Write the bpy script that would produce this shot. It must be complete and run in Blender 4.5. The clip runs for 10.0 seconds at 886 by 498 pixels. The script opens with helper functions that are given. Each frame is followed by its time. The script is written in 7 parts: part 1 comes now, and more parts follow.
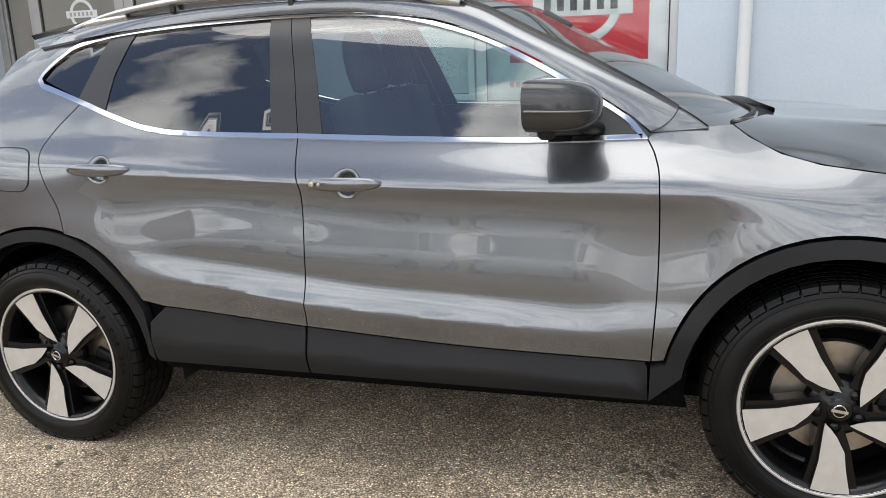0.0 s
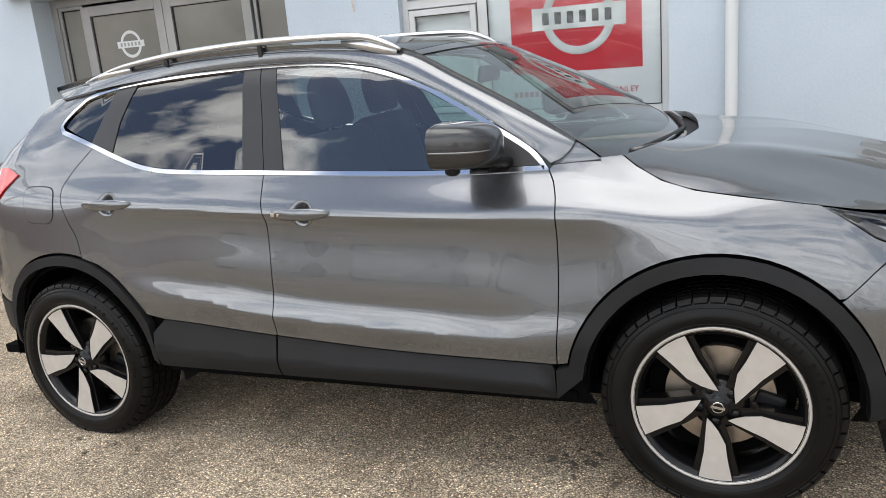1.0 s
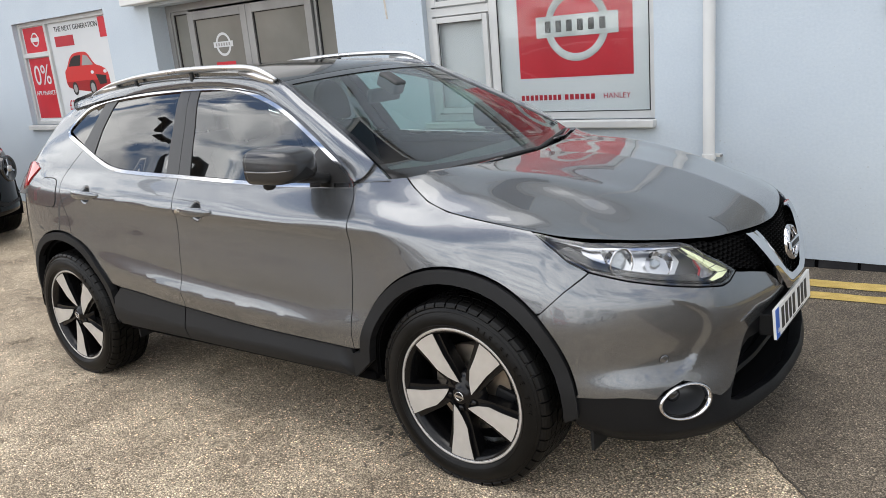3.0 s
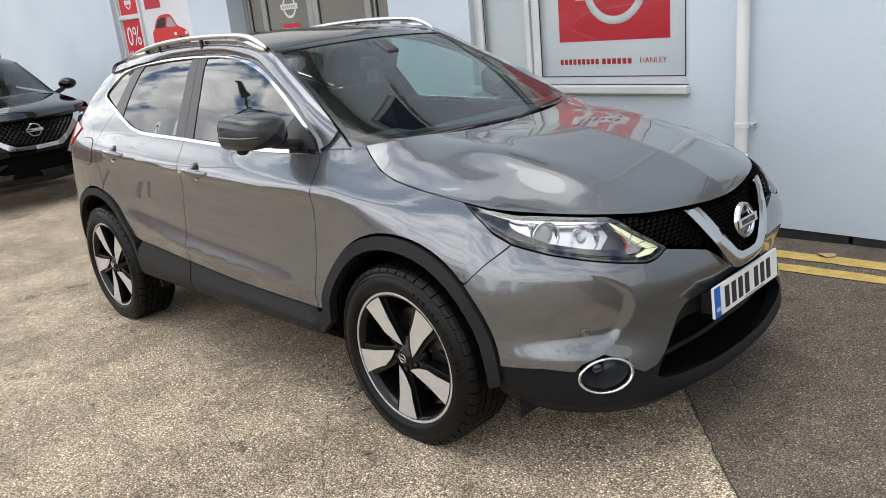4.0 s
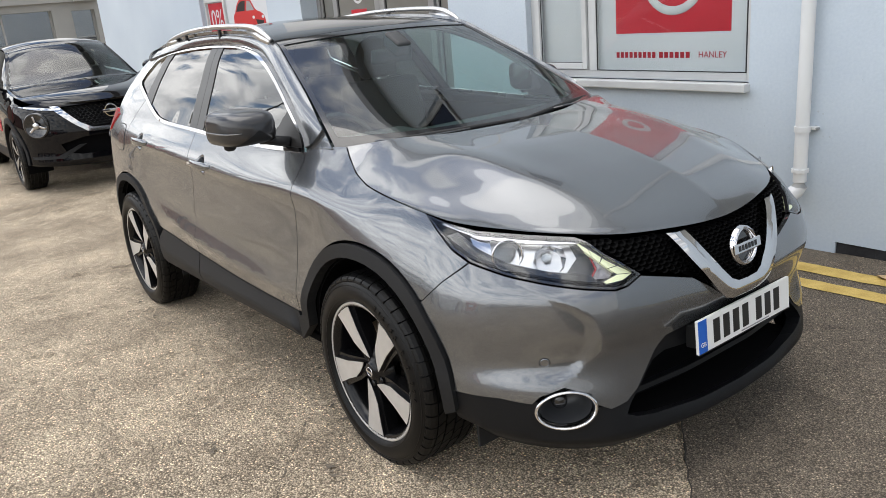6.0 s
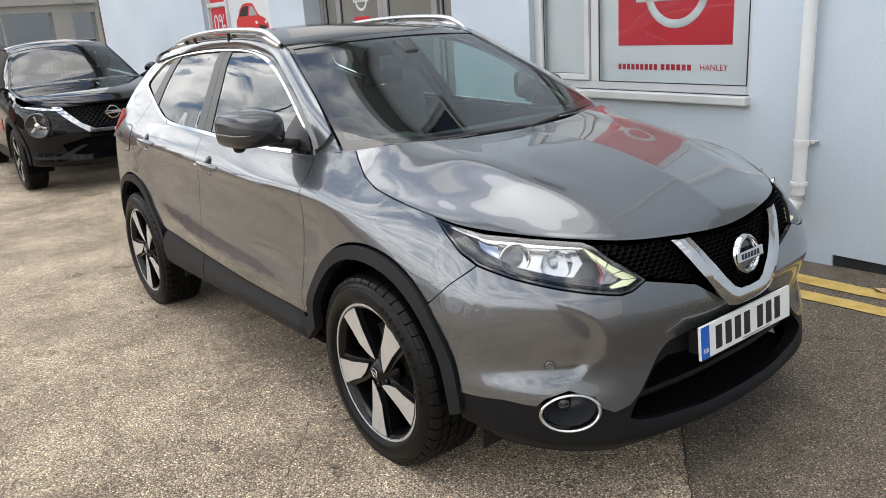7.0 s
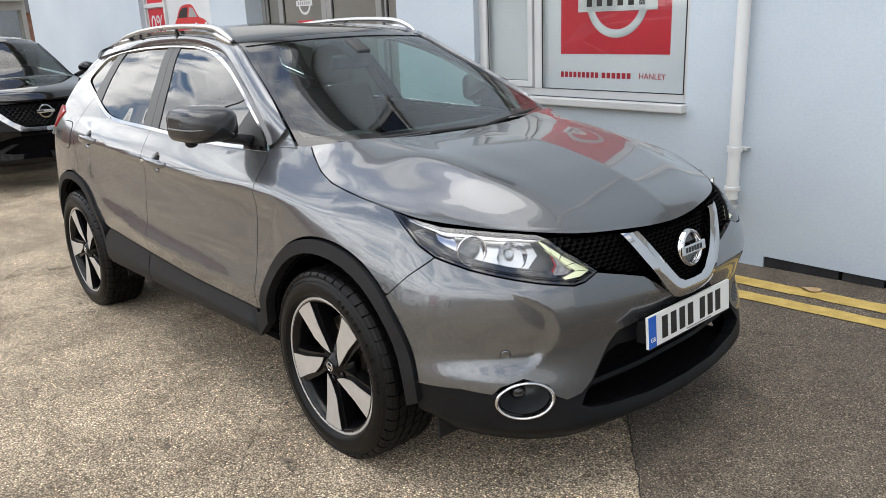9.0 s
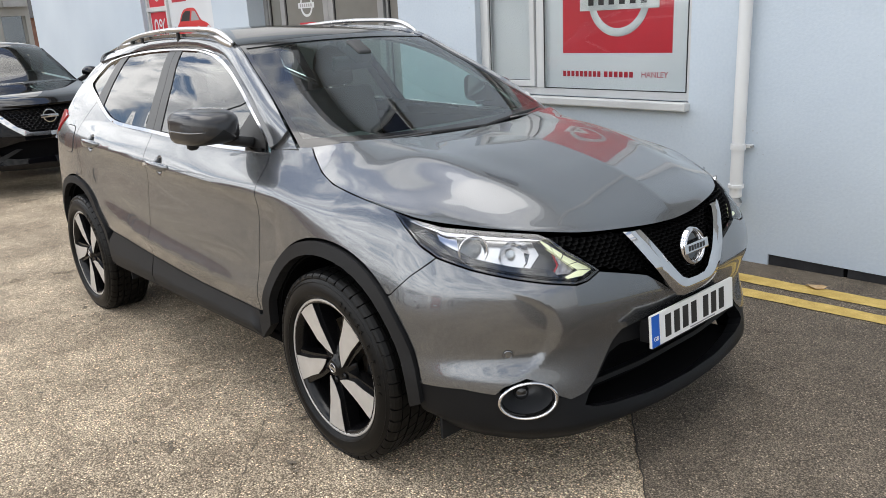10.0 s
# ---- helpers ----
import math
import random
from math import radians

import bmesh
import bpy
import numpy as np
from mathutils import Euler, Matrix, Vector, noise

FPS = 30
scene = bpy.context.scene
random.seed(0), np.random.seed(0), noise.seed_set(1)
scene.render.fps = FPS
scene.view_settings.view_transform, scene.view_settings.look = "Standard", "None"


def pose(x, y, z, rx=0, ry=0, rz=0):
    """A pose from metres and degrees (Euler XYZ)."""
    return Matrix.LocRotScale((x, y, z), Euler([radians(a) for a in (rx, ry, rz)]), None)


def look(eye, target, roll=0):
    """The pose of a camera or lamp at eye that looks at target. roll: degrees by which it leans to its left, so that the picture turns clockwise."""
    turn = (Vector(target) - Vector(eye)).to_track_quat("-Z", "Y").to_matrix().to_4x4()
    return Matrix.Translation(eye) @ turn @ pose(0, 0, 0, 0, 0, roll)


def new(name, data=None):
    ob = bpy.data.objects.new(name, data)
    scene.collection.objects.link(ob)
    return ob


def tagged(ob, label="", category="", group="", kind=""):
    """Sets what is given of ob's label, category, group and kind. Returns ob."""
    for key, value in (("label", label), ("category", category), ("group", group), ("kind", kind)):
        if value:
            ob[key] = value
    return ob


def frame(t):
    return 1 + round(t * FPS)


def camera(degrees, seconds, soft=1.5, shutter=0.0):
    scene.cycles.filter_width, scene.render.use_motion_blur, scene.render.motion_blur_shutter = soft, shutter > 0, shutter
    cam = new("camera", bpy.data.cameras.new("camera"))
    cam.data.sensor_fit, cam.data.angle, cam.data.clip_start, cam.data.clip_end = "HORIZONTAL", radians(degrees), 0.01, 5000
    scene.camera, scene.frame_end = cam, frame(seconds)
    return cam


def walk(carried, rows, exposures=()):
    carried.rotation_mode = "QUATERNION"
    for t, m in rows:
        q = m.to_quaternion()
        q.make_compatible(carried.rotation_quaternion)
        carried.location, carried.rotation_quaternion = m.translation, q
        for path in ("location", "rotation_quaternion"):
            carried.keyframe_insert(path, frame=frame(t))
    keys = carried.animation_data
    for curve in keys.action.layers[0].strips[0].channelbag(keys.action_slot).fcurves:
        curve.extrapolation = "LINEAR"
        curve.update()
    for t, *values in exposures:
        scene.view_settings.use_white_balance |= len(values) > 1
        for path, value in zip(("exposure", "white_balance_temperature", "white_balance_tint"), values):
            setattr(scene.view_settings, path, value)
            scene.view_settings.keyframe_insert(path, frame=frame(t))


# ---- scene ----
from mathutils.geometry import delaunay_2d_cdt

cam = camera(59.3, 10.0, 0.85)
PATH = [
    (0, (-0.397, -3.04, 1.327), (-1.0, -1.191, 0.86), -3.4),
    (0.5, (-0.141, -3.08, 1.422), (-0.852, -1.266, 0.972), -6.2),
    (1, (0.167, -3.187, 1.469), (-0.621, -1.411, 0.994), -6.2),
    (1.5, (0.523, -3.148, 1.507), (-0.243, -1.372, 0.996), -4.8),
    (2, (0.929, -3.041, 1.526), (0.117, -1.281, 1.033), -6.3),
    (2.5, (1.265, -3.013, 1.529), (0.265, -1.344, 1.066), -7.0),
    (2.7, (1.404, -2.997, 1.542), (0.321, -1.382, 1.076), -6.5),
    (3.8, (2.015, -2.662, 1.545), (0.65, -1.307, 0.999), -6.9),
    (4, (2.103, -2.605, 1.537), (0.713, -1.278, 0.982), -6.6),
    (4.5, (2.229, -2.432, 1.538), (0.781, -1.174, 0.97), -5.2),
    (5, (2.223, -2.164, 1.519), (0.712, -0.986, 0.945), -5.2),
    (5.5, (2.252, -2.113, 1.536), (0.703, -0.986, 0.961), -6.4),
    (7, (2.269, -2.193, 1.532), (0.722, -1.05, 0.984), -4.9),
    (7.5, (2.259, -2.184, 1.518), (0.735, -1.009, 0.973), -4.5),
    (8, (2.242, -2.185, 1.49), (0.756, -0.959, 0.951), -3.3),
    (8.5, (2.264, -2.252, 1.493), (0.807, -0.989, 0.962), -3.1),
    (9, (2.273, -2.286, 1.497), (0.826, -1.014, 0.962), -3.4),
    (9.5, (2.279, -2.285, 1.494), (0.827, -1.018, 0.96), -3.7),
    (10, (2.277, -2.275, 1.493), (0.821, -1.012, 0.961), -4.0),
]
# the path is laid out square to the car, which stands on a slight rise
LEVEL = Matrix.Rotation(radians(-1.43), 4, "Y")
walk(cam, [(t, LEVEL @ look(eye, target, roll)) for t, eye, target, roll in PATH])

# ---- sky, sun ----
world = bpy.data.worlds.new("sky")
scene.world = world
world.use_nodes = True
wn, wl = world.node_tree.nodes, world.node_tree.links
wn.clear()
SUN_EL, SUN_AZ = 80.0, 255.0   # degrees; azimuth clockwise from +y
sky = wn.new("ShaderNodeTexSky")
sky.sky_type, sky.sun_disc = "NISHITA", False
sky.sun_elevation, sky.sun_rotation = radians(SUN_EL), radians(SUN_AZ)
# broken clouds on a flat layer overhead: they crowd together towards the horizon
coord = wn.new("ShaderNodeTexCoord")
split = wn.new("ShaderNodeSeparateXYZ")
lift = wn.new("ShaderNodeMath"); lift.operation = "ADD"; lift.inputs[1].default_value = 0.22
floor_z = wn.new("ShaderNodeMath"); floor_z.operation = "MAXIMUM"; floor_z.inputs[1].default_value = 0.1
px = wn.new("ShaderNodeMath"); px.operation = "DIVIDE"
py = wn.new("ShaderNodeMath"); py.operation = "DIVIDE"
layer = wn.new("ShaderNodeCombineXYZ")
puff = wn.new("ShaderNodeTexNoise"); puff.inputs["Scale"].default_value = 4.2; puff.inputs["Detail"].default_value = 9; puff.inputs["Roughness"].default_value = 0.54; puff.inputs["Distortion"].default_value = 0.15
shade = wn.new("ShaderNodeTexNoise"); shade.inputs["Scale"].default_value = 4.8; shade.inputs["Detail"].default_value = 6
drift = wn.new("ShaderNodeVectorMath"); drift.operation = "ADD"; drift.inputs[1].default_value = (3.1, 8.4, 0.0)
offset = wn.new("ShaderNodeVectorMath"); offset.operation = "ADD"; offset.inputs[1].default_value = (9.1, 4.2, 0.0)
cover = wn.new("ShaderNodeValToRGB")
cover.color_ramp.elements[0].position, cover.color_ramp.elements[1].position = 0.43, 0.52
tone = wn.new("ShaderNodeValToRGB")
tone.color_ramp.elements[0].position, tone.color_ramp.elements[1].position = 0.36, 0.62
tone.color_ramp.elements[0].color = (0.42, 0.43, 0.45, 1)
tone.color_ramp.elements[1].color = (1.0, 0.995, 0.98, 1)
blue = wn.new("ShaderNodeBackground"); blue.inputs["Strength"].default_value = 0.14
white = wn.new("ShaderNodeBackground"); white.inputs["Strength"].default_value = 2.1
mix = wn.new("ShaderNodeMixShader")
out = wn.new("ShaderNodeOutputWorld")
wl.new(coord.outputs["Generated"], split.inputs[0])
wl.new(split.outputs["Z"], lift.inputs[0]); wl.new(lift.outputs[0], floor_z.inputs[0])
wl.new(split.outputs["X"], px.inputs[0]); wl.new(floor_z.outputs[0], px.inputs[1])
wl.new(split.outputs["Y"], py.inputs[0]); wl.new(floor_z.outputs[0], py.inputs[1])
wl.new(px.outputs[0], layer.inputs["X"]); wl.new(py.outputs[0], layer.inputs["Y"])
wl.new(layer.outputs[0], offset.inputs[0]); wl.new(offset.outputs[0], puff.inputs["Vector"])
wl.new(layer.outputs[0], drift.inputs[0]); wl.new(drift.outputs[0], shade.inputs["Vector"])
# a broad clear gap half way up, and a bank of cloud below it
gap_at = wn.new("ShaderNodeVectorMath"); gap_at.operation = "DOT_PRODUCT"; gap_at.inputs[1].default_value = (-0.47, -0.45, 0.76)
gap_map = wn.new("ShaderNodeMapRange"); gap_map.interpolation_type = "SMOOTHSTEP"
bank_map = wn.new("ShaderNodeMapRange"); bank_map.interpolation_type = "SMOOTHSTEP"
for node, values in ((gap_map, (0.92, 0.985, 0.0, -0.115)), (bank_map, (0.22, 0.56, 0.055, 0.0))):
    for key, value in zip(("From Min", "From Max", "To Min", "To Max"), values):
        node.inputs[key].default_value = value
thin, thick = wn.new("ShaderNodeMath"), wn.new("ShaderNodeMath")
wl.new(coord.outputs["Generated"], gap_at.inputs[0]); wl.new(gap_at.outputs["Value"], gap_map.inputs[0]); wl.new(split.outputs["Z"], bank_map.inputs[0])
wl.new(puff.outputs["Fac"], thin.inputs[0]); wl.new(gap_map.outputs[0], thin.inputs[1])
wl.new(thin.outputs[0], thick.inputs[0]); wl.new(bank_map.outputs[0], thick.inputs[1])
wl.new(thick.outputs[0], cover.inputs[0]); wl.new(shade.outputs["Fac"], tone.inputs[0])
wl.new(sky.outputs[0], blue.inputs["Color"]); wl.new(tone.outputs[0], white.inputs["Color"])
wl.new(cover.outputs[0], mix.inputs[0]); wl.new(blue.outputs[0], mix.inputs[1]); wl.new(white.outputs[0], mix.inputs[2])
# extra brightness added to the clouds over the open yard, well off the sun
facing = wn.new("ShaderNodeMapRange")
facing.inputs["From Min"].default_value, facing.inputs["From Max"].default_value = 0.0, 1.0
facing.inputs["To Min"].default_value, facing.inputs["To Max"].default_value = 1.1, 3.1
bright_axis = wn.new("ShaderNodeVectorMath"); bright_axis.operation = "DOT_PRODUCT"
bright_axis.inputs[1].default_value = (-0.35, -0.75, 0.56)
wl.new(coord.outputs["Generated"], bright_axis.inputs[0]); wl.new(bright_axis.outputs["Value"], facing.inputs[0]); wl.new(facing.outputs[0], white.inputs["Strength"])
wl.new(mix.outputs[0], out.inputs[0])

sun = new("sun", bpy.data.lights.new("sun", "SUN"))
sun.data.energy, sun.data.angle, sun.data.color = 1.0, radians(50), (1.0, 0.96, 0.91)
az, el = radians(SUN_AZ), radians(SUN_EL)
sun.matrix_world = look((10 * math.sin(az) * math.cos(el), 10 * math.cos(az) * math.cos(el), 10 * math.sin(el)), (0, 0, 0))
scene.view_settings.exposure = 0.44

# ---- materials ----
def principled(name, color, rough=0.5, metal=0.0, **extra):
    m = bpy.data.materials.new(name)
    m.use_nodes = True
    b = m.node_tree.nodes["Principled BSDF"]
    b.inputs["Base Color"].default_value = (*color, 1)
    b.inputs["Roughness"].default_value, b.inputs["Metallic"].default_value = rough, metal
    for k, v in extra.items():
        b.inputs[k.replace("_", " ")].default_value = v
    return m


def nodes_of(m):
    return m.node_tree.nodes, m.node_tree.links, m.node_tree.nodes["Principled BSDF"]


def mottled(name, dark, light, scale, rough=0.6, rough_var=0.1, bump=0.0, bump_scale=200.0, bump_dist=0.002, fine=0.0, metal=0.0, **extra):
    """A surface whose colour drifts between two tones, with fine grain and relief."""
    m = principled(name, light, rough, metal, **extra)
    n, l, b = nodes_of(m)
    co = n.new("ShaderNodeTexCoord")
    a = n.new("ShaderNodeTexNoise"); a.inputs["Scale"].default_value = scale; a.inputs["Detail"].default_value = 6
    r = n.new("ShaderNodeValToRGB")
    r.color_ramp.elements[0].position, r.color_ramp.elements[1].position = 0.32, 0.68
    r.color_ramp.elements[0].color, r.color_ramp.elements[1].color = (*dark, 1), (*light, 1)
    l.new(co.outputs["Object"], a.inputs["Vector"]); l.new(a.outputs["Fac"], r.inputs[0])
    col = r.outputs[0]
    g = n.new("ShaderNodeTexNoise"); g.inputs["Scale"].default_value = bump_scale; g.inputs["Detail"].default_value = 3
    l.new(co.outputs["Object"], g.inputs["Vector"])
    if fine:
        mx = n.new("ShaderNodeMixRGB"); mx.blend_type = "OVERLAY"; mx.inputs[0].default_value = fine
        l.new(col, mx.inputs[1]); l.new(g.outputs["Fac"], mx.inputs[2]); col = mx.outputs[0]
    l.new(col, b.inputs["Base Color"])
    mr = n.new("ShaderNodeMapRange")
    mr.inputs["To Min"].default_value, mr.inputs["To Max"].default_value = max(0.02, rough - rough_var), min(1, rough + rough_var)
    l.new(a.outputs["Fac"], mr.inputs[0]); l.new(mr.outputs[0], b.inputs["Roughness"])
    if bump:
        bp = n.new("ShaderNodeBump"); bp.inputs["Strength"].default_value = bump; bp.inputs["Distance"].default_value = bump_dist
        l.new(g.outputs["Fac"], bp.inputs["Height"]); l.new(bp.outputs[0], b.inputs["Normal"])
    return m


def pitted(m):
    """Sparse small pits and specks of grime over a painted face."""
    n, l, b = nodes_of(m)
    co = n.new("ShaderNodeTexCoord")
    cell = n.new("ShaderNodeTexVoronoi"); cell.inputs["Scale"].default_value = 26
    where = n.new("ShaderNodeTexNoise"); where.inputs["Scale"].default_value = 1.7; where.inputs["Detail"].default_value = 4
    size = n.new("ShaderNodeMapRange")
    for key, value in zip(("From Min", "From Max", "To Min", "To Max"), (0.40, 0.75, 0.0, 0.19)):
        size.inputs[key].default_value = value
    spot = n.new("ShaderNodeMath"); spot.operation = "LESS_THAN"
    sep = n.new("ShaderNodeSeparateColor")
    few = n.new("ShaderNodeMath"); few.operation = "GREATER_THAN"; few.inputs[1].default_value = 0.6
    both = n.new("ShaderNodeMath"); both.operation = "MULTIPLY"
    dim = n.new("ShaderNodeMath"); dim.operation = "MULTIPLY"; dim.inputs[1].default_value = 0.22
    mixc = n.new("ShaderNodeMixRGB"); mixc.inputs[2].default_value = (0.22, 0.20, 0.17, 1)
    l.new(co.outputs["Object"], cell.inputs["Vector"]); l.new(co.outputs["Object"], where.inputs["Vector"])
    l.new(where.outputs["Fac"], size.inputs[0]); l.new(cell.outputs["Distance"], spot.inputs[0]); l.new(size.outputs[0], spot.inputs[1])
    l.new(cell.outputs["Color"], sep.inputs[0]); l.new(sep.outputs[0], few.inputs[0])
    l.new(spot.outputs[0], both.inputs[0]); l.new(few.outputs[0], both.inputs[1]); l.new(both.outputs[0], dim.inputs[0])
    old = b.inputs["Base Color"].links[0].from_socket
    l.new(dim.outputs[0], mixc.inputs[0]); l.new(old, mixc.inputs[1]); l.new(mixc.outputs[0], b.inputs["Base Color"])


def pane(name, tint, low=0.075, rough=0.0):
    """A thin sheet of glass: tinted see-through, with a mirror gloss that grows at grazing angles."""
    m = bpy.data.materials.new(name)
    m.use_nodes = True
    n, l = m.node_tree.nodes, m.node_tree.links
    n.clear()
    f = n.new("ShaderNodeLayerWeight"); f.inputs["Blend"].default_value = 0.5
    w = n.new("ShaderNodeMath"); w.operation = "POWER"; w.inputs[1].default_value = 4.0
    r = n.new("ShaderNodeMapRange"); r.inputs["To Min"].default_value, r.inputs["To Max"].default_value = low, 1.0
    t = n.new("ShaderNodeBsdfTransparent"); t.inputs[0].default_value = (*tint, 1)
    g = n.new("ShaderNodeBsdfGlossy"); g.inputs["Roughness"].default_value = rough
    x, o = n.new("ShaderNodeMixShader"), n.new("ShaderNodeOutputMaterial")
    l.new(f.outputs["Facing"], w.inputs[0]); l.new(w.outputs[0], r.inputs[0]); l.new(r.outputs[0], x.inputs[0])
    l.new(t.outputs[0], x.inputs[1]); l.new(g.outputs[0], x.inputs[2]); l.new(x.outputs[0], o.inputs[0])
    return m


def glow(name, color, strength):
    return principled(name, color, 0.3, 0, Emission_Color=(*color, 1), Emission_Strength=strength)


PAINT = principled("grey_metallic_paint", (0.15, 0.155, 0.165), 0.27, 0.8, Coat_Weight=1.0, Coat_Roughness=0.008, Coat_IOR=1.55)
n, l, b = nodes_of(PAINT)
co = n.new("ShaderNodeTexCoord")
fl = n.new("ShaderNodeTexNoise"); fl.inputs["Scale"].default_value = 900; fl.inputs["Detail"].default_value = 1
fr = n.new("ShaderNodeValToRGB")
fr.color_ramp.elements[0].color, fr.color_ramp.elements[1].color = (0.085, 0.090, 0.096, 1), (0.215, 0.225, 0.237, 1)
l.new(co.outputs["Object"], fl.inputs["Vector"]); l.new(fl.outputs["Fac"], fr.inputs[0]); l.new(fr.outputs[0], b.inputs["Base Color"])
BLACK_PAINT = principled("black_paint", (0.003, 0.003, 0.004), 0.5, 0.0, Specular_IOR_Level=0.0, Coat_Weight=1.0, Coat_Roughness=0.012, Coat_IOR=1.36)
CLAD = mottled("black_textured_plastic", (0.0085, 0.009, 0.010), (0.0145, 0.015, 0.0162), 3.0, 0.56, 0.06, 0.25, 1400, 0.0006, Specular_IOR_Level=0.24)
BUMPER_BLACK = mottled("black_bumper_plastic", (0.0038, 0.0042, 0.0052), (0.0070, 0.0077, 0.009), 3.0, 0.5, 0.06, 0.25, 1400, 0.0006, Specular_IOR_Level=0.22)
GLOSSBLACK = principled("gloss_black_trim", (0.012, 0.012, 0.013), 0.12, 0.0, Coat_Weight=0.6, Coat_Roughness=0.05)
PILLAR = principled("black_pillar_film", (0.014, 0.0135, 0.0135), 0.35)
RUBBER_SEAL = principled("black_rubber_seal", (0.008, 0.008, 0.008), 0.6)
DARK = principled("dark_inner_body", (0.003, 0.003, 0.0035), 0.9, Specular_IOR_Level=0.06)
CHROME = principled("chrome", (0.62, 0.62, 0.63), 0.08, 1.0)
SATIN = mottled("satin_aluminium", (0.58, 0.58, 0.58), (0.68, 0.68, 0.68), 4, 0.28, 0.05, metal=1.0)
TYRE = mottled("tyre_rubber", (0.002, 0.002, 0.002), (0.006, 0.0058, 0.0056), 6, 0.40, 0.1, 0.3, 500, 0.0006, 0.4, Specular_IOR_Level=0.19)
RIM_BLACK = principled("gloss_black_wheel", (0.004, 0.004, 0.0045), 0.22, 0.0, Specular_IOR_Level=0.3)
RIM_CUT = mottled("machined_wheel_face", (0.60, 0.585, 0.565), (0.66, 0.645, 0.625), 25, 0.40, 0.05, 0.1, 900, 0.0003, 0.12, metal=0.6)
DISC = mottled("brake_disc_steel", (0.30, 0.25, 0.20), (0.55, 0.49, 0.42), 14, 0.38, 0.08, metal=0.9)
GLASS = pane("clear_car_glass", (0.58, 0.73, 0.70), 0.15)
GLASS_SCREEN = pane("windscreen_glass", (0.58, 0.77, 0.735), 0.125)
GLASS_SMALL = pane("tinted_car_glass", (0.36, 0.48, 0.46), 0.07)
GRILLE = principled("dark_grille_plastic", (0.0028, 0.0028, 0.003), 0.55, Specular_IOR_Level=0.06)
GLASS_DARK = pane("privacy_glass", (0.19, 0.215, 0.215), 0.11)
GLASS_LAMP = pane("clear_lamp_cover", (0.95, 0.96, 0.97), 0.05)
ROOF_GLASS = principled("black_glass_roof", (0.006, 0.006, 0.007), 0.06, 0.0, Specular_IOR_Level=0.4)
SEAT = mottled("dark_seat_cloth", (0.014, 0.014, 0.016), (0.026, 0.026, 0.028), 9, 0.9, 0.05)
DASH = mottled("dashboard_plastic", (0.034, 0.035, 0.036), (0.050, 0.051, 0.052), 12, 0.6, 0.05, 0.2, 900, 0.0005)
CREAM = principled("pale_headlining", (0.5, 0.5, 0.47), 0.9)
RED_LENS = principled("red_lamp_lens", (0.45, 0.01, 0.012), 0.08, 0, Coat_Weight=1.0)
DRL = glow("lit_running_lamp", (0.74, 0.78, 0.50), 0.16)
PLATE_WHITE = principled("white_plate", (0.78, 0.78, 0.76), 0.35)
PLATE_BLUE = principled("blue_plate_band", (0.01, 0.11, 0.5), 0.35)
INK = principled("black_print", (0.01, 0.01, 0.01), 0.45)
BAR_GREY = principled("grey_print", (0.3, 0.3, 0.3), 0.5)
RED = mottled("red_vinyl_print", (0.46, 0.012, 0.025), (0.56, 0.018, 0.035), 2.5, 0.4, 0.05)
RED_TEXT = principled("dark_red_print", (0.42, 0.015, 0.03), 0.45)
POSTER = mottled("white_vinyl_poster", (0.58, 0.60, 0.615), (0.66, 0.675, 0.69), 1.2, 0.45, 0.05)
SILVER_PRINT = mottled("silver_print", (0.32, 0.34, 0.34), (0.62, 0.63, 0.62), 5, 0.35, 0.05, metal=0.3)
RENDER = mottled("pale_blue_painted_render", (0.465, 0.53, 0.60), (0.53, 0.597, 0.658), 0.9, 0.78, 0.06, 0.30, 60, 0.004, 0.10)
pitted(RENDER)
FASCIA = mottled("white_painted_fascia", (0.64, 0.65, 0.65), (0.74, 0.745, 0.74), 1.0, 0.5, 0.06)
UPVC = mottled("white_upvc", (0.50, 0.51, 0.51), (0.60, 0.61, 0.605), 3, 0.35, 0.05)
GREY_ALU = mottled("grey_aluminium_frame", (0.26, 0.262, 0.26), (0.34, 0.342, 0.34), 3, 0.4, 0.05, metal=0.3)
SHOP_GLASS = pane("shop_window_glass", (0.93, 0.95, 0.95), 0.03)
FAR_GLASS = pane("far_window_glass", (0.55, 0.58, 0.58), 0.3)
FROST = mottled("frosted_door_film", (0.17, 0.17, 0.155), (0.25, 0.25, 0.23), 1.3, 0.1, 0.05)
PLINTH = mottled("black_bitumen_plinth", (0.012, 0.012, 0.014), (0.03, 0.03, 0.032), 8, 0.7, 0.1, 0.6, 60, 0.006, 0.3)

# ---- mesh helpers ----
def link_mesh(name, verts, faces, material, parent=None, label="", smooth=False, normals=None):
    me = bpy.data.meshes.new(name)
    me.from_pydata([tuple(v) for v in verts], [], faces)
    if isinstance(material, (list, tuple)):
        for m in material:
            me.materials.append(m)
    else:
        me.materials.append(material)
    if smooth or normals is not None:
        me.polygons.foreach_set("use_smooth", [True] * len(me.polygons))
    if normals is not None:
        me.normals_split_custom_set_from_vertices([tuple(v) for v in normals])
    ob = new(name, me)
    if parent is not None:
        ob.parent = parent
    if label:
        ob["label"] = label
    return ob


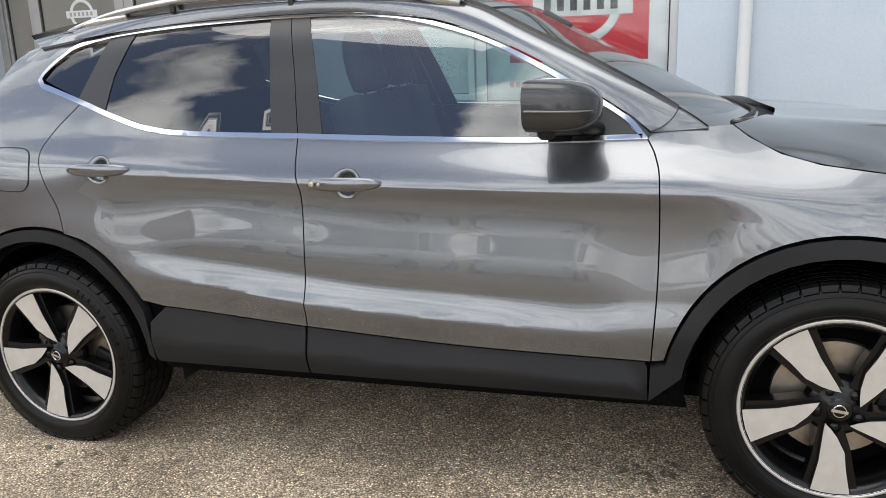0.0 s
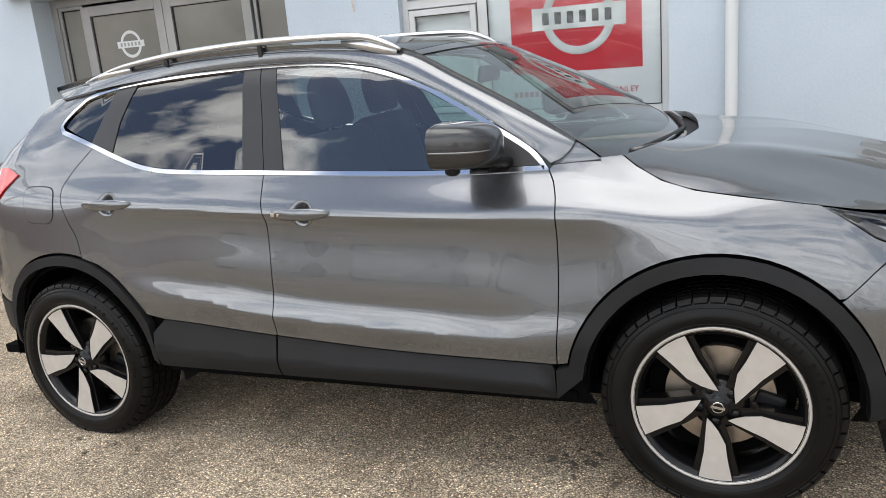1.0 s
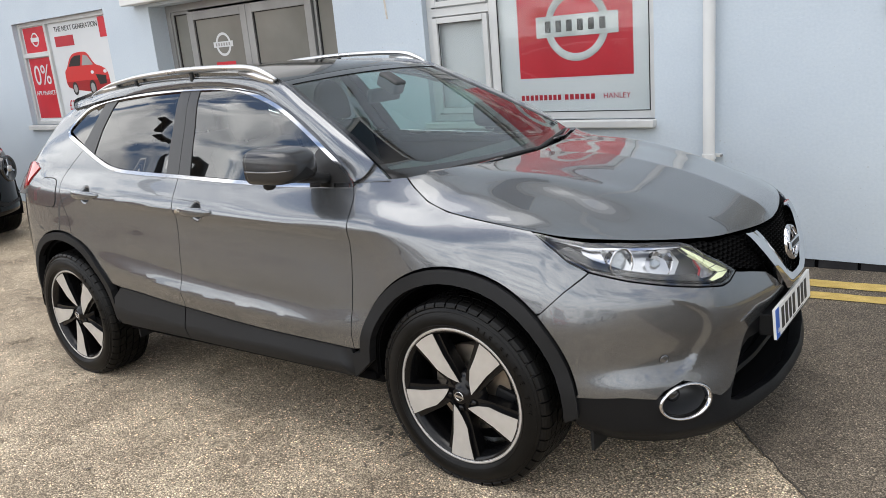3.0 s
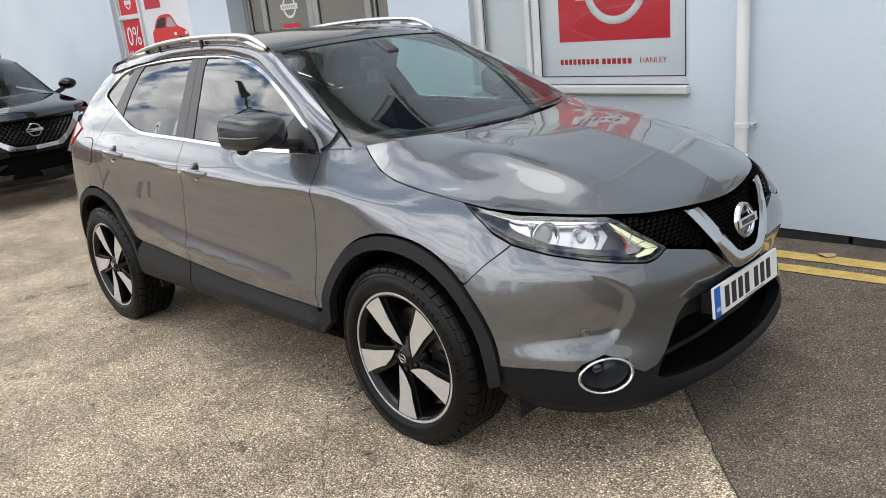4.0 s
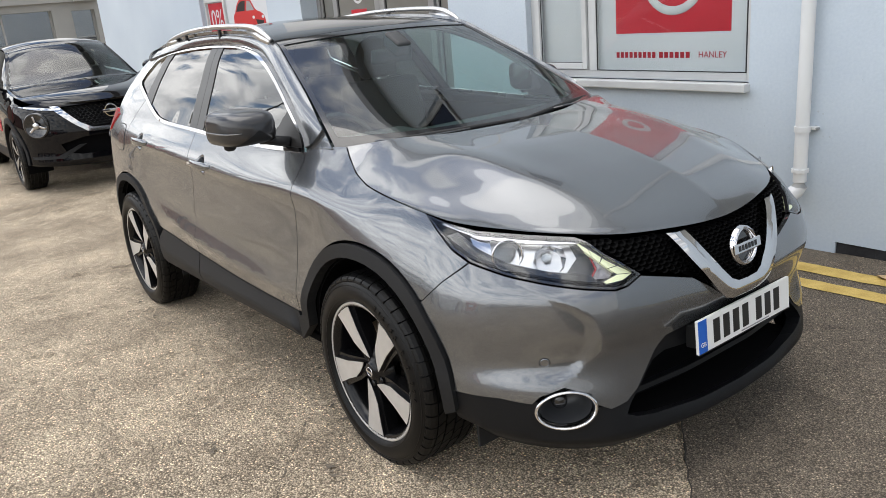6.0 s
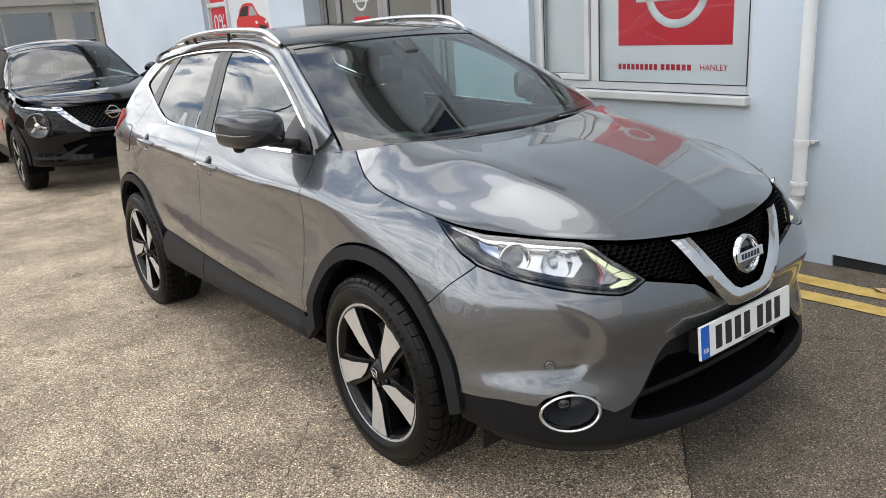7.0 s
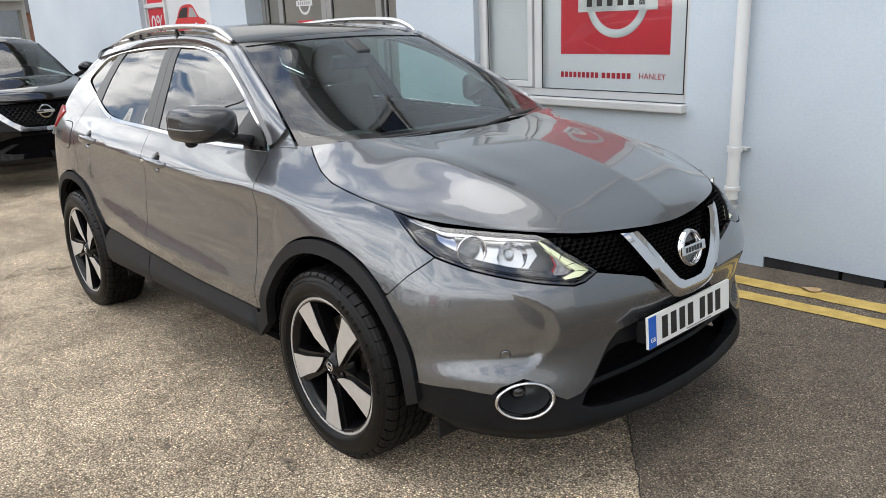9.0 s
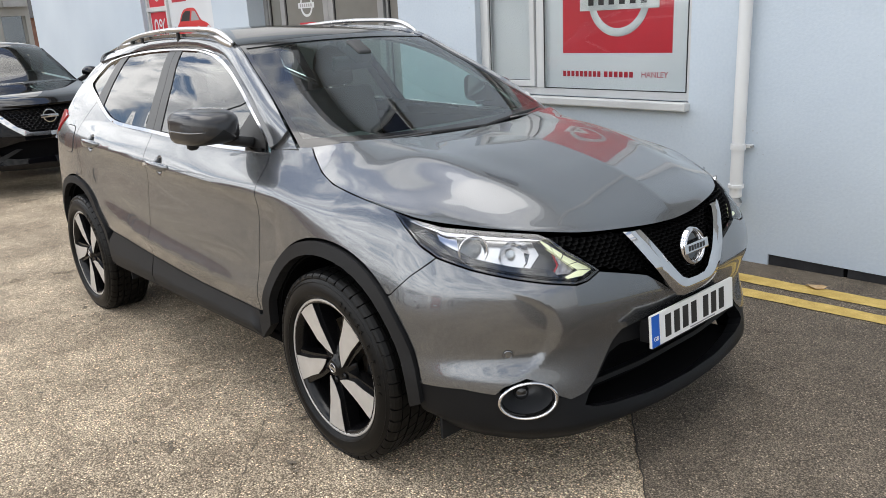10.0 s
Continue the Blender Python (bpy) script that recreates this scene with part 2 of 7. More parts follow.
def part(name, bm, material, parent=None, label="", smooth=False, angle=None):
    me = bpy.data.meshes.new(name)
    bmesh.ops.recalc_face_normals(bm, faces=bm.faces)
    if angle is not None:
        smooth = True
        for e in bm.edges:
            if len(e.link_faces) == 2 and e.calc_face_angle(0) > radians(angle):
                e.smooth = False
    for f in bm.faces:
        f.smooth = smooth
    bm.to_mesh(me)
    bm.free()
    for m in (material if isinstance(material, (list, tuple)) else [material]):
        me.materials.append(m)
    ob = new(name, me)
    if parent is not None:
        ob.parent = parent
    if label:
        ob["label"] = label
    return ob


def empty(name, m=None):
    ob = new(name)
    ob.empty_display_size = 0.1
    if m is not None:
        ob.matrix_world = m
    return ob


def add_box(bm, x0, x1, y0, y1, z0, z1, bevel=0.0, m=None):
    vs = [bm.verts.new((x, y, z)) for x in (x0, x1) for y in (y0, y1) for z in (z0, z1)]
    fs = [bm.faces.new([vs[i] for i in q]) for q in ((0, 1, 3, 2), (4, 6, 7, 5), (0, 4, 5, 1), (2, 3, 7, 6), (0, 2, 6, 4), (1, 5, 7, 3))]
    if bevel:
        es = list({e for f in fs for e in f.edges})
        r = bmesh.ops.bevel(bm, geom=es, offset=bevel, segments=2, affect="EDGES", profile=0.6)
        vs = list({v for f in r["faces"] for v in f.verts} | {v for v in vs if v.is_valid})
    if m is not None:
        bmesh.ops.transform(bm, matrix=m, verts=vs)
    return vs


def box(name, x0, x1, y0, y1, z0, z1, material, parent=None, label="", bevel=0.0):
    bm = bmesh.new()
    add_box(bm, x0, x1, y0, y1, z0, z1, bevel)
    return part(name, bm, material, parent, label)


def add_tube(bm, pts, radius, seg=10, caps=True, flat=1.0, up=(0, 0, 1)):
    """A tube along a polyline; radius a number or one per point; flat squeezes it along 'up'."""
    pts = [Vector(p) for p in pts]
    rings = []
    for i, p in enumerate(pts):
        d = (pts[min(i + 1, len(pts) - 1)] - pts[max(i - 1, 0)]).normalized()
        a = Vector(up).cross(d)
        if a.length < 1e-4:
            a = Vector((1, 0, 0)).cross(d)
        a.normalize()
        b = d.cross(a)
        r = radius[i] if isinstance(radius, (list, tuple)) else radius
        rings.append([bm.verts.new(p + a * r * math.cos(2 * math.pi * k / seg) + b * r * flat * math.sin(2 * math.pi * k / seg)) for k in range(seg)])
    for r0, r1 in zip(rings, rings[1:]):
        for k in range(seg):
            bm.faces.new((r0[k], r0[(k + 1) % seg], r1[(k + 1) % seg], r1[k]))
    if caps:
        bm.faces.new(rings[0][::-1])
        bm.faces.new(rings[-1])


def tube(name, pts, radius, material, parent=None, label="", seg=12, flat=1.0):
    bm = bmesh.new()
    add_tube(bm, pts, radius, seg, flat=flat)
    return part(name, bm, material, parent, label, angle=50)


def add_revolve(bm, profile, seg, m=None, closed=False):
    """profile: (radius, along) pairs spun about the local y axis."""
    rings = []
    for r, a in profile:
        ring = []
        for k in range(seg):
            t = 2 * math.pi * k / seg
            v = Vector((r * math.cos(t), a, r * math.sin(t)))
            ring.append(bm.verts.new(m @ v if m is not None else v))
        rings.append(ring)
    pairs = list(zip(rings, rings[1:])) + ([(rings[-1], rings[0])] if closed else [])
    for r0, r1 in pairs:
        for k in range(seg):
            bm.faces.new((r0[k], r0[(k + 1) % seg], r1[(k + 1) % seg], r1[k]))
    return rings


def spline(keys):
    """Smooth monotone interpolation through (t, value...) keys; returns a vectorised function."""
    k = np.array(keys, float)
    x, y = k[:, 0], k[:, 1:]
    h = np.diff(x)
    d = np.diff(y, axis=0) / h[:, None]
    s = np.zeros_like(y)
    for i in range(1, len(x) - 1):
        w1, w2 = 2 * h[i] + h[i - 1], h[i] + 2 * h[i - 1]
        with np.errstate(divide="ignore", invalid="ignore"):
            m = (w1 + w2) / (w1 / d[i - 1] + w2 / d[i])
        s[i] = np.where(d[i - 1] * d[i] > 0, m, 0)
    s[0], s[-1] = d[0], d[-1]

    def f(t):
        t = np.atleast_1d(np.asarray(t, float))
        i = np.clip(np.searchsorted(x, t) - 1, 0, len(h) - 1)
        u = np.clip((t - x[i]) / h[i], 0, 1)[:, None]
        hh = h[i][:, None]
        return (y[i] * (1 + 2 * u) * (1 - u) ** 2 + s[i] * hh * u * (1 - u) ** 2 + y[i + 1] * u * u * (3 - 2 * u) + s[i + 1] * hh * u * u * (u - 1))
    return f


def smooth_line(pts, n=6):
    """Catmull-Rom resampling of an open line in 2D or 3D."""
    p = np.array(pts, float)
    q = np.vstack([2 * p[0] - p[1], p, 2 * p[-1] - p[-2]])
    res = []
    for i in range(1, len(q) - 2):
        for k in range(n):
            t = k / n
            res.append(0.5 * (2 * q[i] + (q[i + 1] - q[i - 1]) * t + (2 * q[i - 1] - 5 * q[i] + 4 * q[i + 1] - q[i + 2]) * t * t + (3 * q[i] - q[i - 1] - 3 * q[i + 1] + q[i + 2]) * t ** 3))
    res.append(p[-1])
    return [tuple(v) for v in res]


def inside(poly, pts):
    poly, pts = np.array(poly), np.array(pts)
    res = np.zeros(len(pts), bool)
    x, y = pts[:, 0], pts[:, 1]
    for (x0, y0), (x1, y1) in zip(poly, np.roll(poly, -1, axis=0)):
        c = ((y0 > y) != (y1 > y))
        with np.errstate(divide="ignore", invalid="ignore"):
            res ^= c & (x < (x1 - x0) * (y - y0) / (y1 - y0) + x0)
    return res


def edge_gap(poly, pts):
    poly, pts = np.array(poly), np.array(pts)
    best = np.full(len(pts), 9.0)
    for a, b in zip(poly, np.roll(poly, -1, axis=0)):
        d = b - a
        t = np.clip(((pts - a) @ d) / max(d @ d, 1e-12), 0, 1)
        best = np.minimum(best, np.hypot(*(pts - a - t[:, None] * d).T))
    return best


def dense(poly, step):
    res = []
    p = [np.array(v, float) for v in poly]
    for a, b in zip(p, p[1:] + p[:1]):
        n = max(1, int(math.ceil(np.linalg.norm(b - a) / step)))
        res += [tuple(a + (b - a) * k / n) for k in range(n)]
    return res


def area(poly):
    p = np.array(poly)
    q = np.roll(p, -1, axis=0)
    return 0.5 * np.sum(p[:, 0] * q[:, 1] - q[:, 0] * p[:, 1])


def shrink(poly, d):
    """The polygon drawn in by d."""
    p = [Vector(v) for v in poly]
    if area(poly) < 0:
        p.reverse()
    res = []
    for i in range(len(p)):
        a, b, c = p[i - 1], p[i], p[(i + 1) % len(p)]
        e0, e1 = (b - a), (c - b)
        if e0.length < 1e-7 or e1.length < 1e-7:
            continue
        e0.normalize(), e1.normalize()
        n0, n1 = Vector((-e0.y, e0.x)), Vector((-e1.y, e1.x))
        m = (n0 + n1)
        if m.length < 0.3:
            m = n0
        m.normalize()
        res.append(tuple(b + m * d / max(0.45, m.dot(n0))))
    return res


def sheet(name, poly, surface, material, parent=None, label="", step=0.03, holes=(), depth=0.02, gap=0.002, flip=False, lift=0.0, creases=()):
    """A panel cut to a plan (u, v) outline, laid on a curved surface, with its edge folded back."""
    if gap:
        poly = shrink(poly, gap)
        holes = [shrink(h, -gap) for h in holes]
    if area(poly) < 0:
        poly = poly[::-1]
    loops = [dense(poly, step)] + [dense(h if area(h) < 0 else h[::-1], step) for h in holes]
    a = np.array(loops[0])
    lo, hi = a.min(0), a.max(0)
    gx, gy = np.meshgrid(np.arange(lo[0] + step * 0.5, hi[0], step), np.arange(lo[1] + step * 0.5, hi[1], step))
    g = np.column_stack([gx.ravel(), gy.ravel()])
    if len(g):
        ok = inside(loops[0], g) & (edge_gap(loops[0], g) > step * 0.45)
        for h in loops[1:]:
            ok &= ~inside(h, g) & (edge_gap(h, g) > step * 0.45)
        g = g[ok]
    pts, edges = [], []
    for lp in loops:
        k = len(pts)
        pts += lp
        edges += [(k + i, k + (i + 1) % len(lp)) for i in range(len(lp))]
    # fold lines get vertices of their own, so that the fold runs true
    for line in creases:
        ln = np.array(dense(list(line), step))[:-1]
        ok = inside(loops[0], ln) & (edge_gap(loops[0], ln) > step * 0.4)
        for h in loops[1:]:
            ok &= ~inside(h, ln) & (edge_gap(h, ln) > step * 0.4)
        k = len(pts)
        keep = [tuple(v) for v in ln[ok]]
        if len(keep) < 2:
            continue
        if len(g):
            far_off = np.min(np.linalg.norm(g[:, None, :] - np.array(keep)[None], axis=2), axis=1) > step * 0.6
            g = g[far_off]
        pts += keep
        edges += [(k + i, k + i + 1) for i in range(len(keep) - 1) if math.dist(keep[i], keep[i + 1]) < step * 1.6]
    pts += [tuple(v) for v in g]
    cv, _, cf, *_ = delaunay_2d_cdt([Vector(v) for v in pts], edges, [], 0, 1e-6)
    uv = np.array([tuple(v) for v in cv])
    cen = np.array([uv[list(f)].mean(0) for f in cf])
    keep = inside(loops[0], cen)
    for h in loops[1:]:
        keep &= ~inside(h, cen)
    faces = [list(f) for f, k in zip(cf, keep) if k]
    P = surface(uv)
    e = 0.002
    du = surface(uv + [e, 0]) - surface(uv - [e, 0])
    dv = surface(uv + [0, e]) - surface(uv - [0, e])
    N = np.cross(du, dv)
    N /= np.maximum(np.linalg.norm(N, axis=1), 1e-9)[:, None]
    if flip:
        N = -N
    P = P + N * lift
    # wind faces with the normals
    out = []
    for f in faces:
        w = np.cross(P[f[1]] - P[f[0]], P[f[2]] - P[f[0]])
        out.append(f if w @ N[f[0]] >= 0 else f[::-1])
    verts, normals = list(P), list(N)
    if depth:
        count = {}
        for f in out:
            for i in range(3):
                k = (f[i], f[(i + 1) % 3])
                count[tuple(sorted(k))] = count.get(tuple(sorted(k)), []) + [k]
        for ks in count.values():
            if len(ks) == 1:
                i, j = ks[0]
                side = np.cross(P[j] - P[i], N[i])
                side /= max(np.linalg.norm(side), 1e-9)
                k = len(verts)
                verts += [P[i], P[j], P[j] - N[j] * depth, P[i] - N[i] * depth]
                normals += [side] * 4
                out.append([k + 1, k, k + 3, k + 2])
    return link_mesh(name, verts, out, material, parent, label, normals=normals)


# ---- ground ----
def asphalt(name, dark, light, matrix, stone, grit):
    m = principled(name, light, 0.85)
    n, l, b = nodes_of(m)
    co = n.new("ShaderNodeTexCoord")
    big = n.new("ShaderNodeTexNoise"); big.inputs["Scale"].default_value = 1.15; big.inputs["Detail"].default_value = 8; big.inputs["Roughness"].default_value = 0.62
    ramp = n.new("ShaderNodeValToRGB")
    ramp.color_ramp.elements[0].position, ramp.color_ramp.elements[1].position = 0.36, 0.66
    ramp.color_ramp.elements[0].color, ramp.color_ramp.elements[1].color = (*dark, 1), (*light, 1)
    vor = n.new("ShaderNodeTexVoronoi"); vor.inputs["Scale"].default_value = grit
    vcol = n.new("ShaderNodeValToRGB")
    vcol.color_ramp.elements[0].position, vcol.color_ramp.elements[1].position = 0.0, 0.93
    vcol.color_ramp.elements[0].color, vcol.color_ramp.elements[1].color = (*matrix, 1), (*stone, 1)
    fleck = vcol.color_ramp.elements.new(0.3); fleck.color = (0.80, 0.78, 0.75, 1)
    fleck = vcol.color_ramp.elements.new(0.965); fleck.color = (2.4, 2.32, 2.2, 1)
    sepc = n.new("ShaderNodeSeparateColor")
    grain = n.new("ShaderNodeTexNoise"); grain.inputs["Scale"].default_value = 260; grain.inputs["Detail"].default_value = 4
    mul = n.new("ShaderNodeMixRGB"); mul.blend_type = "MULTIPLY"; mul.inputs[0].default_value = 0.95
    ov = n.new("ShaderNodeMixRGB"); ov.blend_type = "OVERLAY"; ov.inputs[0].default_value = 0.75
    for t in (big, vor, grain):
        l.new(co.outputs["Object"], t.inputs["Vector"])
    l.new(big.outputs["Fac"], ramp.inputs[0]); l.new(vor.outputs["Color"], sepc.inputs[0]); l.new(sepc.outputs[0], vcol.inputs[0])
    gaps = n.new("ShaderNodeValToRGB")
    gaps.color_ramp.elements[0].position, gaps.color_ramp.elements[1].position = 0.36, 0.66
    gaps.color_ramp.elements[0].color, gaps.color_ramp.elements[1].color = (1.2, 1.2, 1.2, 1), (0.34, 0.325, 0.30, 1)
    pack = n.new("ShaderNodeMixRGB"); pack.blend_type = "MULTIPLY"; pack.inputs[0].default_value = 1.0
    l.new(vor.outputs["Distance"], gaps.inputs[0]); l.new(vcol.outputs[0], pack.inputs[1]); l.new(gaps.outputs[0], pack.inputs[2])
    l.new(ramp.outputs[0], mul.inputs[1]); l.new(pack.outputs[0], mul.inputs[2])
    damp = n.new("ShaderNodeTexNoise"); damp.inputs["Scale"].default_value = 2.6; damp.inputs["Detail"].default_value = 7; damp.inputs["Roughness"].default_value = 0.68
    spots = n.new("ShaderNodeValToRGB")
    spots.color_ramp.elements[0].position, spots.color_ramp.elements[1].position = 0.57, 0.70
    spots.color_ramp.elements[0].color, spots.color_ramp.elements[1].color = (1, 1, 1, 1), (0.5, 0.48, 0.45, 1)
    mid = n.new("ShaderNodeTexNoise"); mid.inputs["Scale"].default_value = 7.5; mid.inputs["Detail"].default_value = 9; mid.inputs["Roughness"].default_value = 0.72
    midr = n.new("ShaderNodeValToRGB")
    midr.color_ramp.elements[0].position, midr.color_ramp.elements[1].position = 0.33, 0.66
    midr.color_ramp.elements[0].color, midr.color_ramp.elements[1].color = (0.84, 0.82, 0.80, 1), (1.16, 1.15, 1.14, 1)
    blot = n.new("ShaderNodeMixRGB"); blot.blend_type = "MULTIPLY"; blot.inputs[0].default_value = 1.0
    l.new(co.outputs["Object"], mid.inputs["Vector"]); l.new(mid.outputs["Fac"], midr.inputs[0])
    soil = n.new("ShaderNodeMixRGB"); soil.blend_type = "MULTIPLY"; soil.inputs[0].default_value = 0.9
    l.new(co.outputs["Object"], damp.inputs["Vector"]); l.new(damp.outputs["Fac"], spots.inputs[0])
    l.new(mul.outputs[0], blot.inputs[1]); l.new(midr.outputs[0], blot.inputs[2]); l.new(blot.outputs[0], soil.inputs[1]); l.new(spots.outputs[0], soil.inputs[2])
    l.new(soil.outputs[0], ov.inputs[1]); l.new(grain.outputs["Fac"], ov.inputs[2]); l.new(ov.outputs[0], b.inputs["Base Color"])
    add = n.new("ShaderNodeMath"); add.operation = "SUBTRACT"
    l.new(grain.outputs["Fac"], add.inputs[0]); l.new(vor.outputs["Distance"], add.inputs[1])
    bp = n.new("ShaderNodeBump"); bp.inputs["Strength"].default_value = 1.0; bp.inputs["Distance"].default_value = 0.0065
    l.new(add.outputs[0], bp.inputs["Height"]); l.new(bp.outputs[0], b.inputs["Normal"])
    return m


ASPHALT = asphalt("worn_asphalt", (0.38, 0.315, 0.238), (0.69, 0.585, 0.452), (0.45, 0.43, 0.40), (1.30, 1.31, 1.26), 145)
ASPHALT_DARK = asphalt("newer_dark_asphalt", (0.16, 0.135, 0.106), (0.235, 0.20, 0.158), (0.58, 0.56, 0.53), (1.25, 1.22, 1.16), 165)
YELLOW = mottled("worn_yellow_road_paint", (0.40, 0.27, 0.06), (0.60, 0.43, 0.13), 9, 0.75, 0.08, 0.5, 160, 0.004, 0.5)

def fall(x, y):
    """Height of the yard: level behind the car, rising gently under it, with a fall to the wall."""
    return 0.025 * min(max(x, -3.0), 8.0) - 0.036 * min(max(y - 0.8, 0.0), 1.6)


def settle(bm):
    """Cuts a flat sheet where the yard's slope changes and lays it on that slope."""
    for co, no in (((-3, 0, 0), (1, 0, 0)), ((8, 0, 0), (1, 0, 0)), ((0, .8, 0), (0, 1, 0)), ((0, 2.4, 0), (0, 1, 0))):
        bmesh.ops.bisect_plane(bm, geom=bm.verts[:] + bm.edges[:] + bm.faces[:], plane_co=co, plane_no=no)
    for v in bm.verts:
        v.co.z += fall(v.co.x, v.co.y)


bm = bmesh.new()
bmesh.ops.create_grid(bm, x_segments=40, y_segments=40, size=400)
settle(bm)
ground = tagged(part("ground", bm, ASPHALT), "pale worn coarse asphalt yard with stains", "ground", kind="structure")

# newer tarmac beyond a joint that runs askew past the nose
def slab(name, pts, z0, z1, material):
    bm = bmesh.new()
    top = [bm.verts.new((x, y, z1)) for x, y in pts]
    bot = [bm.verts.new((x, y, z0)) for x, y in pts]
    bm.faces.new(top)
    for i in range(len(pts)):
        j = (i + 1) % len(pts)
        bm.faces.new((top[i], bot[i], bot[j], top[j]))
    settle(bm)
    return part(name, bm, material)


JOINT = [(-1.05, 2.36), (-0.42, 1.45), (0.65, 0.05), (1.0, -0.37), (1.72, -1.18), (3.15, -2.87), (9.0, -10.0)]
joint = []
for a, b in zip(JOINT, JOINT[1:]):
    n = max(2, int(math.dist(a, b) / 0.05))
    joint += [(a[0] + (b[0] - a[0]) * k / n + random.uniform(-.004, .004), a[1] + (b[1] - a[1]) * k / n + random.uniform(-.004, .004)) for k in range(n)]
tagged(slab("pavement", joint + [(60, -10), (60, 2.36)], -0.02, 0.004, ASPHALT_DARK), "darker newer tarmac strip along the wall", "ground", kind="structure")
bm = bmesh.new()
CRACK = principled("dark_joint_tar", (0.05, 0.043, 0.036), 0.9)
for (x0, y0), (x1, y1) in zip(joint, joint[1:]):
    w0 = random.uniform(.0012, .0032)
    bm.faces.new([bm.verts.new(v) for v in ((x0 - w0, y0 - w0, 0.0065), (x0 + w0, y0 + w0, 0.0065), (x1 + w0, y1 + w0, 0.0065), (x1 - w0, y1 - w0, 0.0065))])
for v in bm.verts:
    v.co.z += fall(v.co.x, v.co.y)
tagged(part("tar_joint", bm, CRACK), "thin dark joint between two asphalt areas", "joint", kind="structure")
for y0, y1 in ((1.65, 1.78), (1.895, 2.04)):
    bm = bmesh.new()
    xs = np.arange(-2.2, 14, 0.08)
    rows = [(x, y0 + random.uniform(-.006, .006), y1 + random.uniform(-.006, .006)) for x in xs]
    vs = [(bm.verts.new((x, a, 0.009 + fall(x, a))), bm.verts.new((x, b, 0.009 + fall(x, b)))) for x, a, b in rows]
    for p, q in zip(vs, vs[1:]):
        bm.faces.new((p[0], q[0], q[1], p[1]))
    tagged(part("yellow_line", bm, YELLOW), "worn yellow painted line along the wall foot", "road marking", "double yellow lines", "structure")

# a hairline crack and small oil marks on the older surface
def flat_marks(name, outlines, lift, material, label, category):
    bm = bmesh.new()
    for pts in outlines:
        bm.faces.new([bm.verts.new((x, y, lift + fall(x, y))) for x, y in pts])
    return tagged(part(name, bm, material), label, category, kind="structure")


def blot(x, y, r, stretch, turn, rnd):
    out, k = [], rnd.uniform(0, 6)
    for i in range(18):
        a = 2 * math.pi * i / 18
        q = r * (1 + .28 * math.sin(3 * a + k) + rnd.uniform(-.22, .22))
        u, v = q * stretch * math.cos(a), q * math.sin(a)
        out.append((x + u * math.cos(turn) - v * math.sin(turn), y + u * math.sin(turn) + v * math.cos(turn)))
    return out


OIL = mottled("old_oil_mark", (0.085, 0.07, 0.053), (0.17, 0.14, 0.105), 60, 0.8, 0.05, 0.6, 150, 0.004, 0.5)
mark_rnd = random.Random(12)
for line in ([(-.50, -.89), (-.455, -.947), (-.395, -.988), (-.344, -1.033), (-.297, -1.078), (-.263, -1.115), (-.206, -1.161), (-.142, -1.206), (-.069, -1.261), (.02, -1.33)],):
    flecks = []
    for a, b in zip(line, line[1:]):
        for k in range(5):
            if mark_rnd.random() < .75:
                x, y = a[0] + (b[0] - a[0]) * k / 5 + mark_rnd.uniform(-.004, .004), a[1] + (b[1] - a[1]) * k / 5 + mark_rnd.uniform(-.004, .004)
                flecks.append(blot(x, y, mark_rnd.uniform(.0018, .0042), mark_rnd.uniform(1.3, 2.8), math.atan2(b[1] - a[1], b[0] - a[0]), mark_rnd))
    flat_marks("ground_crack", flecks, .003, OIL, "broken hairline crack in the worn asphalt", "crack")
spots = []
for x, y, spread, count, size in ((-.51, -1.30, .045, 7, .008), (-.02, -1.05, .035, 5, .008), (-.48, -.68, .11, 26, .0085), (-.76, -.62, .14, 10, .005), (.62, -.62, .20, 9, .007), (.95, -.02, .22, 6, .006), (1.2, .5, .3, 7, .005), (-1.15, -1.3, .30, 12, .006), (-2.3, -1.0, .25, 10, .008)):
    for k in range(count):
        spots.append(blot(x + mark_rnd.gauss(0, spread), y + mark_rnd.gauss(0, spread * .6), size * mark_rnd.uniform(.5, 1.4), mark_rnd.uniform(1, 2.4), mark_rnd.uniform(0, 3), mark_rnd))
flat_marks("oil_marks", spots, .0075, OIL, "scattered small dark oil and tar marks", "stain")

# ---- building ----
before_building = set(bpy.data.objects)
WY, WT = 2.2, 0.32


